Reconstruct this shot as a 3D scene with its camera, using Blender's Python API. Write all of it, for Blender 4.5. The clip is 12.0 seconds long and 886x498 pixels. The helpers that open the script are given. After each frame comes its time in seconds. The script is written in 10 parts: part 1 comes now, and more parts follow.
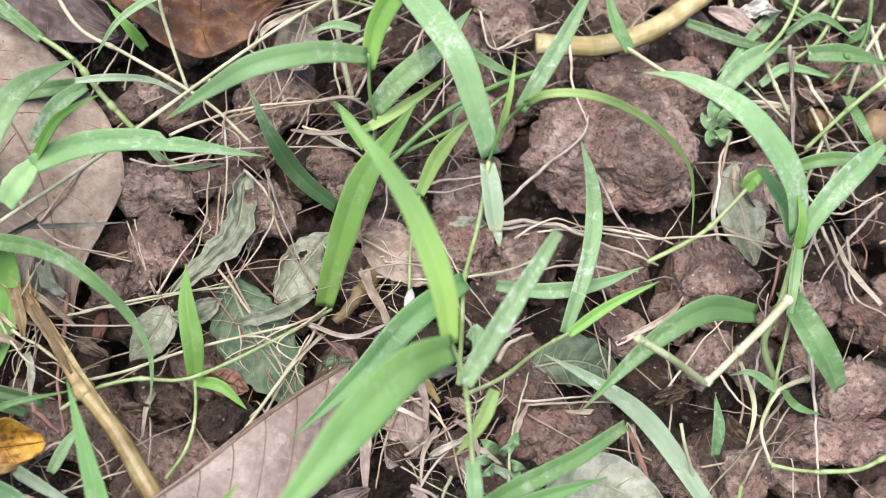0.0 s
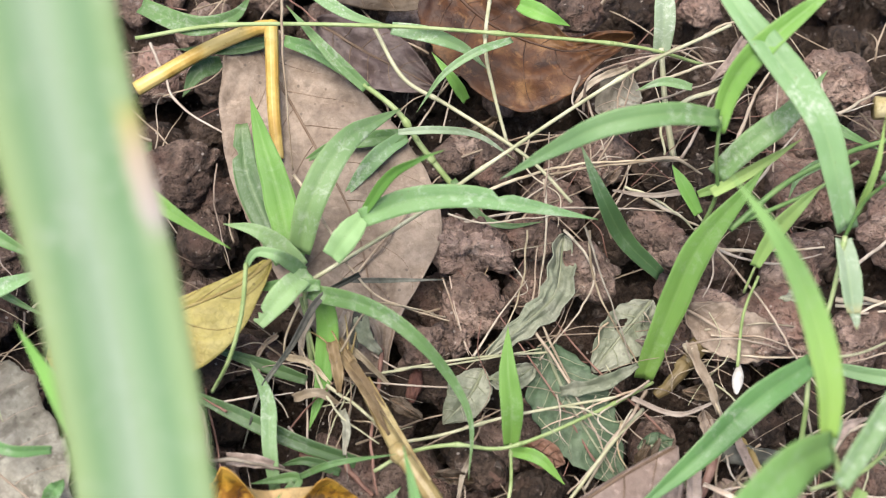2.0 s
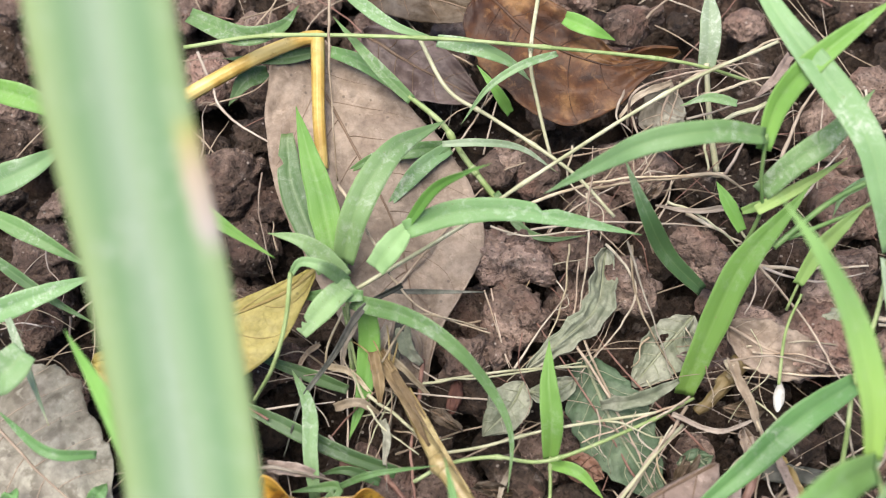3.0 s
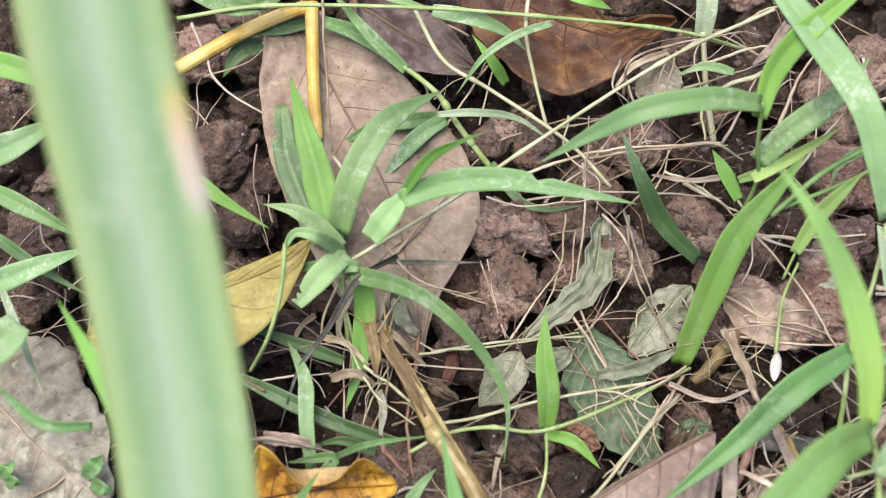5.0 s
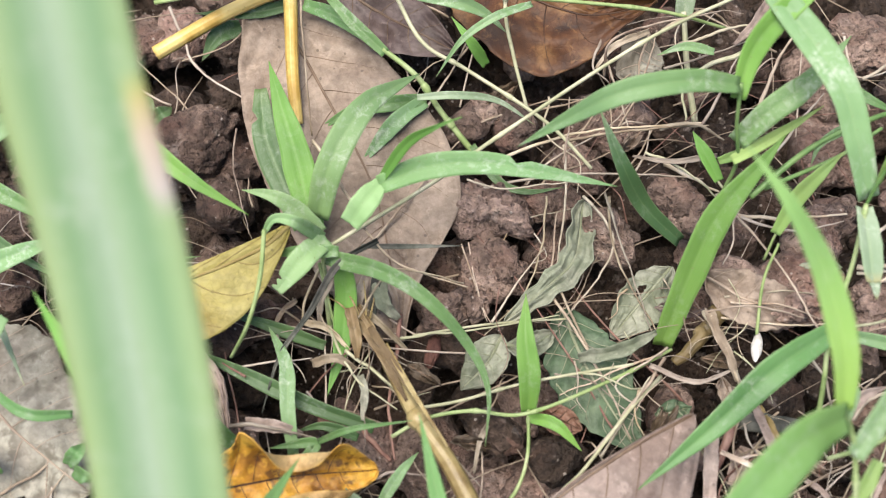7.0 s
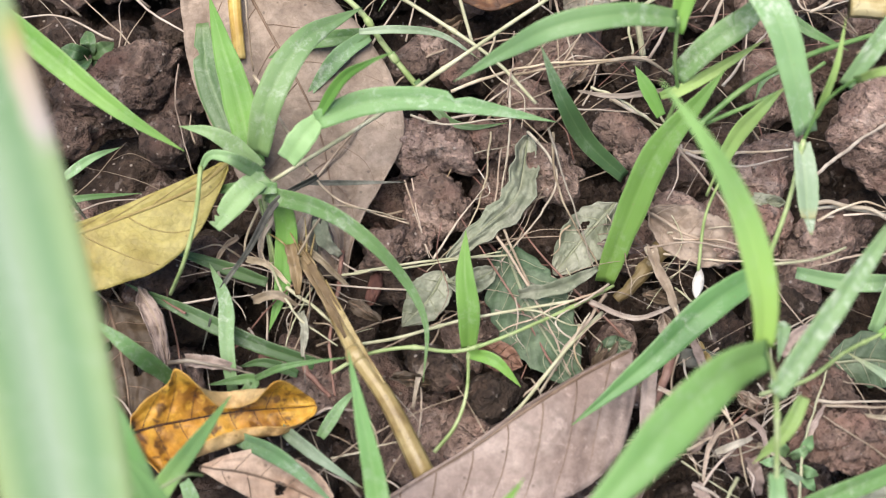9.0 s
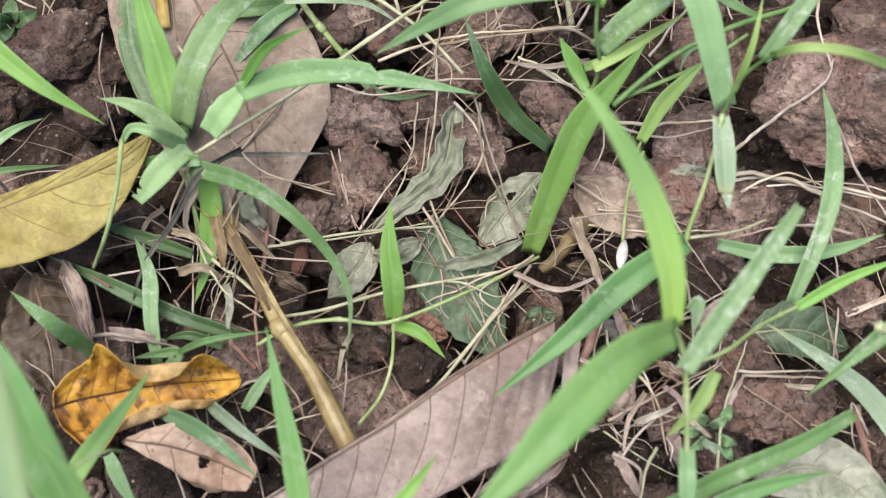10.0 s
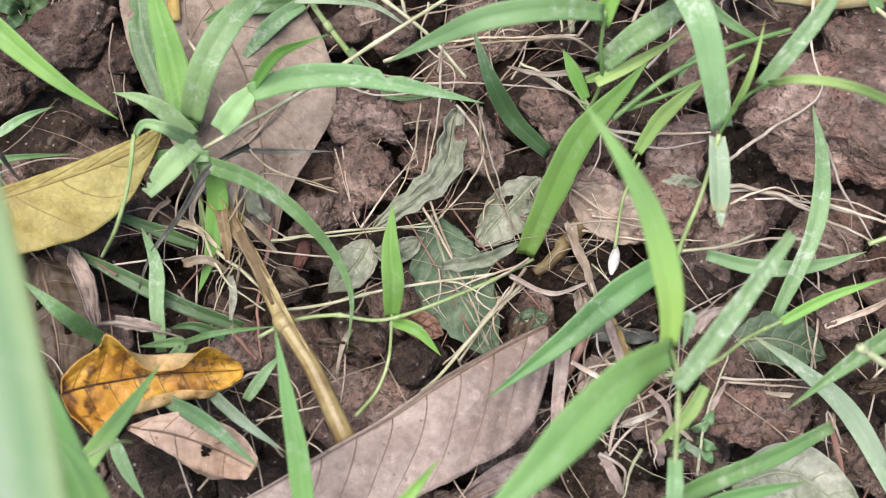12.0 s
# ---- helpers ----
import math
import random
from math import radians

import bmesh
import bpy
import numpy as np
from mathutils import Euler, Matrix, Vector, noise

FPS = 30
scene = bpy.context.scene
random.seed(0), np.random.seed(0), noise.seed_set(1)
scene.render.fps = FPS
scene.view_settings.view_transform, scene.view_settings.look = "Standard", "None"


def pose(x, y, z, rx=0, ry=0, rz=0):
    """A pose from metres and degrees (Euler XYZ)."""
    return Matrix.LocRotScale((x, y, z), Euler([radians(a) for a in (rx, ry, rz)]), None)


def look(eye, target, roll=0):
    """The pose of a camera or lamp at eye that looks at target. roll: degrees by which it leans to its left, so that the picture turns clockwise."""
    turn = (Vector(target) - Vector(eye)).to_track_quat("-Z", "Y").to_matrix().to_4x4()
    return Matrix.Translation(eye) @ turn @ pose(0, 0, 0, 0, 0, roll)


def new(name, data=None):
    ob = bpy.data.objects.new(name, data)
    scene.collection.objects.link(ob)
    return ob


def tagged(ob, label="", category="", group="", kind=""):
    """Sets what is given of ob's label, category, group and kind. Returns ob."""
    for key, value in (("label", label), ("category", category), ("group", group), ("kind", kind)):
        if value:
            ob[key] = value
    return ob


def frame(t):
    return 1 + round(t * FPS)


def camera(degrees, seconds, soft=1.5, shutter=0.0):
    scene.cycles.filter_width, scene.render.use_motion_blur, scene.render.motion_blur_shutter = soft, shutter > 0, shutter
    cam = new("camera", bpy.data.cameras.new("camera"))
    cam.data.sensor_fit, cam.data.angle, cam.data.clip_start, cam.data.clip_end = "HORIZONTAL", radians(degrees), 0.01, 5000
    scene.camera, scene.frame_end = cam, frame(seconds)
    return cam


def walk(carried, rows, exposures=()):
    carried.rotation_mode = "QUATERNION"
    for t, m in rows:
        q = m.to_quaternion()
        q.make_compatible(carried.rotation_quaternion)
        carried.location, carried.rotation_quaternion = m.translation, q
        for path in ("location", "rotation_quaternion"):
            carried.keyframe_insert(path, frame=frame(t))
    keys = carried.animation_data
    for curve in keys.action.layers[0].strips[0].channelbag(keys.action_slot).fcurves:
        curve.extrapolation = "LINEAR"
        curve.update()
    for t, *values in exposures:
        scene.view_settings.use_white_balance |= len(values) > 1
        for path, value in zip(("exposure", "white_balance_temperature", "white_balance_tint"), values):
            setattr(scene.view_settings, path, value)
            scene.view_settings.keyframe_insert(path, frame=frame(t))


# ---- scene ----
import collections

# ---------------------------------------------------------------- camera
cam = camera(38.00, 12.0, soft=1.1)
cam.data.dof.use_dof = True
cam.data.dof.focus_distance = 0.437
cam.data.dof.aperture_fstop = 11.0
PATH = [
    (0.0, (0.00583, -0.27866, 0.40374), (0.07276, -0.06757, 0.01200), 14.645),
    (0.2, (0.00458, -0.27854, 0.40362), (0.06681, -0.06536, 0.01224), 13.573),
    (0.5, (0.00386, -0.27748, 0.40224), (0.05456, -0.06209, 0.01041), 11.071),
    (0.7, (0.00272, -0.27325, 0.39916), (0.04137, -0.05729, 0.00627), 8.677),
    (0.9, (-0.01834, -0.26653, 0.39213), (0.02283, -0.04867, 0.00054), 9.500),
    (1.0, (-0.02043, -0.26531, 0.39232), (0.01362, -0.04558, 0.00109), 7.994),
    (1.2, (-0.02464, -0.26555, 0.39218), (0.00140, -0.04279, 0.00205), 6.586),
    (1.5, (-0.03078, -0.25989, 0.39021), (-0.01743, -0.03728, -0.00064), 4.360),
    (1.8, (-0.03496, -0.26002, 0.38581), (-0.02952, -0.03561, -0.00420), 3.051),
    (2.0, (-0.03874, -0.25914, 0.38594), (-0.03572, -0.03470, -0.00408), 2.885),
    (2.5, (-0.04215, -0.25893, 0.38788), (-0.04612, -0.03412, -0.00192), 1.905),
    (3.0, (-0.04228, -0.25786, 0.38870), (-0.05049, -0.03272, -0.00085), 1.349),
    (3.2, (-0.04257, -0.25737, 0.38829), (-0.05063, -0.03220, -0.00124), 1.493),
    (4.8, (-0.03938, -0.26131, 0.38592), (-0.04956, -0.03947, -0.00547), 0.627),
    (5.0, (-0.04020, -0.25959, 0.38616), (-0.04862, -0.04074, -0.00695), 0.996),
    (5.5, (-0.03878, -0.25726, 0.38691), (-0.04781, -0.04370, -0.00909), 0.579),
    (6.0, (-0.03742, -0.25642, 0.38712), (-0.04672, -0.04506, -0.01005), 0.290),
    (6.5, (-0.03841, -0.25643, 0.38716), (-0.04473, -0.04497, -0.01001), 0.914),
    (6.7, (-0.03790, -0.25628, 0.38680), (-0.04388, -0.04512, -0.01054), 0.960),
    (8.3, (-0.01726, -0.25349, 0.39089), (-0.02931, -0.05110, -0.01084), -0.612),
    (8.5, (-0.01513, -0.25426, 0.38763), (-0.02444, -0.05448, -0.01548), 0.081),
    (8.8, (-0.01093, -0.25457, 0.38760), (-0.02298, -0.06015, -0.01805), -0.798),
    (9.0, (-0.01502, -0.25328, 0.38621), (-0.02241, -0.06370, -0.02184), 0.322),
    (9.3, (-0.00860, -0.25650, 0.37977), (-0.01861, -0.07091, -0.03006), -0.705),
    (9.5, (-0.01220, -0.25265, 0.38481), (-0.01704, -0.07246, -0.02751), 0.769),
    (9.7, (-0.01110, -0.24735, 0.39280), (-0.01251, -0.07296, -0.02203), 1.827),
    (10.0, (-0.00154, -0.24606, 0.39020), (0.00271, -0.07283, -0.02510), 3.509),
    (10.2, (0.00216, -0.24162, 0.40131), (0.01159, -0.07255, -0.01561), 5.305),
    (10.5, (-0.00005, -0.23937, 0.41469), (0.01455, -0.06973, -0.00186), 7.363),
    (10.7, (-0.00389, -0.23805, 0.42136), (0.01545, -0.06885, 0.00483), 9.125),
    (11.0, (-0.00415, -0.23625, 0.41905), (0.01877, -0.07047, 0.00133), 10.775),
    (11.3, (-0.00590, -0.23407, 0.41166), (0.01796, -0.07224, -0.00755), 11.587),
    (11.5, (-0.01067, -0.23640, 0.41077), (0.01461, -0.07396, -0.00812), 12.322),
    (12.0, (-0.01508, -0.23616, 0.40799), (0.00391, -0.07873, -0.01315), 10.646),
]
walk(cam, [(t, look(eye, target, roll)) for t, eye, target, roll in PATH], [(0.0, 1.94, 6380, 15), (1.8, 1.88, 6720, 12), (6.7, 1.88, 6720, 12), (8.7, 1.94, 6660, 13), (9.6, 1.77, 6600, 14), (10.3, 1.77, 6520, 14), (11.0, 1.94, 6500, 14), (12.0, 1.84, 6480, 15)])
SKY_STRENGTH, SUN_STRENGTH, SUN_ANGLE = 0.058, 2.4, 48.0

# ---------------------------------------------------------------- light
world = bpy.data.worlds.new("sky")
scene.world = world
world.use_nodes = True
SUN_UP, SUN_ROUND = radians(76), radians(235)
sky = world.node_tree.nodes.new("ShaderNodeTexSky")
sky.sky_type = "NISHITA"
sky.sun_disc = False
sky.sun_elevation, sky.sun_rotation = SUN_UP, SUN_ROUND
world.node_tree.nodes["Background"].inputs[1].default_value = SKY_STRENGTH
world.node_tree.links.new(sky.outputs[0], world.node_tree.nodes["Background"].inputs[0])
sun = new("sun", bpy.data.lights.new("sun", "SUN"))
sun.data.energy, sun.data.angle, sun.data.color = SUN_STRENGTH, radians(SUN_ANGLE), (1.0, 0.95, 0.88)
sun_from = Vector((math.sin(SUN_ROUND) * math.cos(SUN_UP), math.cos(SUN_ROUND) * math.cos(SUN_UP), math.sin(SUN_UP)))
sun.matrix_world = look(sun_from * 4, (0, 0, 0))


# ---------------------------------------------------------------- materials
class Nodes:
    """A small helper to write node materials."""

    def __init__(self, name):
        self.mat = bpy.data.materials.new(name)
        self.mat.use_nodes = True
        self.tree = self.mat.node_tree
        self.bsdf = self.tree.nodes["Principled BSDF"]
        self.out = self.tree.nodes["Material Output"]

    def add(self, kind, **values):
        node = self.tree.nodes.new(kind)
        for key, value in values.items():
            node.inputs[key].default_value = value
        return node

    def link(self, a, b):
        self.tree.links.new(a, b)

    def noise(self, scale, detail=5.0, rough=0.6, vector=None, distortion=0.0):
        n = self.add("ShaderNodeTexNoise", Scale=scale, Detail=detail, Roughness=rough, Distortion=distortion)
        if vector is not None:
            self.link(vector, n.inputs["Vector"])
        return n.outputs["Fac"]

    def ramp(self, value, *stops):
        r = self.tree.nodes.new("ShaderNodeValToRGB")
        e = r.color_ramp.elements
        while len(e) < len(stops):
            e.new(0.5)
        for el, (at, col) in zip(e, stops):
            el.position = at
            el.color = (*col, 1) if len(col) == 3 else col
        self.link(value, r.inputs[0])
        return r.outputs[0]

    def mix(self, fac, a, b, blend="MIX"):
        m = self.tree.nodes.new("ShaderNodeMix")
        m.data_type, m.blend_type = "RGBA", blend
        for socket, value in ((m.inputs["Factor"], fac), (m.inputs["A"], a), (m.inputs["B"], b)):
            if isinstance(value, (int, float)):
                socket.default_value = value
            elif isinstance(value, tuple):
                socket.default_value = (*value, 1) if len(value) == 3 else value
            else:
                self.link(value, socket)
        return m.outputs["Result"]

    def math(self, op, a, b=0.0, c=0.0):
        m = self.tree.nodes.new("ShaderNodeMath")
        m.operation = op
        for socket, value in zip(m.inputs, (a, b, c)):
            if isinstance(value, (int, float)):
                socket.default_value = value
            else:
                self.link(value, socket)
        return m.outputs[0]

    def bump(self, height, strength, distance):
        b = self.add("ShaderNodeBump", Strength=strength, Distance=distance)
        self.link(height, b.inputs["Height"])
        self.link(b.outputs[0], self.bsdf.inputs["Normal"])
        return b.outputs[0]

    def coords(self):
        """Object coordinates, moved by a random amount for each object."""
        tc = self.tree.nodes.new("ShaderNodeTexCoord")
        oi = self.tree.nodes.new("ShaderNodeObjectInfo")
        mul = self.math("MULTIPLY", oi.outputs["Random"], 7.0)
        v = self.tree.nodes.new("ShaderNodeVectorMath")
        v.operation = "ADD"
        self.link(tc.outputs["Object"], v.inputs[0])
        self.link(mul, v.inputs[1])
        return v.outputs[0], oi.outputs["Random"]

    def uv(self):
        u = self.tree.nodes.new("ShaderNodeUVMap")
        s = self.tree.nodes.new("ShaderNodeSeparateXYZ")
        self.link(u.outputs[0], s.inputs[0])
        return s.outputs[0], s.outputs[1], u.outputs[0]


def soil_material(name, dark, mid, pale, wet=0.55):
    """Moist crumbly earth: dark humus, reddish clay, pale dried crusts, mineral specks and fine crumbs."""
    n = Nodes(name)
    vec, rnd = n.coords()
    broad = n.noise(34, 5, 0.62, vec, 0.4)
    grain = n.noise(330, 5, 0.62, vec)
    tiny = n.noise(1500, 3, 0.6, vec)
    base = n.ramp(broad, (0.34, dark), (0.50, mid), (0.66, pale))
    base = n.mix(0.7, base, n.ramp(grain, (0.36, (0.42, 0.39, 0.37)), (0.5, (0.92, 0.90, 0.89)), (0.64, (1.45, 1.42, 1.38))), "MULTIPLY")
    base = n.mix(n.math("MULTIPLY", rnd, 0.22), base, mid)
    clay = n.noise(52, 3, 0.55, vec)
    base = n.mix(n.ramp(clay, (0.52, (0, 0, 0)), (0.66, (0.55, 0.55, 0.55))), base, tuple(v * k for v, k in zip(mid, (1.25, 1.0, 0.94))))
    humus = n.noise(78, 4, 0.6, vec)
    base = n.mix(n.ramp(humus, (0.57, (0, 0, 0)), (0.68, (0.7, 0.7, 0.7))), base, tuple(v * 0.42 for v in mid))
    crust = n.noise(165, 3, 0.5, vec)
    base = n.mix(n.ramp(crust, (0.62, (0, 0, 0)), (0.70, (0.45, 0.45, 0.45))), base, (0.30, 0.25, 0.22))
    grit = n.add("ShaderNodeTexVoronoi", Scale=210.0, Randomness=1.0)
    n.link(vec, grit.inputs["Vector"])
    base = n.mix(n.ramp(grit.outputs["Distance"], (0.09, (0.75, 0.75, 0.75)), (0.13, (0, 0, 0))), base, (0.44, 0.38, 0.33))
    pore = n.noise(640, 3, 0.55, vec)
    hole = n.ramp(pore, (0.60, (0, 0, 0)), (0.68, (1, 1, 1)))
    # pores drawn near black: the shade inside each pit is painted in
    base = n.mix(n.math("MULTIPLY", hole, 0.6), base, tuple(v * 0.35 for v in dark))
    n.link(base, n.bsdf.inputs["Base Color"])
    n.link(n.ramp(humus, (0.40, (0.88, 0.88, 0.88)), (0.66, (wet, wet, wet))), n.bsdf.inputs["Roughness"])
    n.bsdf.inputs["Specular IOR Level"].default_value = 0.3
    crumb = n.add("ShaderNodeTexVoronoi", Scale=560.0, Randomness=1.0)
    crumb.feature = "SMOOTH_F1"
    n.link(vec, crumb.inputs["Vector"])
    height = n.math("ADD", n.math("MULTIPLY", grain, 1.0), n.math("MULTIPLY", tiny, 0.55))
    height = n.math("ADD", height, n.math("MULTIPLY", crumb.outputs["Distance"], -0.55))
    height = n.math("ADD", height, n.math("MULTIPLY", hole, -0.35))
    n.bump(height, 0.9, 0.0046)
    return n.mat


def grass_material(name, deep, fresh, dust=0.3, gloss=0.42, through_light=0.3, yellow=0.1, scar=None, vein_count=88.0, vein_tone=0.03, sheen_bands=False, sunlit=0.0):
    """Green blade: parallel veins, pale midrib, dusty white residue, thin enough to let light through."""
    n = Nodes(name)
    vec, rnd = n.coords()
    across, along, uvec = n.uv()
    hue = n.noise(45, 3, 0.5, vec)
    col = n.mix(n.ramp(hue, (0.3, (0, 0, 0)), (0.7, (1, 1, 1))), deep, fresh)
    shift = n.tree.nodes.new("ShaderNodeHueSaturation")
    n.link(n.math("MULTIPLY_ADD", rnd, 0.022, 0.491), shift.inputs["Hue"])
    n.link(n.math("MULTIPLY_ADD", n.math("FRACT", n.math("MULTIPLY", rnd, 5.3)), 0.28, 0.86), shift.inputs["Value"])
    shift.inputs["Saturation"].default_value = 0.85
    n.link(col, shift.inputs["Color"])
    col = shift.outputs[0]
    veins = n.math("SINE", n.math("MULTIPLY_ADD", across, vein_count, 1.0))
    col = n.mix(n.math("MULTIPLY_ADD", veins, vein_tone, vein_tone), col, tuple(v * 0.62 for v in deep))
    if sheen_bands:
        # broad stripes along the blade; the pale ones paint the sky's reflection
        drift = n.math("ADD", across, n.math("MULTIPLY_ADD", n.noise(14, 2, 0.5, vec), 0.12, -0.06))
        stripe = n.ramp(drift, (0.0, (0.33, 0.42, 0.17)), (0.10, (0.31, 0.42, 0.20)), (0.24, (0.18, 0.31, 0.15)), (0.48, (0.37, 0.47, 0.35)), (0.60, (0.29, 0.41, 0.25)), (0.76, (0.17, 0.30, 0.15)), (0.92, (0.30, 0.42, 0.20)), (1.0, (0.33, 0.44, 0.19)))
        col = n.mix(0.72, col, stripe)
    rib = n.math("LESS_THAN", n.math("ABSOLUTE", n.math("SUBTRACT", across, 0.5)), 0.035)
    col = n.mix(n.math("MULTIPLY", rib, 0.13), col, (0.22, 0.32, 0.13))
    edge = n.math("GREATER_THAN", n.math("ABSOLUTE", n.math("SUBTRACT", across, 0.5)), 0.475)
    col = n.mix(n.math("MULTIPLY", edge, 0.4), col, (0.23, 0.30, 0.14))
    if sunlit:
        # light shining through the lower blade, put into its colour as a gradient
        low = n.ramp(n.math("ADD", along, n.math("MULTIPLY_ADD", hue, 0.2, -0.1)), (0.12, (1, 1, 1)), (0.62, (0, 0, 0)))
        col = n.mix(n.math("MULTIPLY", low, sunlit), col, (0.32, 0.50, 0.10))
    # dried film of mud and dew marks
    stretch = n.add("ShaderNodeMapping", Scale=(260, 260, 260))
    n.link(vec, stretch.inputs["Vector"])
    marks = n.add("ShaderNodeTexNoise", Scale=1.0, Detail=6.0, Roughness=0.75, Distortion=0.6)
    n.link(stretch.outputs[0], marks.inputs["Vector"])
    zone = n.noise(55, 2, 0.5, vec)
    film = n.math("MULTIPLY", n.ramp(marks.outputs["Fac"], (0.50, (0, 0, 0)), (0.66, (1, 1, 1))), n.ramp(zone, (0.42, (0, 0, 0)), (0.62, (1, 1, 1))))
    col = n.mix(n.math("MULTIPLY", film, dust), col, (0.52, 0.55, 0.47))
    flow = n.add("ShaderNodeMapping", Scale=(4.0, 22.0, 1.0))
    n.link(uvec, flow.inputs["Vector"])
    shiftv = n.tree.nodes.new("ShaderNodeVectorMath")
    n.link(flow.outputs[0], shiftv.inputs[0])
    n.link(n.math("MULTIPLY", rnd, 50.0), shiftv.inputs[1])
    smear = n.noise(1.0, 5, 0.62, shiftv.outputs[0], 0.25)
    chalk = n.math("MULTIPLY", n.ramp(smear, (0.55, (0, 0, 0)), (0.74, (1, 1, 1))), n.ramp(zone, (0.40, (0.15, 0.15, 0.15)), (0.60, (1, 1, 1))))
    col = n.mix(n.math("MULTIPLY", chalk, min(1.0, dust * 0.72)), col, (0.66, 0.71, 0.65))
    haze = n.noise(110, 4, 0.6, vec)
    col = n.mix(n.math("MULTIPLY", haze, dust * 0.32), col, (0.25, 0.35, 0.25))
    speck = n.noise(900, 2, 0.5, vec)
    col = n.mix(n.ramp(speck, (0.70, (0, 0, 0)), (0.76, (0.6, 0.6, 0.6))), col, (0.16, 0.15, 0.07))
    if scar:
        # a bleached, dried-out stretch of one margin
        wander = n.math("MULTIPLY_ADD", n.noise(60, 3, 0.6, vec), 0.14, -0.07)
        inner = n.ramp(n.math("ADD", across, wander), (0.80, (0, 0, 0)), (0.90, (1, 1, 1)))
        span = n.ramp(n.math("ABSOLUTE", n.math("SUBTRACT", along, scar)), (0.045, (1, 1, 1)), (0.075, (0, 0, 0)))
        tone = n.ramp(along, (scar - 0.05, (0.50, 0.44, 0.41)), (scar + 0.01, (0.52, 0.42, 0.32)), (scar + 0.06, (0.46, 0.42, 0.14)))
        col = n.mix(n.math("MULTIPLY", inner, span), col, tone)
    if yellow:
        tipmask = n.ramp(along, (0.86, (0, 0, 0)), (0.99, (1, 1, 1)))
        col = n.mix(n.math("MULTIPLY", tipmask, yellow), col, (0.32, 0.27, 0.12))
    n.link(col, n.bsdf.inputs["Base Color"])
    n.link(n.math("MULTIPLY_ADD", film, 0.3, gloss + 0.08), n.bsdf.inputs["Roughness"])
    n.bsdf.inputs["Specular IOR Level"].default_value = 0.30
    n.bump(n.math("MULTIPLY_ADD", veins, 0.05, n.math("MULTIPLY", marks.outputs["Fac"], 0.6)), 0.45, 0.00035)
    glow = n.add("ShaderNodeBsdfTranslucent")
    warm = n.mix(0.5, col, (0.18, 0.38, 0.05))
    n.link(warm, glow.inputs["Color"])
    both = n.tree.nodes.new("ShaderNodeMixShader")
    both.inputs[0].default_value = through_light
    n.link(n.bsdf.outputs[0], both.inputs[1])
    n.link(glow.outputs[0], both.inputs[2])
    n.link(both.outputs[0], n.out.inputs[0])
    return n.mat


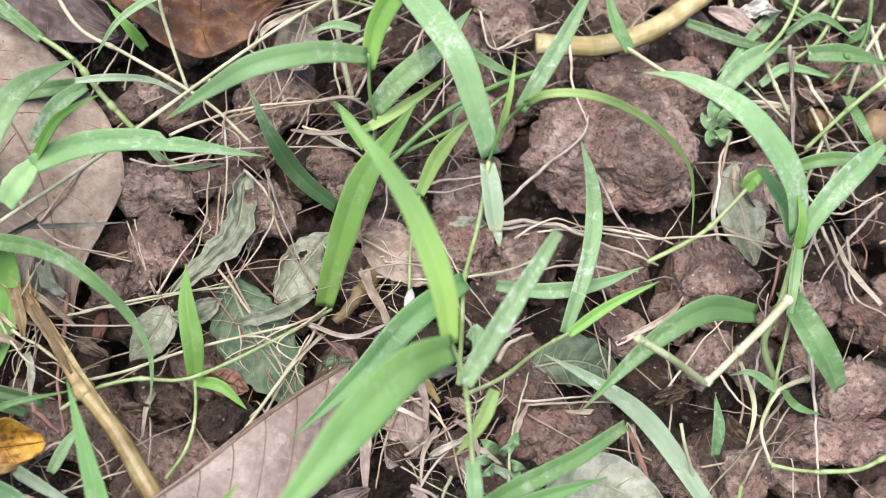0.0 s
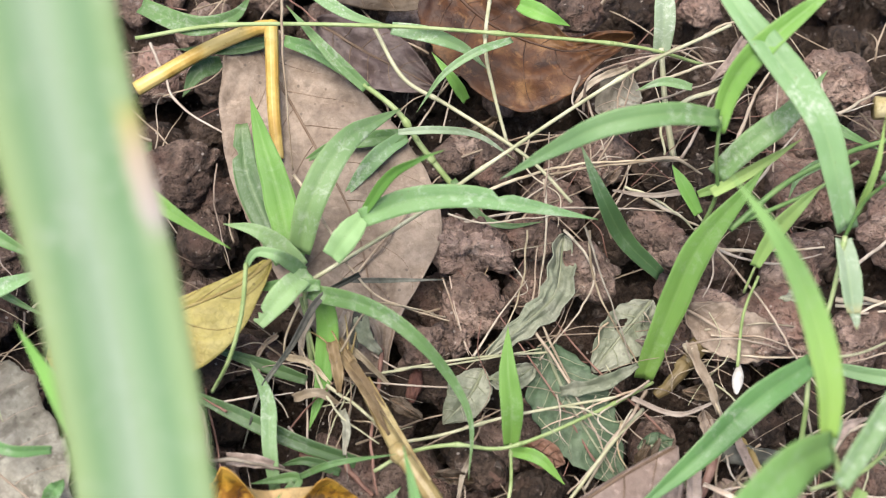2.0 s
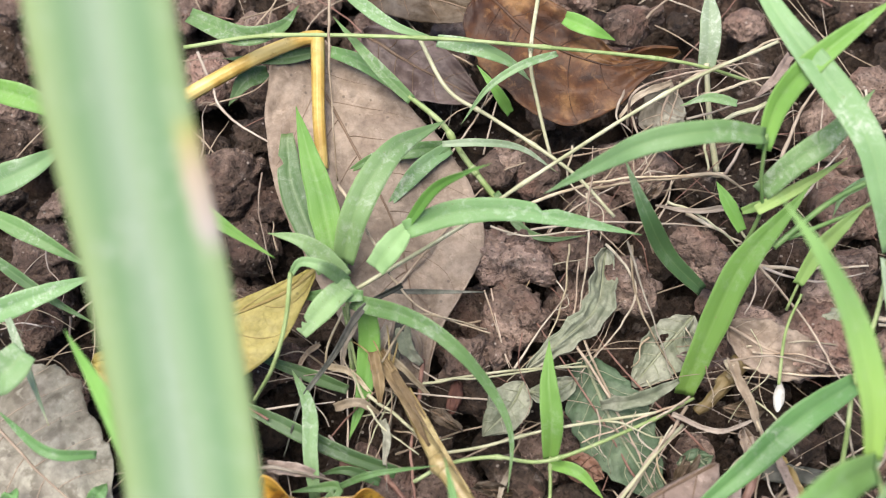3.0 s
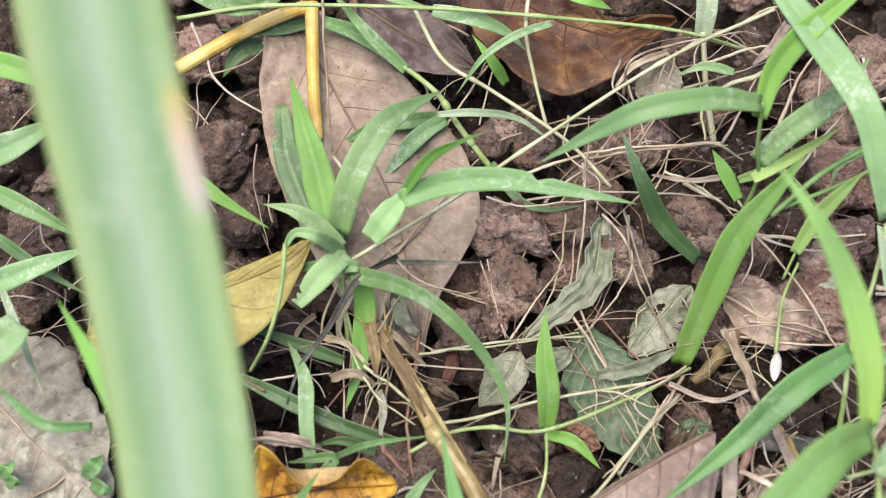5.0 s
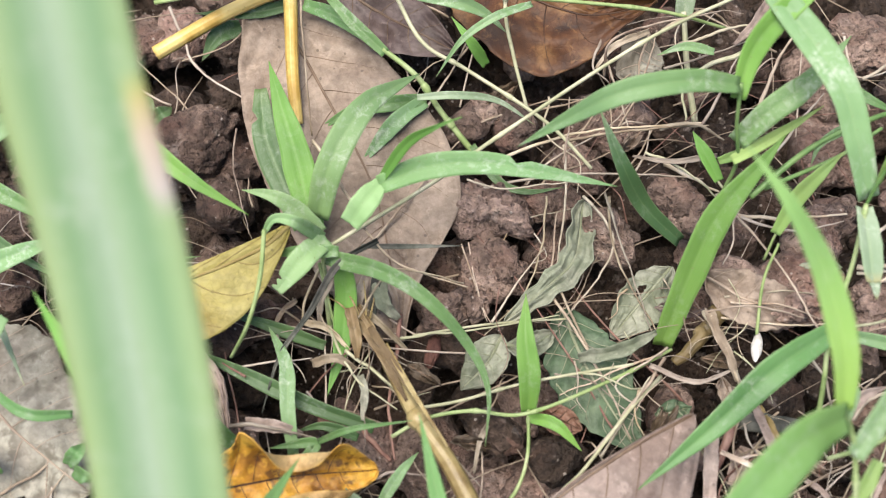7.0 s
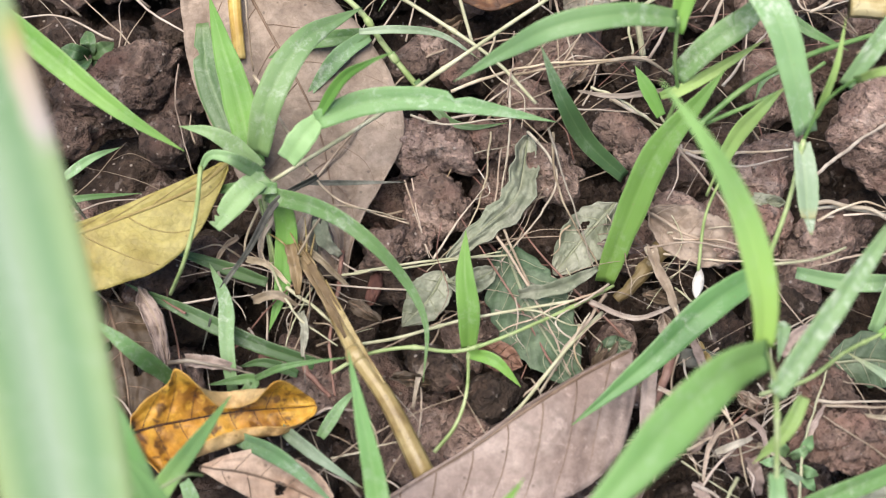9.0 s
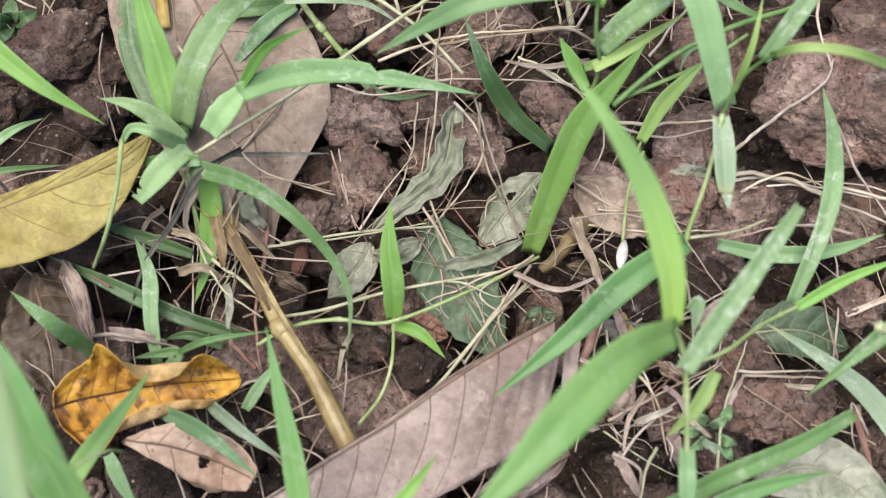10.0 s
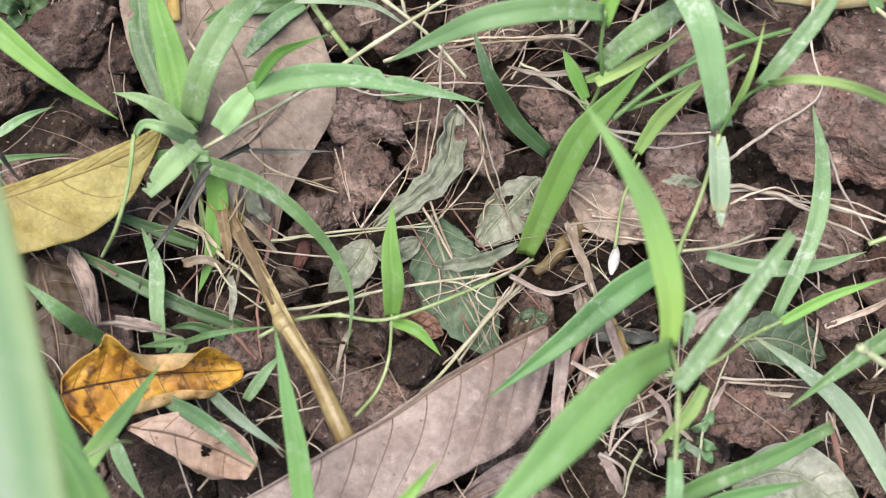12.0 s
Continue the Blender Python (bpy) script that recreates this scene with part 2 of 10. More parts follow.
def dry_material(name, dark, mid, pale, spot=(0.06, 0.04, 0.025), spots=0.35, spot_at=0.60, gloss=0.62, through_light=0.12, scale=1.0, film=0.15, rim=None, rim_at=0.39):
    """Dead leaf tissue: mottled, freckled, with a fine net of veins."""
    n = Nodes(name)
    vec, rnd = n.coords()
    across, along, _ = n.uv()
    broad = n.noise(30 * scale, 4, 0.6, vec, 0.5)
    col = n.ramp(broad, (0.36, dark), (0.5, mid), (0.64, pale))
    fine = n.noise(300, 5, 0.7, vec)
    col = n.mix(0.5, col, n.ramp(fine, (0.38, (0.62, 0.6, 0.58)), (0.52, (1, 1, 1)), (0.66, (1.25, 1.23, 1.2))), "MULTIPLY")
    cells = n.add("ShaderNodeTexVoronoi", Scale=480.0)
    cells.feature = "DISTANCE_TO_EDGE"
    n.link(vec, cells.inputs["Vector"])
    net = n.ramp(cells.outputs["Distance"], (0.0, (1, 1, 1)), (0.10, (0, 0, 0)))
    col = n.mix(n.math("MULTIPLY", net, 0.14), col, tuple(v * 0.6 for v in dark))
    if rim:
        border = n.ramp(n.math("ADD", n.math("ABSOLUTE", n.math("SUBTRACT", across, 0.5)), n.math("MULTIPLY_ADD", broad, 0.10, -0.05)), (rim_at, (0, 0, 0)), (rim_at + 0.11, (0.85, 0.85, 0.85)))
        col = n.mix(border, col, rim)
    freck = n.noise(130 * scale, 3, 0.55, vec, 0.3)
    col = n.mix(n.math("MULTIPLY", n.ramp(freck, (spot_at, (0, 0, 0)), (spot_at + 0.10, (1, 1, 1))), spots), col, spot)
    stain = n.noise(52, 5, 0.7, vec, 0.8)
    col = n.mix(n.ramp(stain, (0.55, (0, 0, 0)), (0.66, (0.38, 0.38, 0.38))), col, tuple(v * 0.55 for v in mid))
    worn = n.noise(210, 4, 0.65, vec, 0.5)
    col = n.mix(n.ramp(worn, (0.58, (0, 0, 0)), (0.66, (0.30, 0.30, 0.30))), col, tuple(min(1.0, v * 1.5) for v in pale))
    soil_dot = n.add("ShaderNodeTexVoronoi", Scale=170.0, Randomness=1.0)
    n.link(vec, soil_dot.inputs["Vector"])
    col = n.mix(n.ramp(soil_dot.outputs["Distance"], (0.07, (0.6, 0.6, 0.6)), (0.11, (0, 0, 0))), col, tuple(v * 0.4 for v in dark))
    dusty = n.noise(75, 5, 0.65, vec)
    col = n.mix(n.math("MULTIPLY", n.ramp(dusty, (0.45, (0, 0, 0)), (0.75, (1, 1, 1))), film), col, (0.52, 0.47, 0.42))
    n.link(col, n.bsdf.inputs["Base Color"])
    n.link(n.math("MULTIPLY_ADD", fine, 0.25, gloss - 0.12), n.bsdf.inputs["Roughness"])
    n.bsdf.inputs["Specular IOR Level"].default_value = 0.35
    n.bump(n.math("MULTIPLY_ADD", net, -0.25, n.math("MULTIPLY", fine, 0.9)), 0.5, 0.0005)
    glow = n.add("ShaderNodeBsdfTranslucent")
    n.link(col, glow.inputs["Color"])
    both = n.tree.nodes.new("ShaderNodeMixShader")
    both.inputs[0].default_value = through_light
    n.link(n.bsdf.outputs[0], both.inputs[1])
    n.link(glow.outputs[0], both.inputs[2])
    n.link(both.outputs[0], n.out.inputs[0])
    return n.mat


def straw_material(name, dark, mid, pale, gloss=0.55, vary=0.0):
    """Dry or green stalk: blotched fibres; vary: how far one stalk differs from the next."""
    n = Nodes(name)
    vec, rnd = n.coords()
    across, along, _ = n.uv()
    blotch = n.noise(90, 4, 0.6, vec)
    col = n.ramp(blotch, (0.38, dark), (0.5, mid), (0.62, pale))
    fibre = n.math("SINE", n.math("MULTIPLY", across, 60.0))
    col = n.mix(n.math("MULTIPLY_ADD", fibre, 0.05, 0.05), col, dark)
    col = n.mix(n.math("MULTIPLY", rnd, 0.45), col, mid)
    if vary:
        age = n.tree.nodes.new("ShaderNodeHueSaturation")
        for socket, turn, least, most in (("Hue", 7.31, 0.490, 0.526), ("Saturation", 3.77, 0.85, 1.30), ("Value", 11.9, 0.74, 1.16)):
            lot = n.math("FRACT", n.math("MULTIPLY", rnd, turn))
            n.link(n.math("MULTIPLY_ADD", lot, vary * (most - least), 1.0 - vary + vary * least if socket != "Hue" else 0.5 + vary * (least - 0.5)), age.inputs[socket])
        n.link(col, age.inputs["Color"])
        col = age.outputs[0]
    stain = n.noise(260, 4, 0.6, vec)
    col = n.mix(n.ramp(stain, (0.60, (0, 0, 0)), (0.72, (0.55, 0.55, 0.55))), col, tuple(v * 0.45 for v in dark))
    n.link(col, n.bsdf.inputs["Base Color"])
    n.bsdf.inputs["Roughness"].default_value = gloss
    n.bsdf.inputs["Specular IOR Level"].default_value = 0.35
    n.bump(n.math("MULTIPLY_ADD", fibre, 0.2, stain), 0.4, 0.0004)
    return n.mat


M = {
    # soil: moist earth, made darker than the clods to put shade into gaps
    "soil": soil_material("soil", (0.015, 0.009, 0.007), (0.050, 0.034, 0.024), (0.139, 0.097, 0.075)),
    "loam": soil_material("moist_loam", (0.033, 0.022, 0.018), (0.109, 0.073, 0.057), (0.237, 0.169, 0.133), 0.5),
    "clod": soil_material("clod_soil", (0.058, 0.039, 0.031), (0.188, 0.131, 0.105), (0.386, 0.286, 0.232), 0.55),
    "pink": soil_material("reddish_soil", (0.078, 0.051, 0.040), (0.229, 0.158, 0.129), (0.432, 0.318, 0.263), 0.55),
    "green": grass_material("grass_green", (0.061, 0.171, 0.029), (0.105, 0.254, 0.050), 0.40, 0.36),
    "bright": grass_material("grass_bright", (0.088, 0.258, 0.010), (0.142, 0.345, 0.022), 0.15, 0.42, 0.28, 0.05),
    "fresh": grass_material("grass_fresh", (0.168, 0.325, 0.095), (0.235, 0.410, 0.145), 0.40, 0.46, 0.25, 0.05),
    "soft": grass_material("grass_soft", (0.082, 0.222, 0.030), (0.128, 0.292, 0.055), 0.22, 0.42, 0.22, 0.05, sunlit=0.15),
    "film": grass_material("grass_filmed", (0.085, 0.205, 0.050), (0.135, 0.275, 0.080), 0.50, 0.44, 0.22, 0.05, sunlit=0.1),
    "vivid": grass_material("grass_vivid", (0.066, 0.215, 0.012), (0.108, 0.285, 0.020), 0.12, 0.48, 0.26, 0.05, sunlit=0.15),
    "sunny": grass_material("grass_sunlit", (0.125, 0.290, 0.050), (0.185, 0.370, 0.080), 0.12, 0.44, 0.24, 0.05, sunlit=0.70),
    "dusty": grass_material("grass_dusty", (0.112, 0.240, 0.066), (0.172, 0.325, 0.108), 0.70, 0.44, 0.24),
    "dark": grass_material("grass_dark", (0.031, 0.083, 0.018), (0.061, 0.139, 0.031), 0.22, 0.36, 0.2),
    "lime": grass_material("grass_yellowing", (0.190, 0.345, 0.050), (0.285, 0.425, 0.085), 0.15, 0.42, 0.28, 0.4),
    "pale": grass_material("grass_pale", (0.169, 0.255, 0.129), (0.272, 0.351, 0.223), 0.8, 0.55, 0.25, 0.6),
    "near": grass_material("grass_near", (0.172, 0.297, 0.126), (0.230, 0.350, 0.180), 0.25, 0.30, 0.35, 0.1, scar=0.612, vein_count=13.0, vein_tone=0.08, sheen_bands=True),
    "wither": dry_material("withered_blade", (0.016, 0.018, 0.014), (0.036, 0.041, 0.032), (0.110, 0.116, 0.092)),
    "stem": straw_material("green_stem", (0.133, 0.192, 0.063), (0.215, 0.285, 0.111), (0.303, 0.355, 0.185), 0.45),
    "stemdark": straw_material("dark_green_stem", (0.059, 0.126, 0.033), (0.104, 0.192, 0.059), (0.163, 0.244, 0.089), 0.45),
    "stemlight": straw_material("light_green_stem", (0.190, 0.232, 0.106), (0.285, 0.326, 0.168), (0.372, 0.402, 0.245), 0.45),
    "stempale": straw_material("pale_stem", (0.237, 0.244, 0.141), (0.333, 0.329, 0.211), (0.422, 0.407, 0.289), 0.5),
    "straw": straw_material("dry_straw", (0.218, 0.172, 0.128), (0.335, 0.280, 0.222), (0.440, 0.382, 0.312), vary=1.0),
    "strawgrey": straw_material("weathered_straw", (0.129, 0.096, 0.074), (0.215, 0.172, 0.136), (0.310, 0.261, 0.213), vary=1.0),
    "root": straw_material("pale_root", (0.311, 0.229, 0.167), (0.429, 0.348, 0.274), (0.518, 0.451, 0.377), vary=1.0),
    "yellow": straw_material("yellow_stalk", (0.326, 0.200, 0.044), (0.459, 0.318, 0.089), (0.533, 0.407, 0.155), 0.4),
    "cream": straw_material("cream_stalk", (0.215, 0.170, 0.068), (0.320, 0.262, 0.125), (0.400, 0.350, 0.200), 0.45),
    "ochre": straw_material("ochre_stalk", (0.160, 0.108, 0.042), (0.246, 0.185, 0.076), (0.316, 0.254, 0.120), 0.36),
    "husk_brown": straw_material("brown_sheath", (0.070, 0.044, 0.020), (0.135, 0.092, 0.044), (0.215, 0.158, 0.084), 0.5),
    "redwood": straw_material("reddish_twig", (0.089, 0.041, 0.030), (0.170, 0.089, 0.067), (0.244, 0.148, 0.115)),
    "olive": straw_material("olive_twig", (0.052, 0.038, 0.016), (0.111, 0.080, 0.034), (0.170, 0.130, 0.063)),
    "tan": dry_material("tan_leaf", (0.180, 0.130, 0.107), (0.262, 0.200, 0.168), (0.325, 0.258, 0.220), film=0.14, scale=0.8),
    "peach": dry_material("peach_leaf", (0.270, 0.165, 0.105), (0.400, 0.270, 0.185), (0.500, 0.365, 0.265), (0.16, 0.09, 0.05), 0.5, 0.56, film=0.05),
    "taupe": dry_material("taupe_leaf", (0.135, 0.096, 0.070), (0.205, 0.155, 0.116), (0.275, 0.218, 0.169), scale=1.2, film=0.16),
    "russet": dry_material("russet_leaf", (0.030, 0.011, 0.005), (0.082, 0.032, 0.011), (0.200, 0.105, 0.042), (0.02, 0.010, 0.006), 0.5, 0.58, 0.60, 0.15, 1.4, 0.02),
    "mauve": dry_material("mauve_leaf", (0.057, 0.036, 0.033), (0.106, 0.076, 0.070), (0.175, 0.133, 0.120)),
    "ash": dry_material("ash_leaf", (0.105, 0.090, 0.066), (0.190, 0.176, 0.138), (0.280, 0.270, 0.218), (0.080, 0.066, 0.046), 0.7, 0.50, scale=1.2, film=0.15),
    "sage": dry_material("sage_leaf", (0.095, 0.110, 0.070), (0.165, 0.185, 0.125), (0.250, 0.265, 0.195), (0.05, 0.05, 0.03), 0.4, film=0.25),
    "sagepale": dry_material("pale_sage_leaf", (0.150, 0.152, 0.110), (0.235, 0.236, 0.180), (0.310, 0.306, 0.246), (0.05, 0.05, 0.03), 0.35, film=0.25),
    "fern": dry_material("green_fallen_leaf", (0.026, 0.050, 0.024), (0.052, 0.090, 0.046), (0.088, 0.132, 0.074), (0.02, 0.03, 0.016), 0.3, film=0.10),
    "mustard": dry_material("mustard_leaf", (0.215, 0.170, 0.040), (0.285, 0.238, 0.062), (0.325, 0.285, 0.092), (0.13, 0.12, 0.05), 0.30, 0.60, 0.55, 0.2, 0.8, 0.05),
    "orange": dry_material("orange_leaf", (0.230, 0.095, 0.018), (0.520, 0.255, 0.032), (0.680, 0.410, 0.055), (0.075, 0.032, 0.014), 0.80, 0.53, 0.42, 0.25, 1.6, 0.03, rim=(0.64, 0.38, 0.09), rim_at=0.42),
    "orangepale": dry_material("orange_leaf_underside", (0.400, 0.240, 0.100), (0.560, 0.370, 0.160), (0.640, 0.460, 0.220), (0.20, 0.10, 0.04), 0.35, 0.58, 0.5, 0.25, 1.6, 0.04, rim=(0.64, 0.38, 0.09), rim_at=0.44),
    "redbrown": dry_material("red_brown_leaf", (0.060, 0.026, 0.016), (0.125, 0.058, 0.036), (0.190, 0.100, 0.066)),
    # dark olive-brown leaf, lowered further so the colour carries its shade
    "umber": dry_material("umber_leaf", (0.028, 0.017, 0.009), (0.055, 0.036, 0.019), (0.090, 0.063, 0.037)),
    "vein": straw_material("leaf_vein", (0.192, 0.141, 0.104), (0.266, 0.207, 0.155), (0.318, 0.259, 0.200)),
    "veindark": straw_material("dark_leaf_vein", (0.092, 0.058, 0.036), (0.135, 0.090, 0.060), (0.178, 0.126, 0.088)),
    "veinbrown": straw_material("brown_leaf_vein", (0.030, 0.013, 0.006), (0.052, 0.024, 0.012), (0.085, 0.042, 0.022)),
    "veinlight": straw_material("pale_leaf_vein", (0.133, 0.148, 0.089), (0.185, 0.200, 0.126), (0.244, 0.252, 0.178)),
    "veingold": straw_material("golden_leaf_vein", (0.151, 0.109, 0.032), (0.202, 0.152, 0.046), (0.239, 0.194, 0.069)),
    "white": dry_material("white_husk", (0.418, 0.395, 0.357), (0.532, 0.517, 0.479), (0.608, 0.593, 0.562), (0.4, 0.36, 0.3), 0.2),
    "nut": dry_material("nut_shell", (0.070, 0.036, 0.014), (0.130, 0.076, 0.030), (0.185, 0.120, 0.056), (0.04, 0.02, 0.01), 0.5),
    "brick": dry_material("red_bark", (0.024, 0.009, 0.007), (0.048, 0.018, 0.013), (0.085, 0.036, 0.026), (0.020, 0.008, 0.007), 0.5, film=0.0, gloss=0.8),
}


# ---------------------------------------------------------------- mesh helpers
def mesh_of(name, verts, faces, uvs=None, smooth=True):
    me = bpy.data.meshes.new(name)
    me.from_pydata([tuple(map(float, v)) for v in verts], [], [tuple(map(int, q)) for q in faces])
    if uvs is not None:
        layer = me.uv_layers.new(name="UVMap")
        loops = np.empty(len(me.loops), dtype=np.int32)
        me.loops.foreach_get("vertex_index", loops)
        layer.data.foreach_set("uv", np.asarray(uvs, dtype=np.float32)[loops].ravel())
    if smooth:
        me.polygons.foreach_set("use_smooth", [True] * len(me.polygons))
    me.update()
    return me


def part(name, me, material, parent=None, label=""):
    ob = new(name, me)
    me.materials.append(M[material])
    if parent is not None:
        ob.parent = parent
    if label:
        ob["label"] = label
    return ob


def thing(name, at, label, category, group=""):
    """An empty at the base of a thing, to which its parts belong."""
    ob = new(name)
    ob.empty_display_size = 0.01
    ob.location = at
    return tagged(ob, label, category, group)


def local(points, owner):
    return np.asarray(points, float) - np.array(owner.location)


def spline(points, count):
    """Points evenly along a smooth curve through the given ones, and how far along each lies."""
    p = np.asarray(points, float)
    if len(p) == 2:
        p = np.array([p[0], (p[0] + p[1]) / 2, p[1]])
    ends = np.vstack([2 * p[0] - p[1], p, 2 * p[-1] - p[-2]])
    out = []
    for k in range(len(p) - 1):
        a, b, c, d = ends[k : k + 4]
        for t in np.linspace(0, 1, 16, endpoint=False):
            out.append(0.5 * (2 * b + (c - a) * t + (2 * a - 5 * b + 4 * c - d) * t * t + (3 * b - a - 3 * c + d) * t**3))
    out = np.array(out + [p[-1]])
    run = np.r_[0, np.cumsum(np.linalg.norm(np.diff(out, axis=0), axis=1))]
    want = np.linspace(0, run[-1], count)
    return np.stack([np.interp(want, run, out[:, n]) for n in range(3)], 1), want / run[-1]


def unit(v):
    v = np.asarray(v, float)
    return v / (np.linalg.norm(v, axis=-1, keepdims=True) + 1e-12)


def lattice(seed):
    return np.random.RandomState(seed).rand(64, 64, 64).astype(np.float32)


LATTICE = lattice(3)


def smooth_noise(x, y, z=0.0):
    """Value noise in 0 to 1 over arrays."""
    x, y, z = np.broadcast_arrays(np.asarray(x, float), np.asarray(y, float), np.asarray(z, float))
    i, j, k = np.floor(x).astype(int), np.floor(y).astype(int), np.floor(z).astype(int)
    u, v, w = x - i, y - j, z - k
    u, v, w = u * u * (3 - 2 * u), v * v * (3 - 2 * v), w * w * (3 - 2 * w)
    total = np.zeros(x.shape)
    for a in (0, 1):
        for b in (0, 1):
            for c in (0, 1):
                weight = (u if a else 1 - u) * (v if b else 1 - v) * (w if c else 1 - w)
                total += weight * LATTICE[(i + a) % 64, (j + b) % 64, (k + c) % 64]
    return total


def fractal(x, y, z=0.0, octaves=4, gain=0.5):
    total, amp, norm = 0.0, 1.0, 0.0
    for n in range(octaves):
        total = total + amp * smooth_noise(np.asarray(x) * 2**n + 13.1 * n, np.asarray(y) * 2**n + 7.7 * n, np.asarray(z) * 2**n + 3.3 * n)
        norm, amp = norm + amp, amp * gain
    return total / norm


def grains(x, y, z, size, seed):
    """Rounded grains packed side by side: 1 at the top of a grain, 0 in the gaps."""
    p = np.stack(np.broadcast_arrays(np.asarray(x, float), np.asarray(y, float), np.asarray(z, float)), -1) / size
    cell = np.floor(p).astype(int)
    best = np.zeros(p.shape[:-1])
    for a in (-1, 0, 1):
        for b in (-1, 0, 1):
            for c in (-1, 0, 1):
                i, j, k = (cell[..., 0] + a) % 64, (cell[..., 1] + b) % 64, (cell[..., 2] + c) % 64
                spot = cell + (a, b, c) + np.stack([LATTICE[i, j, k], LATTICE[j, k, (i + seed) % 64], LATTICE[k, (i + seed) % 64, j]], -1)
                reach = 0.55 + 0.45 * LATTICE[(i + 7) % 64, (j + seed) % 64, k]
                d = np.linalg.norm(p - spot, axis=-1) / reach
                best = np.maximum(best, np.sqrt(np.clip(1 - d * d, 0, 1)) * reach)
    return best


def thicken(verts, quads, uvs, depth):
    """A thin closed solid from a sheet: a second layer below it, joined along every border."""
    verts, quads = np.asarray(verts, float), np.asarray(quads, int)
    normals = np.zeros_like(verts)
    face_normal = np.cross(verts[quads[:, 2]] - verts[quads[:, 0]], verts[quads[:, 3]] - verts[quads[:, 1]])
    for c in range(4):
        np.add.at(normals, quads[:, c], face_normal)
    low = verts - unit(normals) * depth
    edges = collections.Counter()
    for q in quads:
        for a, b in zip(q, np.roll(q, -1)):
            edges[(a, b)] += 1
    n = len(verts)
    sides = [(b, a, a + n, b + n) for (a, b) in edges if (b, a) not in edges]
    faces = [tuple(q) for q in quads] + [tuple(q[::-1] + n) for q in quads] + sides
    return np.vstack([verts, low]), faces, np.vstack([uvs, uvs])


def tube(points, radii, sides=8, uv_length=1.0):
    """A round stalk along the points, closed at both ends."""
    p = np.asarray(points, float)
    tangent = unit(np.gradient(p, axis=0))
    side = unit(np.cross(tangent, (0.31, -0.52, 0.8)))
    up = np.cross(side, tangent)
    angle = np.linspace(0, 2 * np.pi, sides, endpoint=False)
    ring = np.cos(angle)[None, :, None] * side[:, None] + np.sin(angle)[None, :, None] * up[:, None]
    verts = (p[:, None] + ring * np.asarray(radii)[:, None, None]).reshape(-1, 3)
    uvs = np.stack(np.broadcast_arrays((np.arange(sides) / sides)[None, :], np.linspace(0, uv_length, len(p))[:, None]), -1).reshape(-1, 2)
    faces = []
    for a in range(len(p) - 1):
        for b in range(sides):
            c = (b + 1) % sides
            faces.append((a * sides + b, a * sides + c, (a + 1) * sides + c, (a + 1) * sides + b))
    faces.append(tuple(range(sides))[::-1])
    faces.append(tuple(range((len(p) - 1) * sides, len(p) * sides)))
    return verts, faces, uvs


# ---------------------------------------------------------------- ground
def base_height(x, y):
    """The bed of soil without its clods: flat near the camera, rising a little behind."""
    s = np.clip((np.asarray(y, float) + 0.11) / 0.30, 0, 1)
    return 0.030 * s * s * (3 - 2 * s) + 0.0 * np.asarray(x, float)


def ground_height(x, y):
    """Soil surface: rounded lumps of several sizes with gaps between them, and crumbs."""
    x, y = np.asarray(x, float), np.asarray(y, float)
    h = base_height(x, y) - 0.053
    away = np.hypot(np.clip(np.abs(x - 0.04) - 0.27, 0, None), np.clip(np.abs(y + 0.045) - 0.20, 0, None))
    calm = 1 - np.clip((away - 0.10) / 0.5, 0, 1) * 0.97
    wx = x + 0.010 * (fractal(x * 60, y * 60, 1.5, 3) - 0.5)
    wy = y + 0.010 * (fractal(x * 60, y * 60, 8.5, 3) - 0.5)
    for size, lift, seed in ((0.030, 0.025, 5), (0.014, 0.011, 9), (0.0066, 0.0052, 12), (0.0034, 0.0024, 15)):
        best = np.zeros(x.shape)
        gi, gj = np.floor(wx / size).astype(int), np.floor(wy / size).astype(int)
        for a in (-1, 0, 1):
            for b in (-1, 0, 1):
                ci, cj = gi + a, gj + b
                jx = LATTICE[ci % 64, cj % 64, seed]
                jy = LATTICE[ci % 64, cj % 64, seed + 1]
                jr = LATTICE[ci % 64, cj % 64, seed + 2]
                d = np.hypot(wx - (ci + jx) * size, wy - (cj + jy) * size) / (size * (0.45 + 0.35 * jr))
                best = np.maximum(best, np.sqrt(np.clip(1 - d * d, 0, 1)) * (0.35 + 0.65 * jr))
        h = h + lift * (calm * best + (1 - calm) * 0.5)
    h = h + calm * 0.0095 * (fractal(x * 150, y * 150, 2.5, 5, 0.70) - 0.5)
    return h + calm * 0.0026 * (fractal(x * 700, y * 700, 4.5, 3, 0.6) - 0.5)


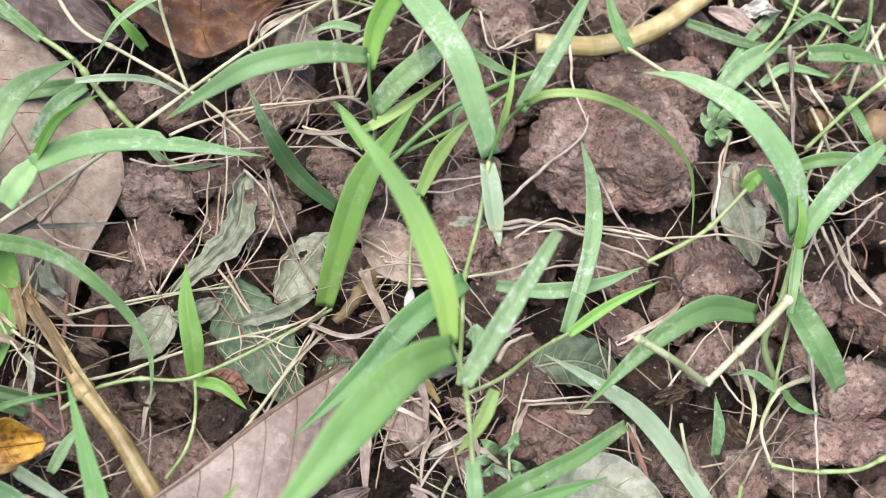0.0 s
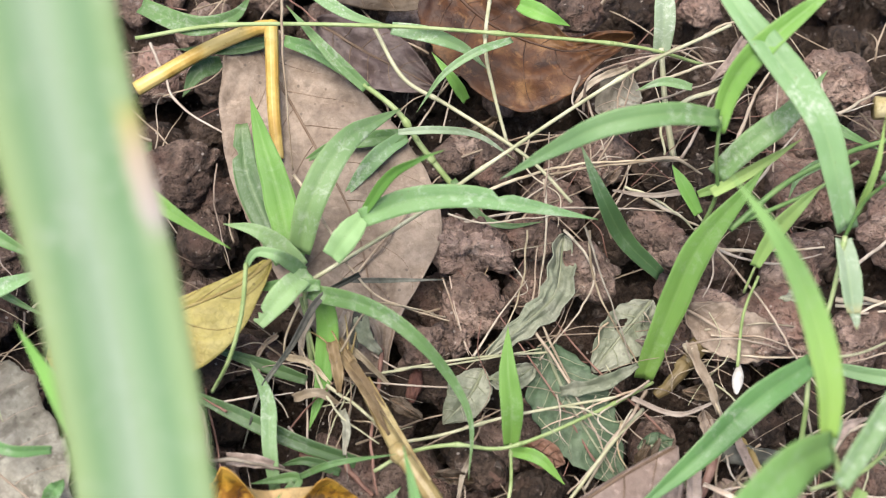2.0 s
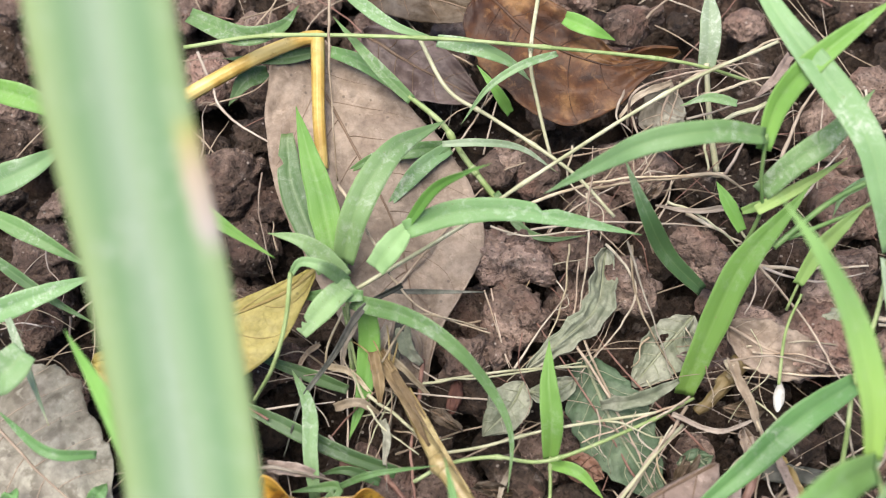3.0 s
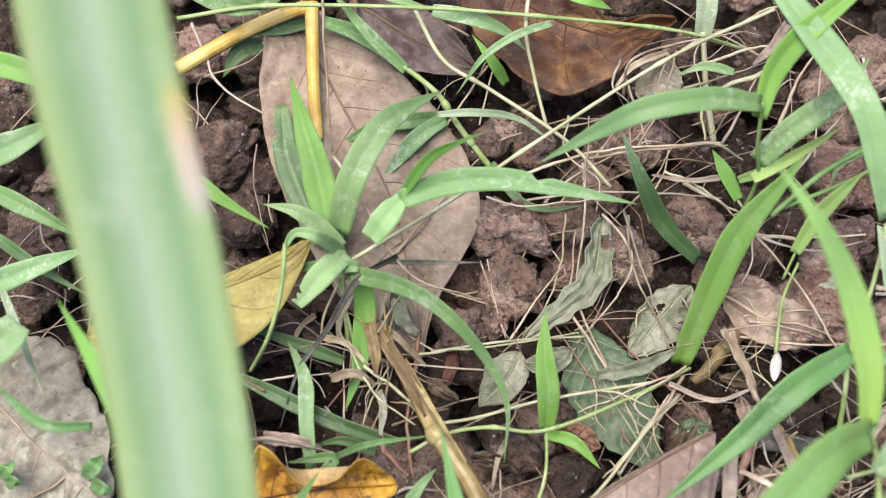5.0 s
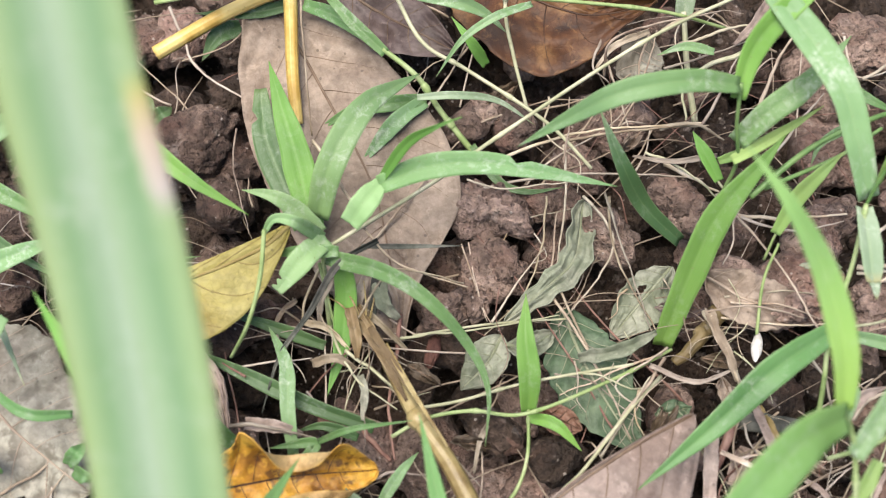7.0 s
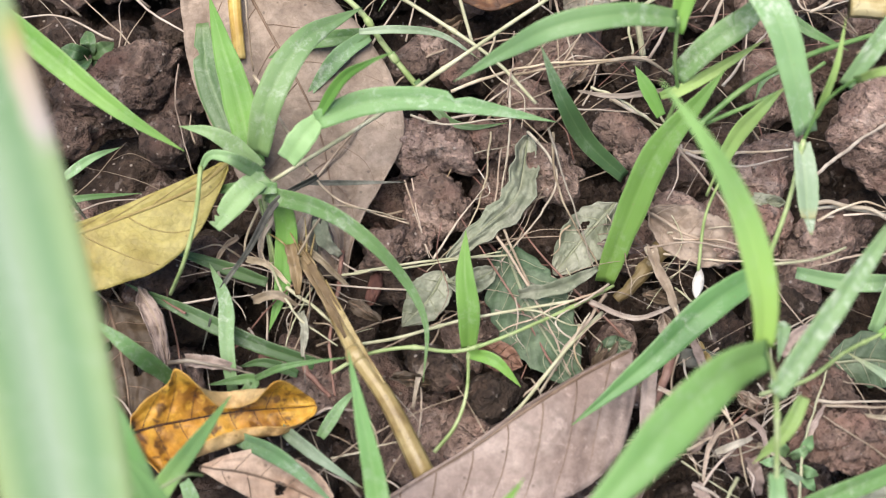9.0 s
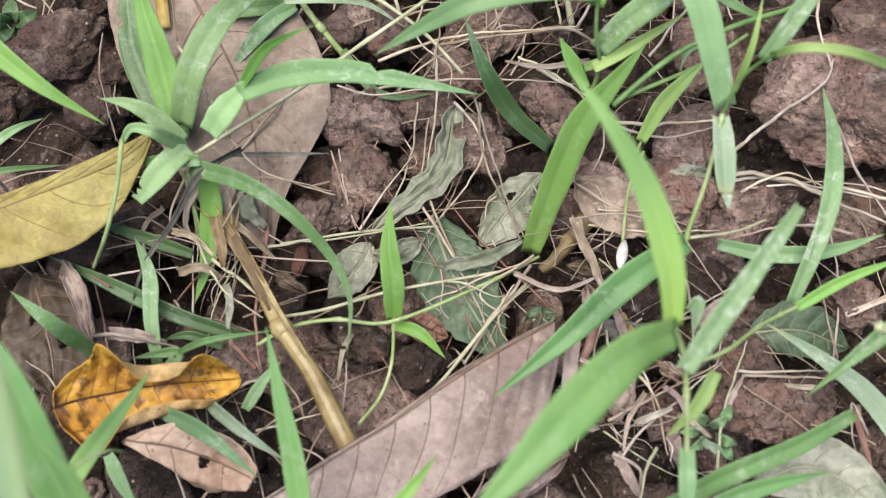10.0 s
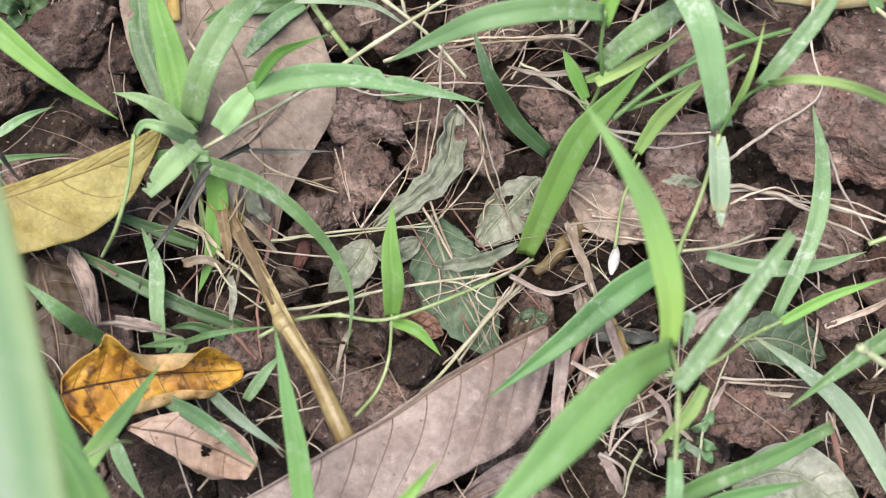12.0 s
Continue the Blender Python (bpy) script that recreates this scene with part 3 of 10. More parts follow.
def build_ground():
    """One sheet: fine where the camera looks, ever coarser outwards to the horizon."""
    def axis(lo, hi, step):
        inner = np.arange(lo, hi + step / 2, step)
        out = [step]
        reach = [0.0]
        while reach[-1] < 60:
            out.append(out[-1] * 1.35)
            reach.append(reach[-1] + out[-1])
        tail = np.array(reach[1:])
        return np.r_[(lo - tail)[::-1], inner, hi + tail]

    xs, ys = axis(-0.23, 0.31, 0.001), axis(-0.24, 0.15, 0.001)
    gx, gy = np.meshgrid(xs, ys)
    gz = ground_height(gx, gy)
    w, h = len(xs), len(ys)
    verts = np.stack([gx, gy, gz], -1).reshape(-1, 3).astype(np.float32)
    k = (np.arange(h - 1)[:, None] * w + np.arange(w - 1)[None]).ravel()
    quads = np.stack([k, k + 1, k + 1 + w, k + w], 1).astype(np.int32)
    me = bpy.data.meshes.new("ground")
    me.vertices.add(len(verts))
    me.vertices.foreach_set("co", verts.ravel())
    me.loops.add(quads.size)
    me.loops.foreach_set("vertex_index", quads.ravel())
    me.polygons.add(len(quads))
    me.polygons.foreach_set("loop_start", np.arange(0, quads.size, 4, dtype=np.int32))
    me.polygons.foreach_set("use_smooth", [True] * len(quads))
    me.update(calc_edges=True)
    me.validate()
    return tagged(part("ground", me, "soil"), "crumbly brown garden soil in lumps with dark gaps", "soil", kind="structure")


build_ground()


# ---------------------------------------------------------------- clods of earth
def clod(center, size, seed, material="clod", detail=4, label="rough brown clod of dry earth on the soil", rough_share=1.0):
    """A broken lump of earth: faceted, pitted and uneven."""
    bm = bmesh.new()
    bmesh.ops.create_icosphere(bm, subdivisions=detail, radius=1.0)
    co = np.array([v.co for v in bm.verts])
    rs = np.random.RandomState(seed)
    scale = np.asarray(size, float)
    flat = unit(rs.normal(size=(16, 3)))
    cut = 0.62 + 0.34 * rs.rand(16)
    r = np.ones(len(co))
    for f, c in zip(flat, cut):
        r = np.minimum(r, c / np.maximum(co @ f, 0.25))
    o = rs.rand(3) * 40
    q = co * r[:, None] * scale[None]
    mean = float(scale.mean())

    def rough(k, octaves, gain, shift=0.0):
        return fractal(q[:, 0] * k + o[0] + shift, q[:, 1] * k + o[1], q[:, 2] * k + o[2], octaves, gain) - 0.5

    r = r + 0.42 * (fractal(co[:, 0] * 1.7 + o[0], co[:, 1] * 1.7 + o[1], co[:, 2] * 1.7 + o[2], 3, 0.5) - 0.5)
    r = r + rough_share * (0.0095 / mean) * rough(85, 4, 0.52)
    crack = np.abs(rough(70, 2, 0.5, 9.0)) + np.clip(0.10 - rough(55, 2, 0.5, 33.0), 0, 1) * 0.6
    r = r - rough_share * (0.0030 / mean) * np.clip(1 - crack / 0.022, 0, 1)
    pit = np.clip(rough(300, 2, 0.5, 21.0) - 0.12, 0, 1)
    r = r - (0.007 / mean) * pit
    r = r + (0.0021 / mean) * (grains(q[:, 0] + 0.3, q[:, 1], q[:, 2], 0.0048, 3) - 0.5)
    r = r + (0.0014 / mean) * (grains(q[:, 0] + 0.5, q[:, 1], q[:, 2] + 0.2, 0.0024, 6) - 0.5)
    if detail > 4:
        r = r + (0.0009 / mean) * (grains(q[:, 0] + 0.7, q[:, 1] + 0.1, q[:, 2], 0.0015, 8) - 0.5)
    co = co * r[:, None] * scale[None]
    turn = np.array(Euler((0.0, 0.0, rs.rand() * 6.28)).to_matrix())
    co = co @ turn.T if detail < 6 else co
    for v, c in zip(bm.verts, co):
        v.co = c
    me = bpy.data.meshes.new("soil_clod")
    bm.to_mesh(me)
    bm.free()
    me.polygons.foreach_set("use_smooth", [True] * len(me.polygons))
    ob = part("soil_clod", me, material)
    ob.location = center
    return tagged(ob, label, "clod of earth", "clods of earth")


def crumbs(count, seed):
    """Loose crumbs of earth too many to count."""
    rs = np.random.RandomState(seed)
    bm = bmesh.new()
    bmesh.ops.create_icosphere(bm, subdivisions=2, radius=1.0)
    ball = np.array([v.co for v in bm.verts])
    tris = np.array([[v.index for v in f.verts] for f in bm.faces])
    bm.free()
    verts, faces = [], []
    for n in range(count):
        x, y = rs.uniform(-0.22, 0.29), rs.uniform(-0.23, 0.12)
        r = 0.0007 + 0.0024 * rs.rand() ** 2.5
        o = rs.rand(3) * 50
        shape = ball * (0.30 + 1.4 * fractal(ball[:, 0] * 1.8 + o[0], ball[:, 1] * 1.8 + o[1], ball[:, 2] * 1.8 + o[2], 3, 0.6))[:, None]
        shape = shape * r * rs.uniform(0.7, 1.2, 3)
        z = float(ground_height(x, y)) + r * 0.35
        faces.append(tris + n * len(ball))
        verts.append(shape + (x, y, z))
    me = mesh_of("soil_crumbs", np.vstack(verts), np.vstack(faces))
    return tagged(part("soil_crumbs", me, "soil"), "loose crumbs of brown earth strewn over the soil", "crumbs", kind="stuff")


# ---------------------------------------------------------------- grass
def blade(plant, points, width, material="green", roll=0.0, fold=0.24, base=0.45, peak=0.30, blunt=0.0, bites=(), wave=0.05, seed=0, twist=None, facing=(0.0, -0.5, 0.87), label=""):
    """A grass blade through the points, from its base to its tip. fold: how deep its trough is; blunt: width left at the tip;
    bites: pairs of (place along, side) where something has eaten the margin."""
    n, cols = 34, 9
    p, s = spline(points, n)
    tangent = unit(np.gradient(p, axis=0))
    side = unit(np.cross(tangent, np.asarray(facing, float)))
    normal = np.cross(side, tangent)
    if twist is None:
        twist = np.random.RandomState(seed + 3).uniform(-32, 32)
    a = np.radians(roll + twist * (s - 0.4))[:, None]
    side, normal = side * np.cos(a) + normal * np.sin(a), normal * np.cos(a) - side * np.sin(a)
    base = 0.5 + 0.5 * base
    rise = np.clip(s / max(peak, 1e-3), 0, 1)
    w = base + (1 - base) * np.sin(rise * np.pi / 2)
    fall = np.clip((s - peak) / (1 - peak), 0, 1)
    w = w * (blunt + (1 - blunt) * (1 - fall**1.55))
    w = np.maximum(w, 0.03) * width / 2
    u = np.linspace(-1, 1, cols)
    rs = np.random.RandomState(seed + 17)
    o = rs.rand(2) * 30
    ripple = 1 + wave * 2 * (fractal(s * 9 + o[0], o[1], 0.0, 2) - 0.5)
    verts, uvs = [], []
    for k in range(n):
        edge = np.ones(cols)
        for at, way in bites:
            dip = math.exp(-(((s[k] - at) / 0.022) ** 2)) * 0.75
            edge = np.where(np.sign(u) == way, edge * (1 - dip), edge)
        off = u * edge * w[k] * ripple[k]
        lift = np.abs(off) * fold - 0.10 * w[k] * np.exp(-((u / 0.18) ** 2))
        lift = lift + wave * w[k] * np.sin(s[k] * 21 + o[0] + u * 1.3) * np.abs(u)
        verts.append(p[k] + off[:, None] * side[k] + lift[:, None] * normal[k])
        uvs.append(np.stack([(u + 1) / 2, np.full(cols, s[k])], 1))
    k = (np.arange(n - 1)[:, None] * cols + np.arange(cols - 1)[None]).ravel()
    quads = np.stack([k, k + 1, k + 1 + cols, k + cols], 1)
    v, f, t = thicken(np.vstack(verts), quads, np.vstack(uvs), 0.00022)
    return part("blade", mesh_of("blade", local(v, plant), f, t), material, plant, label)


def dry_blade(points, width, material, seed, label, name="withered_grass", group="dry blades", **shape):
    """A dead grass blade lying loose: a crumpled ribbon."""
    more = {"base": 0.7, "peak": 0.4, "blunt": 0.35, "wave": 0.22, "fold": 0.35}
    more.update(shape)
    holder = thing(name, np.mean(points, axis=0), label, "dry grass", group)
    return blade(holder, points, width, material, seed=seed, **more)


def stem(plant, points, radius, material="stem", taper=0.8, nodes=(), label="", name="stem"):
    """A jointed grass stem; nodes: where along it the swollen joints are."""
    p, s = spline(points, max(16, 9 * len(points)))
    r = radius * (1 - (1 - taper) * s)
    for at in nodes:
        r = r * (1 + 0.55 * np.exp(-(((s - at) / 0.012) ** 2)))
    v, f, t = tube(p, r, 9)
    ob = part(name, mesh_of(name, local(v, plant), f, t), material, plant, label)
    for at in nodes:
        # the joint: a short swollen collar round the stem
        run = np.clip(at + np.linspace(-1, 1, 7) * 1.6 * radius / np.linalg.norm(np.diff(p, axis=0), axis=1).sum(), 0, 1)
        ring = np.stack([np.interp(run, s, p[:, c]) for c in range(3)], 1)
        if np.linalg.norm(ring[-1] - ring[0]) > 1e-5:
            v, f, t = tube(ring + np.linspace(0, 1e-6, 7)[:, None], radius * (1 - (1 - taper) * at) * (1.12 + 0.30 * np.sin(np.linspace(0, np.pi, 7))), 9)
            part("joint", mesh_of("joint", local(v, plant), f, t), material, ob)
    return ob


def straw(points, radius, material="straw", seed=0, label="thin dry straw lying across the soil", category="straw", name="dry_straw", nodes=(), taper=0.45, wobble=1.0, group="dry straws"):
    """A dead stalk or root lying loose: slightly crooked, uneven in thickness."""
    p, s = spline(points, max(18, 10 * len(points)))
    o = np.random.RandomState(seed + 5).rand(3) * 40
    length = np.linalg.norm(np.diff(p, axis=0), axis=1).sum()
    for axis in range(3):
        p[:, axis] += wobble * radius * 1.3 * (fractal(s * length * 160 + o[axis], o[(axis + 1) % 3], 0.0, 3) - 0.5) * 2
    r = radius * (1 - (1 - taper) * s) * (1 + (0.4 if wobble > 0.1 else 0.10) * (fractal(s * length * (300 if wobble > 0.1 else 120) + o[0], o[2], 0.0, 2) - 0.5))
    for at in nodes:
        r = r * (1 + 0.5 * np.exp(-(((s - at) / 0.015) ** 2)))
    v, f, t = tube(p, r, 8)
    c = v.mean(0)
    ob = part(name, mesh_of(name, v - c, f, t), material)
    ob.location = c
    return tagged(ob, label, category, group)


def straw_mesh(points, radius, seed, taper, wobble=1.0):
    p, s = spline(points, 18)
    o = np.random.RandomState(seed + 5).rand(3) * 40
    length = np.linalg.norm(np.diff(p, axis=0), axis=1).sum()
    for axis in range(3):
        p[:, axis] += wobble * radius * 2.6 * (fractal(s * length * 160 + o[axis], o[(axis + 1) % 3], 0.0, 3) - 0.5)
    return tube(p, radius * (1 - (1 - taper) * s), 6)


# ---------------------------------------------------------------- fallen leaves
def fallen_leaf(points, half_left, half_right, material, label, name="fallen_leaf", curl=0.0, wave=0.0025, teeth=0, tooth=0.06, ragged=0.03,
                front=0.35, back=0.25, veins=7, vein_material="vein", slant=0.55, holes=(), seed=0, fold=0.0, facing=(0.0, -0.35, 0.94),
                roll=0.0, peak=0.45, midrib=0.0007, group="fallen leaves", ruffle=0.0, roll_up=0.0, lobes=(), hem=None, ribs=0.0005, raise_left=0.0, raise_right=0.0, crease=1.0, under=None):
    """A dead leaf along its midrib. front, back: how blunt the two ends are (0 pointed, 1 square); curl: lift of the margins as a
    share of the width; lobes: (along, side, share of the width there, reach) where the margin bulges or is drawn in; hem: (share of the half width that stays flat, one for both sides or a pair, degrees the left and the right margin roll over); half_left, half_right: the half widths, one number or several from base to tip; raise_left, raise_right: metres by which the margins stand up; crease: share of the hem that bends, the rest lies straight; under: the material of the lower face; holes: (along, across, radius along, radius across) eaten through."""
    n, cols = (110, 65) if holes or hem else (56, 33)
    p, s = spline(points, n)
    tangent = unit(np.gradient(p, axis=0))
    side = unit(np.cross(tangent, np.asarray(facing, float)))
    normal = np.cross(side, tangent)
    a = math.radians(roll)
    side, normal = side * math.cos(a) + normal * math.sin(a), normal * math.cos(a) - side * math.sin(a)
    rs = np.random.RandomState(seed + 31)
    o = rs.rand(6) * 40

    def along_leaf(values, t, blur=0.35):
        """A few values spread evenly over the length, joined smoothly."""
        if np.ndim(values) == 0:
            return values + 0.0 * np.asarray(t, float)
        fine = np.linspace(-0.2, 1.2, 281)
        raw = np.interp(fine, np.linspace(0, 1, len(values)), values)
        reach = np.arange(-40, 41)
        weight = np.exp(-((reach * 0.005 * (len(values) - 1) / blur) ** 2) / 2)
        return np.interp(t, fine[40:241], np.convolve(raw, weight / weight.sum(), "same")[40:241])

    shaped = np.ndim(half_left) > 0
    mean_left, mean_right = float(np.max(half_left)), float(np.max(half_right))

    def outline(t, way):
        t = np.clip(t, 0, 1)
        if shaped:
            e = np.maximum(along_leaf(half_left if way < 0 else half_right, t) / (mean_left if way < 0 else mean_right), 0.012)
            e = e * np.clip(t / 0.012, 0.05, 1) * np.clip((1 - t) / 0.012, 0.05, 1)
            return e * (1 + ragged * 4 * (fractal(t * 9 + o[0] + 5 * way, o[1], 0.0, 4, 0.65) - 0.5))
        rise = np.where(t < peak, np.sin(np.clip(t / peak, 0, 1) * np.pi / 2), 1.0) ** (1.0 - 0.75 * front)
        drop = np.where(t > peak, np.cos(np.clip((t - peak) / (1 - peak), 0, 1) * np.pi / 2), 1.0) ** (1.15 - 0.95 * back)
        e = np.maximum(rise * drop, 0.012)
        if teeth:
            e = e * (1 + tooth * (2 * np.abs(((t * teeth + 0.3 * way) % 1.0) - 0.5) - 0.5))
        for at, one, share, reach in lobes:
            if one == way:
                near = np.exp(-(((t - at) / reach) ** 2))
                e = e * (1 + (share - 1) * near)
        return e * (1 + ragged * 4 * (fractal(t * 9 + o[0] + 5 * way, o[1], 0.0, 4, 0.65) - 0.5))

    def surface(t, v):
        """The place on the leaf at t along it and v (-1 to 1) across."""
        t, v = np.broadcast_arrays(np.asarray(t, float), np.asarray(v, float))
        at = np.stack([np.interp(t, s, p[:, c]) for c in range(3)], -1)
        sd = np.stack([np.interp(t, s, side[:, c]) for c in range(3)], -1)
        nm = np.stack([np.interp(t, s, normal[:, c]) for c in range(3)], -1)
        half = np.where(v < 0, mean_left * outline(t, -1), mean_right * outline(t, 1))
        off = v * half
        rolled = 0.0
        if hem:
            flat = hem[0] if np.ndim(hem[0]) == 0 else np.where(v < 0, hem[0][0], hem[0][1])
            over = np.clip(np.abs(v) - flat, 0, 1) / (1 - flat)
            uneven = 0.35 + 1.3 * fractal(t * 5 + o[5], np.sign(v) * 3.0 + o[4], 0.0, 2)
            most = np.radians(np.where(v < 0, along_leaf(hem[1], t), along_leaf(hem[2], t))) * (uneven if np.ndim(hem[1]) == 0 else 1.0) + 0.02
            bend, rest = np.minimum(over / crease, 1.0), np.clip(over - crease, 0, 1)
            radius = crease * (1 - flat) * half / most
            off = np.sign(v) * (np.minimum(np.abs(v), flat) * half + radius * np.sin(bend * most) + rest * (1 - flat) * half * np.cos(most))
            rolled = radius * (1 - np.cos(bend * most)) + rest * (1 - flat) * half * np.sin(most)
        size = 0.5 * (mean_left + mean_right)
        lift = curl * size * v * v + roll_up * size * np.clip(np.abs(v) - 0.55, 0, 1) ** 1.5 * 2.2 + fold * np.abs(off)
        lift = lift + rolled + wave * 2 * (fractal(t * 3.2 + o[2], v * 1.7 + o[3], 0.0, 3) - 0.5)
        lift = lift + ruffle * size * np.sin(t * 17 + o[4] + v) * np.abs(v) ** 3
        lift = lift + np.where(v < 0, along_leaf(raise_left, t), along_leaf(raise_right, t)) * np.abs(v) ** 1.6
        lift = lift - 0.0006 * np.exp(-((v / 0.06) ** 2))
        lift = lift - ribs * np.cos(((t - 0.06 - slant * 0.22 * np.abs(v) ** 1.25) * veins / 0.80 - 0.5 * (v > 0)) * 2 * np.pi) * np.minimum(np.abs(v) * 3, 1) * np.clip(half / 0.012, 0, 1) ** 2
        return at + off[..., None] * sd + lift[..., None] * nm

    tt, vv = np.meshgrid(np.linspace(0, 1, n), np.linspace(-1, 1, cols), indexing="ij")
    verts = surface(tt, vv).reshape(-1, 3)
    uvs = np.stack([(vv + 1) / 2, tt], -1).reshape(-1, 2)
    k = (np.arange(n - 1)[:, None] * cols + np.arange(cols - 1)[None]).ravel()
    quads = np.stack([k, k + 1, k + 1 + cols, k + cols], 1)
    if holes:
        ct, cv = tt.reshape(-1)[quads].mean(1), vv.reshape(-1)[quads].mean(1)
        keep = np.ones(len(quads), bool)
        for at, over, rt, rv in holes:
            d = np.hypot((ct - at) / rt, (cv - over) / rv)
            keep &= d > 0.7 + 0.7 * fractal(ct * 40 + o[5], cv * 15, 0.0, 2)
        quads = quads[keep]
        used = np.unique(quads)
        index = np.full(len(verts), -1)
        index[used] = np.arange(len(used))
        verts, uvs, quads = verts[used], uvs[used], index[quads]
    leaf = thing(name, p[n // 2], label, "leaf", group)
    v, f, t = thicken(verts, quads, uvs, 0.0003)
    lamina = part("lamina", mesh_of("lamina", local(v, leaf), f, t), material, leaf)
    if under:
        lamina.data.materials.append(M[under])
        lamina.data.polygons.foreach_set("material_index", [int(len(quads) <= k < 2 * len(quads)) for k in range(len(f))])

    def in_hole(t, v):
        return any(math.hypot((t - at) / rt, (v - over) / rv) < 1.35 for at, over, rt, rv in holes)

    if midrib:
        line = np.linspace(0.0, 0.97, 30)
        line = np.array([t for t in line if not in_hole(t, 0.0)])
        if len(line) > 4:
            v, f, t = tube(surface(line, 0.0) + normal[0] * 0.0002, midrib * (1 - 0.75 * line), 7)
            part("midrib", mesh_of("midrib", local(v, leaf), f, t), vein_material, leaf)
    for side_sign in (-1, 1):
        if shaped and (mean_left if side_sign < 0 else mean_right) < 0.003:
            continue
        for number in range(veins):
            t0 = 0.06 + 0.80 * (number + 0.5 * (side_sign > 0)) / max(veins, 1)
            line = np.linspace(0.02, 0.93, 12)
            along = t0 + slant * 0.22 * line**1.25
            ok = [q for q in range(12) if 0.03 < along[q] < 0.97 and not in_hole(along[q], side_sign * line[q])]
            if len(ok) < 5 or ok != list(range(ok[0], ok[-1] + 1)):
                continue
            v, f, t = tube(surface(along[ok], side_sign * line[ok]) + normal[0] * 0.0001, midrib * 0.32 * (1 - 0.7 * line[ok]), 5)
            part("vein", mesh_of("vein", local(v, leaf), f, t), vein_material, lamina)
    return leaf


def pebble(name, center, size, material, label, category, seed=0, rot=(0, 0, 0), group="", rough=0.0):
    """A small smooth solid: a nut, a seed husk, a chip."""
    bm = bmesh.new()
    bmesh.ops.create_icosphere(bm, subdivisions=4, radius=1.0)
    co = np.array([v.co for v in bm.verts])
    o = np.random.RandomState(seed).rand(3) * 30
    r = 1 + 0.22 * (fractal(co[:, 0] * 1.4 + o[0], co[:, 1] * 1.4 + o[1], co[:, 2] * 1.4 + o[2], 3) - 0.5)
    if rough:
        r = r * (1 + rough * (fractal(co[:, 0] * 2.0 + o[1], co[:, 1] * 5.0 + o[2], co[:, 2] * 5.0 + o[0], 4) - 0.5))
        co = np.sign(co) * np.abs(co) ** 0.75
    point = 1 - 0.35 * np.abs(co[:, 0]) ** 2
    co = np.stack([co[:, 0], co[:, 1] * point, co[:, 2] * point], 1) * r[:, None] * np.asarray(size)
    for v, c in zip(bm.verts, co):
        v.co = c
    me = bpy.data.meshes.new(name)
    bm.to_mesh(me)
    bm.free()
    me.polygons.foreach_set("use_smooth", [True] * len(me.polygons))
    ob = part(name, me, material)
    ob.matrix_world = pose(*center, *rot)
    return tagged(ob, label, category, group)


# ================================================================ the things

# ---- large clods
clod((0.1415, -0.0296, 0.0160), (0.0335, 0.0262, 0.0205), 101, "pink", detail=6, rough_share=0.5, label='large pinkish-brown clod of earth the size of a fist')
clod((0.1498, -0.0006, 0.0171), (0.0217, 0.0099, 0.0084), 102, "clod", detail=5)
clod((0.1416, -0.0032, 0.0207), (0.0159, 0.0117, 0.0099), 103, "clod", detail=5)
clod((0.1654, -0.0066, 0.0202), (0.0149, 0.0139, 0.0118), 104, "clod", detail=5)
clod((0.1716, -0.0788, 0.0069), (0.0194, 0.0163, 0.0139), 105, "pink", detail=5)
clod((0.1343, -0.0983, 0.0051), (0.0123, 0.0109, 0.0093), 106, "clod", detail=5)
clod((0.1556, -0.0900, 0.0004), (0.0101, 0.0081, 0.0069), 107, "clod")
clod((0.0970, -0.1342, 0.0040), (0.0104, 0.0094, 0.0080), 108, "clod", detail=5)
clod((0.1174, -0.1339, 0.0040), (0.0142, 0.0095, 0.0081), 109, "clod", detail=5)
clod((0.2065, -0.1403, 0.0040), (0.0185, 0.0117, 0.0099), 110, "pink", detail=5)
clod((0.2152, -0.1217, 0.0040), (0.0139, 0.0109, 0.0093), 111, "pink", detail=5)
clod((0.2085, -0.0882, 0.0035), (0.0123, 0.0103, 0.0087), 112, "pink", detail=5)
clod((0.0999, -0.1180, 0.0040), (0.0115, 0.0077, 0.0065), 113, "clod", detail=5)
clod((0.2281, -0.0949, 0.0022), (0.0103, 0.0113, 0.0088), 114, "pink", detail=5)
clod((0.1818, -0.1082, 0.0000), (0.0090, 0.0080, 0.0068), 115, "clod")
clod((0.1639, -0.1069, -0.0020), (0.0121, 0.0090, 0.0077), 116, "clod")
clod((0.1459, -0.1476, 0.0030), (0.0123, 0.0095, 0.0080), 117, "clod", detail=5)
clod((0.1697, -0.1525, 0.0030), (0.0133, 0.0095, 0.0081), 118, "clod", detail=5)
clod((0.2008, -0.1088, 0.0000), (0.0091, 0.0091, 0.0077), 119, "clod")
clod((0.0570, -0.0650, 0.0038), (0.0140, 0.0100, 0.0085), 120, "pink")
clod((0.0459, -0.0400, 0.0091), (0.0091, 0.0081, 0.0069), 121, "clod")
clod((0.0360, -0.0333, 0.0099), (0.0091, 0.0071, 0.0060), 122, "clod")
clod((0.1051, -0.0678, 0.0076), (0.0171, 0.0111, 0.0094), 123, "pink", detail=5)
clod((0.0825, -0.0448, 0.0086), (0.0112, 0.0102, 0.0087), 124, "pink")
clod((0.1366, -0.0729, 0.0033), (0.0153, 0.0092, 0.0078), 125, "clod", detail=5)
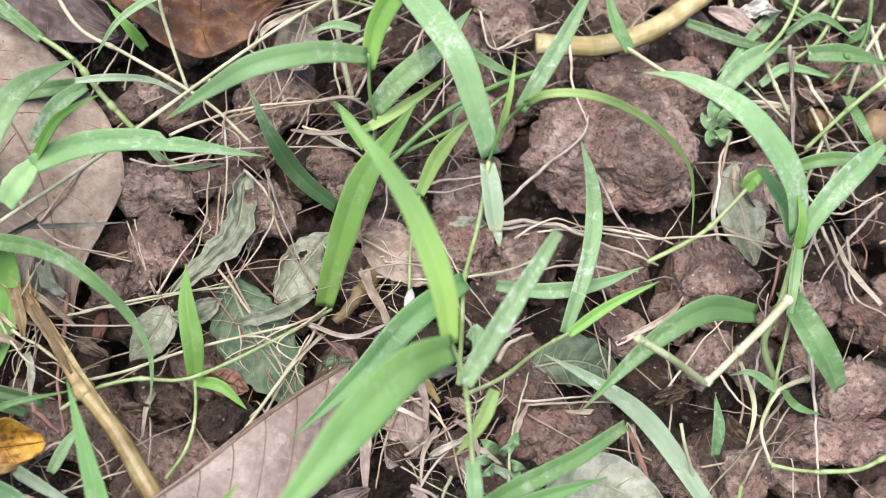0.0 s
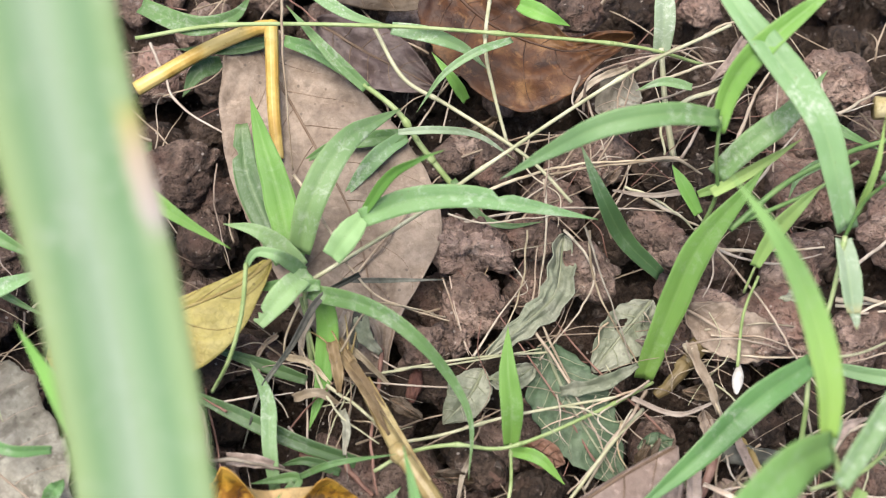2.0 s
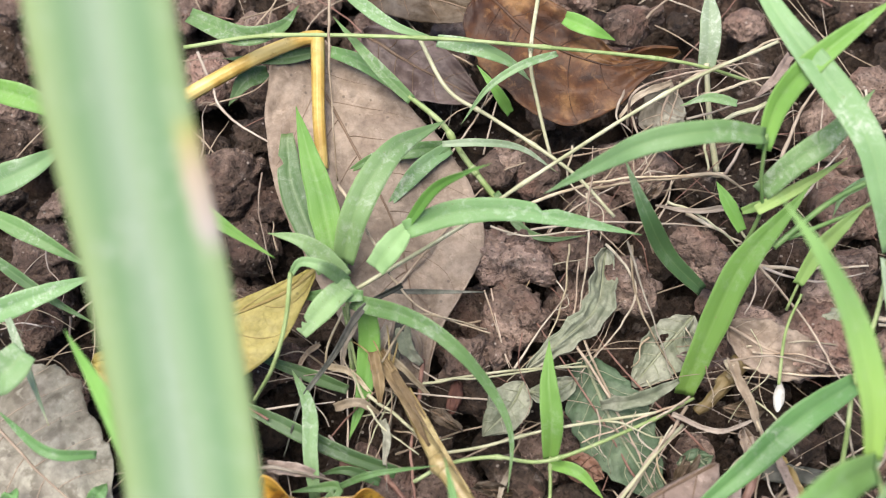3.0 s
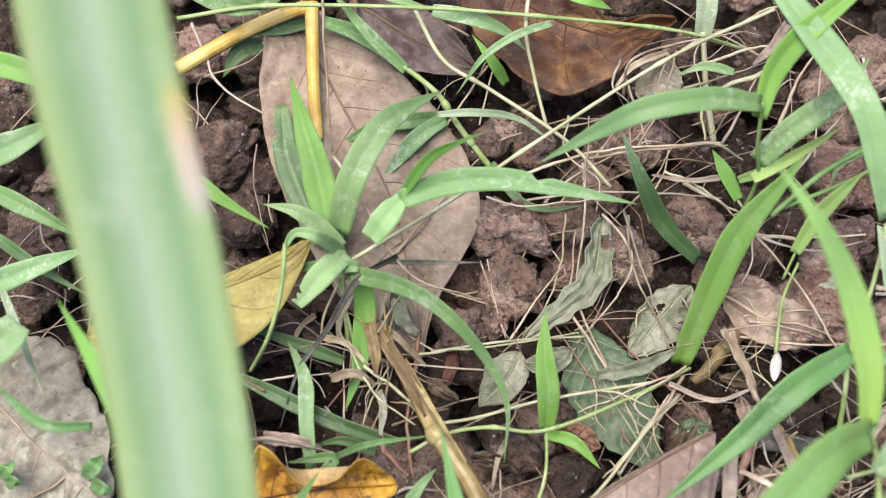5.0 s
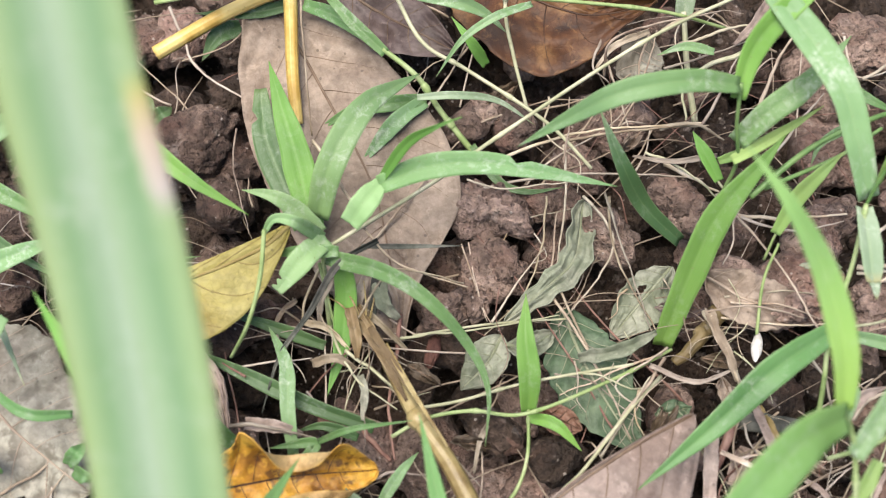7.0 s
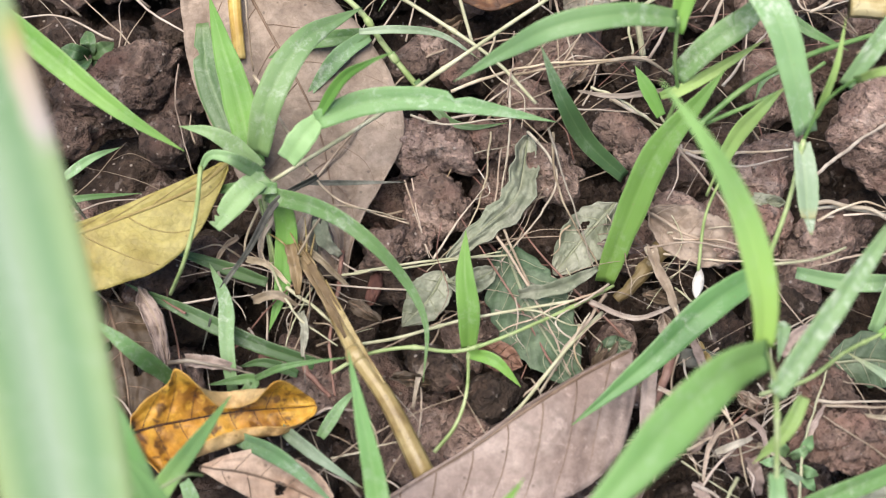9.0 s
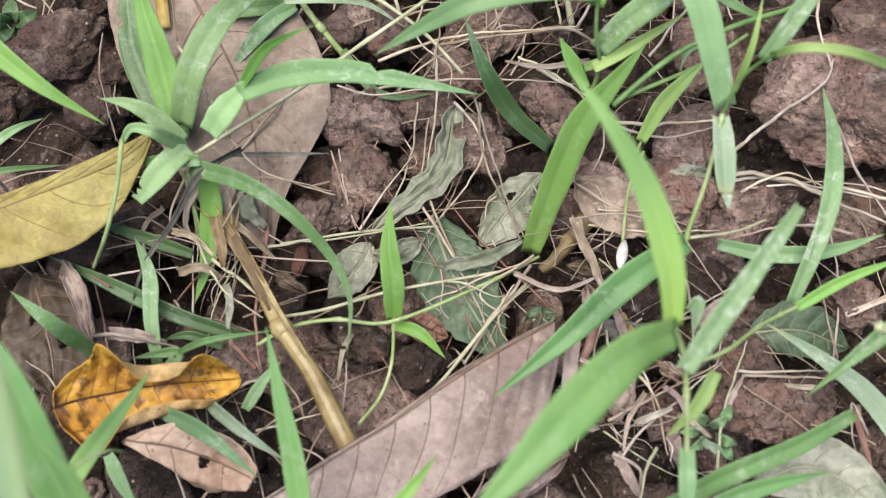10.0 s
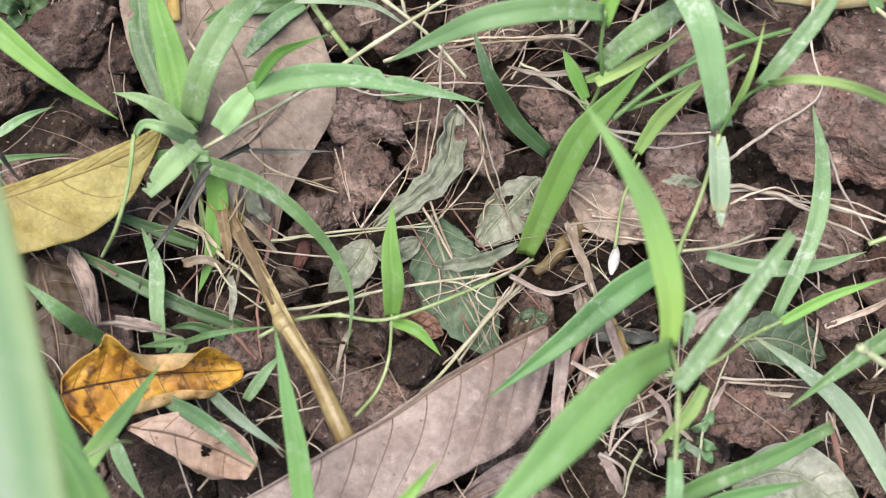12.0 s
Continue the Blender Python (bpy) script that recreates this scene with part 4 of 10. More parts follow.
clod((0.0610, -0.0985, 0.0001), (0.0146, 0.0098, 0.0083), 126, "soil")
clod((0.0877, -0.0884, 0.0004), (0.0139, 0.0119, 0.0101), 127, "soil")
clod((0.2008, 0.0133, 0.0170), (0.0132, 0.0099, 0.0084), 128, "clod")
clod((0.1807, 0.0180, 0.0177), (0.0132, 0.0099, 0.0084), 129, "clod")
clod((0.1047, 0.0254, 0.0208), (0.0129, 0.0108, 0.0092), 130, "clod")
clod((0.1007, 0.0302, 0.0215), (0.0151, 0.0086, 0.0073), 131, "clod")
clod((-0.0268, -0.0397, 0.0082), (0.0132, 0.0113, 0.0096), 132, "pink", detail=5)
clod((-0.0222, -0.0588, 0.0043), (0.0103, 0.0094, 0.0080), 133, "clod", detail=5)
clod((-0.0399, -0.0775, 0.0030), (0.0102, 0.0083, 0.0071), 134, "clod", detail=5)
clod((-0.0291, -0.0721, 0.0033), (0.0074, 0.0065, 0.0055), 135, "clod", detail=5)
clod((-0.0061, -0.0374, 0.0074), (0.0095, 0.0085, 0.0073), 136, "clod")
clod((0.0149, -0.0467, 0.0064), (0.0113, 0.0104, 0.0088), 137, "clod")
clod((0.0378, -0.0363, 0.0125), (0.0090, 0.0068, 0.0057), 138, "clod", detail=5)
clod((-0.1282, -0.0227, 0.0111), (0.0210, 0.0144, 0.0122), 139, "loam", detail=5)
clod((-0.1522, -0.0411, 0.0070), (0.0133, 0.0085, 0.0073), 140, "loam")
clod((-0.1468, -0.0259, 0.0078), (0.0115, 0.0096, 0.0082), 141, "loam", detail=5)
clod((-0.1103, -0.0244, 0.0079), (0.0077, 0.0115, 0.0065), 142, "loam", detail=5)
clod((-0.1115, -0.0864, 0.0005), (0.0166, 0.0074, 0.0063), 143, "loam")
clod((-0.0433, -0.0863, -0.0025), (0.0130, 0.0074, 0.0063), 144, "soil")
clod((-0.0035, -0.1229, 0.0010), (0.0097, 0.0080, 0.0068), 145, "soil")
clod((-0.0216, -0.1142, 0.0010), (0.0107, 0.0072, 0.0061), 146, "soil")
clod((-0.0205, -0.0101, 0.0128), (0.0106, 0.0087, 0.0074), 147, "clod")
clod((-0.0284, -0.0042, 0.0136), (0.0077, 0.0077, 0.0066), 148, "clod")
clod((0.0784, -0.0622, 0.0050), (0.0167, 0.0130, 0.0111), 149, "pink", detail=5)
clod((0.0959, -0.0778, 0.0050), (0.0128, 0.0101, 0.0086), 150, "clod")
clod((0.0967, -0.1198, 0.0040), (0.0123, 0.0097, 0.0082), 151, "clod", detail=5)
clod((0.1099, -0.1336, 0.0030), (0.0139, 0.0087, 0.0074), 152, "pink", detail=5)
clod((-0.0933, -0.0812, 0.0008), (0.0112, 0.0075, 0.0063), 153, "loam")
clod((-0.1246, -0.0199, 0.0095), (0.0118, 0.0108, 0.0092), 154, "loam")
clod((-0.1169, -0.0376, 0.0054), (0.0136, 0.0117, 0.0099), 155, "loam")
clod((0.0391, -0.0374, 0.0124), (0.0096, 0.0076, 0.0065), 156, "clod")
clod((-0.0268, -0.0574, 0.0024), (0.0114, 0.0095, 0.0081), 157, "clod")
clod((-0.0218, -0.0384, 0.0083), (0.0087, 0.0087, 0.0074), 158, "pink")
clod((-0.0344, -0.0092, 0.0119), (0.0119, 0.0089, 0.0076), 159, "clod")
clod((0.0146, 0.0518, 0.0248), (0.0144, 0.0082, 0.0070), 160, "clod")
clod((-0.1861, -0.0450, 0.0036), (0.0136, 0.0116, 0.0099), 161, "loam")
clod((-0.1853, -0.0699, 0.0015), (0.0113, 0.0095, 0.0080), 162, "loam")
clod((-0.0332, -0.0900, 0.0004), (0.0111, 0.0074, 0.0063), 163, "soil")
clod((-0.0217, -0.1148, 0.0010), (0.0089, 0.0063, 0.0053), 164, "loam")
clod((0.0750, -0.0652, 0.0038), (0.0169, 0.0113, 0.0096), 165, "pink", detail=5)
clod((0.0858, -0.0411, 0.0080), (0.0115, 0.0086, 0.0073), 166, "clod")

# ---- fallen leaves
fallen_leaf([(-0.1053, 0.0290, 0.0290), (-0.0850, -0.0034, 0.0215), (-0.0648, -0.0395, 0.0142), (-0.0536, -0.0884, 0.0035)], (0.0080, 0.0130, 0.0195, 0.0240, 0.0268, 0.0292, 0.0298, 0.0262, 0.0130, 0.0045, 0.0006), (0.0100, 0.0204, 0.0263, 0.0295, 0.0320, 0.0327, 0.0320, 0.0292, 0.0239, 0.0164, 0.0018), "taupe", "large flat taupe-brown dead leaf lying on the soil", veins=7, curl=0.03, vein_material='veindark', wave=0.0035, slant=0.8, midrib=0.0006, ribs=0.0007, ragged=0.02, seed=67)
fallen_leaf([(-0.0415, 0.0568, 0.0335), (-0.0209, 0.0352, 0.0343), (0.0030, 0.0245, 0.0337), (0.0267, 0.0253, 0.0428)], 0.0122, 0.0232, "russet", "dark russet-brown dead leaf with a torn curled tip", front=0.8, back=0.2, veins=6, curl=0.12, vein_material='veinbrown', wave=0.005, peak=0.45, ragged=0.09, lobes=((0.58, 1, 1.15, 0.1), (0.85, 1, 0.6, 0.1), (0.75, -1, 0.5, 0.12)), seed=68)
fallen_leaf([(-0.0833, 0.0389, 0.0268), (-0.0621, 0.0249, 0.0267), (-0.0397, 0.0165, 0.0215)], 0.0110, 0.0120, "mauve", "crumpled mauve-brown dead leaf half under another leaf", front=0.6, back=0.4, wave=0.005, veins=5, vein_material='veindark', seed=69)
fallen_leaf([(-0.0981, 0.0690, 0.0313), (-0.0682, 0.0569, 0.0315), (-0.0370, 0.0484, 0.0283)], 0.0123, 0.0123, "umber", "dark brown dead leaf on the soil", wave=0.004, veins=5, vein_material='veindark', seed=70)
fallen_leaf([(0.0270, 0.0243, 0.0246), (0.0235, 0.0129, 0.0230), (0.0244, 0.0046, 0.0178)], 0.0083, 0.0079, "ash", "torn pale grey scrap of a dead leaf", front=0.3, back=0.8, ragged=0.12, veins=4, wave=0.003, seed=71)
fallen_leaf([(-0.0017, -0.0739, 0.0052), (0.0054, -0.0944, 0.0072), (0.0156, -0.1113, 0.0050), (0.0230, -0.1221, 0.0020)], 0.0121, 0.0124, "fern", "dusty dark green toothed leaf lying flat", front=0.5, back=0.3, teeth=9, tooth=0.13, veins=6, vein_material='veinlight', slant=0.9, wave=0.002, seed=72)
fallen_leaf([(0.0346, -0.0575, 0.0064), (0.0242, -0.0712, 0.0084), (0.0145, -0.0830, 0.0037)], 0.0088, 0.0077, "sage", "pale green toothed leaf with a dark bite mark", front=0.5, back=0.5, teeth=6, tooth=0.12, veins=5, vein_material='veinlight', holes=((0.45, 0.35, 0.07, 0.13),), seed=73)
fallen_leaf([(0.0047, -0.0376, 0.0124), (0.0016, -0.0598, 0.0142), (-0.0081, -0.0710, 0.0134), (-0.0204, -0.0800, 0.0058)], 0.0048, 0.0044, "sage", "curled grey-green scalloped strip of a withered leaf", front=0.9, back=0.6, ragged=0.14, ruffle=0.09, veins=0, curl=0.3, teeth=6, tooth=0.30, wave=0.004, midrib=0.0005, vein_material='veinlight', seed=74)
fallen_leaf([(-0.0211, -0.0845, 0.0046), (-0.0261, -0.0948, 0.0052), (-0.0339, -0.1027, 0.0021)], 0.0063, 0.0076, "sage", "grey-green scrap of withered leaf on the soil", front=0.5, back=0.3, ragged=0.08, veins=4, vein_material='veinlight', seed=75)
fallen_leaf([(-0.0200, -0.0891, 0.0084), (-0.0119, -0.0896, 0.0104), (-0.0039, -0.0827, 0.0067)], 0.0036, 0.0039, "sage", "small pale yellow-green leaf scrap", front=0.6, back=0.4, ragged=0.1, veins=3, vein_material='veinlight', seed=76)
fallen_leaf([(0.0449, -0.0630, 0.0120), (0.0580, -0.0722, 0.0133), (0.0792, -0.0725, 0.0073)], 0.0088, 0.0082, "taupe", "ragged pinkish-grey dead leaf scrap on a clod", front=0.7, back=0.5, ragged=0.14, wave=0.005, veins=5, seed=77)
fallen_leaf([(0.0362, -0.1159, 0.0240), (0.0209, -0.1248, 0.0240), (0.0040, -0.1365, 0.0230), (-0.0109, -0.1478, 0.0210), (-0.0257, -0.1569, 0.0180), (-0.0421, -0.1674, 0.0130), (-0.0536, -0.1745, 0.0100)], (0.0060, 0.0229, 0.0275, 0.0280, 0.0285, 0.0262, 0.0252, 0.0246, 0.0234, 0.0183, 0.0023), 0.0009, "tan", "broad light brown dead leaf with raised ribs", veins=7, curl=-0.05, wave=0.003, slant=1.2, midrib=0.0007, ragged=0.035, ribs=0.00035, raise_right=-0.0008, vein_material='veindark', seed=78)
fallen_leaf([(-0.0898, -0.0632, 0.0340), (-0.0965, -0.0700, 0.0335), (-0.1095, -0.0777, 0.0330), (-0.1282, -0.0851, 0.0300), (-0.1422, -0.0900, 0.0270), (-0.1569, -0.0940, 0.0220)], (0.0008, 0.0051, 0.0116, 0.0166, 0.0193, 0.0195, 0.0190, 0.0185, 0.0172, 0.0135, 0.0081), (0.0012, 0.0033, 0.0038, 0.0038, 0.0036, 0.0034, 0.0034, 0.0034, 0.0032, 0.0028, 0.0025), "mustard", "mustard-yellow fallen leaf, dull and veined", veins=4, curl=0.0, wave=0.0012, midrib=0.00085, slant=-1.25, vein_material='veingold', ribs=0.0004, ragged=0.02, seed=79)
fallen_leaf([(-0.1113, -0.1465, 0.0180), (-0.1050, -0.1434, 0.0160), (-0.0971, -0.1407, 0.0140), (-0.0853, -0.1379, 0.0140), (-0.0733, -0.1361, 0.0140), (-0.0630, -0.1347, 0.0130), (-0.0579, -0.1337, 0.0120)], (0.0035, 0.0085, 0.0112, 0.0172, 0.0150, 0.0120, 0.0122, 0.0120, 0.0105, 0.0060, 0.0012), (0.0050, 0.0165, 0.0178, 0.0168, 0.0160, 0.0150, 0.0128, 0.0118, 0.0120, 0.0078, 0.0012), "orange", "curled orange leaf with brown blotches and rolled pale margins", veins=6, curl=0.0, wave=0.0025, midrib=0.0004, vein_material='veinbrown', hem=((0.42, 0.60), (20, 25, 25, 25, 50, 165, 168, 140, 40, 30, 20), (20, 30, 40, 90, 150, 165, 165, 160, 150, 110, 60)), crease=0.4, under='orangepale', raise_left=(0.003, 0.004, 0.006, 0.012, 0.009, 0.0, 0.0, 0.005, 0.010, 0.004, 0.0), raise_right=(0.0, -0.002, -0.001, 0.002, 0.004, 0.004, 0.003, 0.002, 0.003, 0.002, 0.0), ragged=0.03, seed=80)
fallen_leaf([(-0.0907, -0.1541, 0.0120), (-0.0778, -0.1557, 0.0140), (-0.0654, -0.1587, 0.0140), (-0.0511, -0.1644, 0.0120)], (0.0006, 0.0026, 0.0046, 0.0066, 0.0081, 0.0081, 0.0080, 0.0080, 0.0077, 0.0062, 0.0030), (0.0010, 0.0040, 0.0080, 0.0105, 0.0120, 0.0128, 0.0130, 0.0125, 0.0115, 0.0100, 0.0060), "peach", "light tan dead leaf with a torn hole and a folded edge", veins=4, holes=((0.62, 0.10, 0.04, 0.16),), hem=(0.50, 6, -80), crease=0.35, under='umber', wave=0.002, vein_material='veindark', midrib=0.0005, seed=81)
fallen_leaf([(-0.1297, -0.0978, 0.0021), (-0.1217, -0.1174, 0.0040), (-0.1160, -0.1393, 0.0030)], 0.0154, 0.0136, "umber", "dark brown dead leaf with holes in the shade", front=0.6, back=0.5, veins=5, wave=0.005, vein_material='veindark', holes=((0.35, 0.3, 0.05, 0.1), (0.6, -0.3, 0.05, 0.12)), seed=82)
fallen_leaf([(-0.1178, -0.0964, 0.0102), (-0.1097, -0.1090, 0.0140), (-0.1057, -0.1218, 0.0080)], 0.0036, 0.0043, "tan", "narrow rolled brown leaf strip", front=0.6, back=0.5, veins=0, hem=(0.4, 140, 120), wave=0.003, seed=83)
fallen_leaf([(-0.2052, -0.0935, 0.0063), (-0.1764, -0.1206, 0.0100), (-0.1451, -0.1430, 0.0060)], 0.0263, 0.0281, "ash", "large pale grey dead leaf with ragged mottled blade", front=0.6, back=0.5, veins=6, wave=0.006, ragged=0.09, ribs=0.0009, lobes=((0.80, 1, 0.7, 0.05), (0.62, 1, 1.15, 0.08), (0.9, -1, 0.75, 0.05)), seed=84)
fallen_leaf([(0.0964, -0.1609, 0.0150), (0.1148, -0.1561, 0.0180), (0.1386, -0.1692, 0.0120)], 0.0099, 0.0108, "sage", "broad pale grey-green leaf low over the soil", front=0.5, back=0.4, veins=5, vein_material='veinlight', curl=0.1, seed=85)
fallen_leaf([(0.1006, -0.1102, 0.0050), (0.1159, -0.1098, 0.0080), (0.1322, -0.1138, 0.0040)], 0.0093, 0.0087, "fern", "small dark green leaf lying flat on the soil", front=0.5, back=0.4, veins=5, vein_material='veinlight', teeth=7, tooth=0.1, seed=86)
fallen_leaf([(0.0738, -0.0574, 0.0124), (0.0814, -0.0596, 0.0143), (0.0893, -0.0571, 0.0105)], 0.0036, 0.0040, "sage", "small pale leaf scrap caught on a stem", front=0.6, back=0.5, ragged=0.12, veins=3, vein_material='veinlight', seed=87)
fallen_leaf([(0.1860, -0.0334, 0.0129), (0.1834, -0.0541, 0.0147), (0.1875, -0.0735, 0.0072)], 0.0093, 0.0093, "sage", "faded grey-green leaf under the grass", front=0.4, back=0.3, veins=5, wave=0.004, seed=88)
fallen_leaf([(0.1804, 0.0229, 0.0324), (0.1882, 0.0191, 0.0339), (0.1991, 0.0148, 0.0293)], 0.0034, 0.0043, "tan", "curled beige scrap of dead leaf", front=0.3, back=0.3, veins=3, curl=0.4, seed=89)
fallen_leaf([(0.0532, -0.1194, 0.0060), (0.0559, -0.1322, 0.0080), (0.0499, -0.1440, 0.0040)], 0.0074, 0.0074, "tan", "torn brown leaf scrap among straws", front=0.5, back=0.5, veins=4, ragged=0.1, wave=0.004, seed=90)
fallen_leaf([(0.0589, -0.1184, 0.0050), (0.0589, -0.1278, 0.0090), (0.0602, -0.1336, 0.0040)], 0.0037, 0.0033, "tan", "torn brown scrap of dead leaf in the litter", front=0.5, back=0.6, ragged=0.16, wave=0.005, veins=3, vein_material='veindark', midrib=0.0004, seed=91)
fallen_leaf([(0.0479, -0.1337, 0.0050), (0.0516, -0.1401, 0.0090), (0.0563, -0.1433, 0.0040)], 0.0031, 0.0029, "umber", "torn brown scrap of dead leaf in the litter", front=0.5, back=0.6, ragged=0.16, wave=0.005, veins=3, vein_material='veindark', midrib=0.0004, seed=92)
fallen_leaf([(0.0707, -0.1210, 0.0050), (0.0742, -0.1253, 0.0090), (0.0792, -0.1261, 0.0040)], 0.0024, 0.0022, "taupe", "torn brown scrap of dead leaf in the litter", front=0.5, back=0.6, ragged=0.16, wave=0.005, veins=3, vein_material='veindark', midrib=0.0004, seed=93)
fallen_leaf([(0.0443, -0.0898, 0.0054), (0.0489, -0.0918, 0.0093), (0.0545, -0.0895, 0.0044)], 0.0025, 0.0023, "umber", "torn brown scrap of dead leaf in the litter", front=0.5, back=0.6, ragged=0.16, wave=0.005, veins=3, vein_material='veindark', midrib=0.0004, seed=94)
fallen_leaf([(0.1714, -0.1401, 0.0050), (0.1669, -0.1366, 0.0090), (0.1661, -0.1298, 0.0040)], 0.0029, 0.0027, "umber", "torn brown scrap of dead leaf in the litter", front=0.5, back=0.6, ragged=0.16, wave=0.005, veins=3, vein_material='veindark', midrib=0.0004, seed=95)
fallen_leaf([(0.1531, -0.1204, 0.0050), (0.1453, -0.1236, 0.0090), (0.1408, -0.1233, 0.0040)], 0.0029, 0.0027, "umber", "torn brown scrap of dead leaf in the litter", front=0.5, back=0.6, ragged=0.16, wave=0.005, veins=3, vein_material='veindark', midrib=0.0004, seed=96)
fallen_leaf([(0.0491, -0.0966, 0.0052), (0.0506, -0.1048, 0.0090), (0.0536, -0.1094, 0.0040)], 0.0032, 0.0030, "taupe", "torn brown scrap of dead leaf in the litter", front=0.5, back=0.6, ragged=0.16, wave=0.005, veins=3, vein_material='veindark', midrib=0.0004, seed=97)
fallen_leaf([(-0.0498, -0.0970, 0.0052), (-0.0453, -0.1011, 0.0091), (-0.0416, -0.1016, 0.0041)], 0.0023, 0.0021, "umber", "torn brown scrap of dead leaf in the litter", front=0.5, back=0.6, ragged=0.16, wave=0.005, veins=3, vein_material='veindark', midrib=0.0004, seed=98)
fallen_leaf([(-0.0349, -0.1213, 0.0050), (-0.0299, -0.1230, 0.0090), (-0.0253, -0.1216, 0.0040)], 0.0023, 0.0021, "umber", "torn brown scrap of dead leaf in the litter", front=0.5, back=0.6, ragged=0.16, wave=0.005, veins=3, vein_material='veindark', midrib=0.0004, seed=99)
fallen_leaf([(-0.0187, 0.0066, 0.0151), (-0.0251, -0.0009, 0.0180), (-0.0311, -0.0027, 0.0128)], 0.0037, 0.0034, "umber", "torn brown scrap of dead leaf in the litter", front=0.5, back=0.6, ragged=0.16, wave=0.005, veins=3, vein_material='veindark', midrib=0.0004, seed=100)
fallen_leaf([(0.0241, -0.0095, 0.0128), (0.0201, -0.0158, 0.0160), (0.0175, -0.0166, 0.0109)], 0.0023, 0.0021, "taupe", "torn brown scrap of dead leaf in the litter", front=0.5, back=0.6, ragged=0.16, wave=0.005, veins=3, vein_material='veindark', midrib=0.0004, seed=101)
fallen_leaf([(0.2307, -0.0318, 0.0100), (0.2263, -0.0436, 0.0128), (0.2266, -0.0501, 0.0071)], 0.0042, 0.0038, "tan", "torn brown scrap of dead leaf in the litter", front=0.5, back=0.6, ragged=0.16, wave=0.005, veins=3, vein_material='veindark', midrib=0.0004, seed=102)
fallen_leaf([(0.1870, -0.0587, 0.0073), (0.1915, -0.0639, 0.0109), (0.2000, -0.0643, 0.0059)], 0.0035, 0.0031, "taupe", "torn brown scrap of dead leaf in the litter", front=0.5, back=0.6, ragged=0.16, wave=0.005, veins=3, vein_material='veindark', midrib=0.0004, seed=103)
fallen_leaf([(0.0826, -0.1423, 0.0050), (0.0774, -0.1477, 0.0090), (0.0740, -0.1510, 0.0040)], 0.0030, 0.0026, "umber", "torn brown scrap of dead leaf in the litter", front=0.5, back=0.6, ragged=0.16, wave=0.005, veins=3, vein_material='veindark', midrib=0.0004, seed=104)
fallen_leaf([(0.0329, -0.1058, 0.0050), (0.0294, -0.1128, 0.0090), (0.0265, -0.1169, 0.0040)], 0.0031, 0.0027, "umber", "torn brown scrap of dead leaf in the litter", front=0.5, back=0.6, ragged=0.16, wave=0.005, veins=3, vein_material='veindark', midrib=0.0004, seed=105)
fallen_leaf([(0.0432, -0.0725, 0.0063), (0.0362, -0.0746, 0.0102), (0.0299, -0.0722, 0.0053)], 0.0033, 0.0029, "mauve", "torn brown scrap of dead leaf in the litter", front=0.5, back=0.6, ragged=0.16, wave=0.005, veins=3, vein_material='veindark', midrib=0.0004, seed=106)

# ---- stalks, twigs and small finds

dead_stalk = thing("dead_stalk", (-0.0486, -0.1134, 0.0060), "thick ochre-brown stalk, frayed at one end", "stalk", "stalks")
stem(dead_stalk, [(-0.0691, -0.0796, 0.0109), (-0.0594, -0.0946, 0.0122), (-0.0476, -0.1160, 0.0140), (-0.0365, -0.1312, 0.0140), (-0.0255, -0.1506, 0.0120), (-0.0190, -0.1609, 0.0040)], 0.00170, "ochre", taper=2.1, nodes=(0.45,), name='stalk')
stem(dead_stalk, [(-0.0667, -0.0847, 0.0136), (-0.0699, -0.0792, 0.0169), (-0.0741, -0.0727, 0.0143)], 0.00042, "ochre", taper=0.3, name='fibre', label='frayed ochre fibre')
stem(dead_stalk, [(-0.0649, -0.0846, 0.0136), (-0.0655, -0.0779, 0.0170), (-0.0670, -0.0700, 0.0145)], 0.00042, "ochre", taper=0.3, name='fibre', label='frayed ochre fibre')
stem(dead_stalk, [(-0.0686, -0.0847, 0.0136), (-0.0732, -0.0813, 0.0168), (-0.0789, -0.0768, 0.0140)], 0.00042, "ochre", taper=0.3, name='fibre', label='frayed ochre fibre')
stem(dead_stalk, [(-0.0638, -0.0845, 0.0136), (-0.0628, -0.0799, 0.0168), (-0.0626, -0.0741, 0.0142)], 0.00042, "ochre", taper=0.3, name='fibre', label='frayed ochre fibre')
blade(dead_stalk, [(-0.0631, -0.0902, 0.0204), (-0.0530, -0.1057, 0.0220), (-0.0461, -0.1152, 0.0210)], 0.0025, "husk_brown", base=0.6, blunt=0.3, wave=0.2, label='dry split sheath', seed=107)
blade(dead_stalk, [(-0.0692, -0.0809, 0.0133), (-0.0641, -0.0886, 0.0140), (-0.0592, -0.0965, 0.0147), (-0.0548, -0.1046, 0.0155), (-0.0504, -0.1127, 0.0162)], 0.0036, "husk_brown", base=0.8, peak=0.3, blunt=0.25, wave=0.25, fold=0.5, label='dark brown fibrous sheath', seed=660)
blade(dead_stalk, [(-0.0680, -0.0802, 0.0137), (-0.0635, -0.0871, 0.0143), (-0.0590, -0.0940, 0.0149), (-0.0550, -0.1012, 0.0155)], 0.0022, "husk_brown", base=0.8, peak=0.3, blunt=0.25, wave=0.25, fold=0.6, label='dark brown fibrous sheath', seed=661)
blade(dead_stalk, [(-0.0578, -0.0961, 0.0212), (-0.0478, -0.1132, 0.0230), (-0.0371, -0.1289, 0.0220)], 0.0015, "ochre", base=0.6, blunt=0.3, wave=0.2, label='dry split sheath', seed=108)

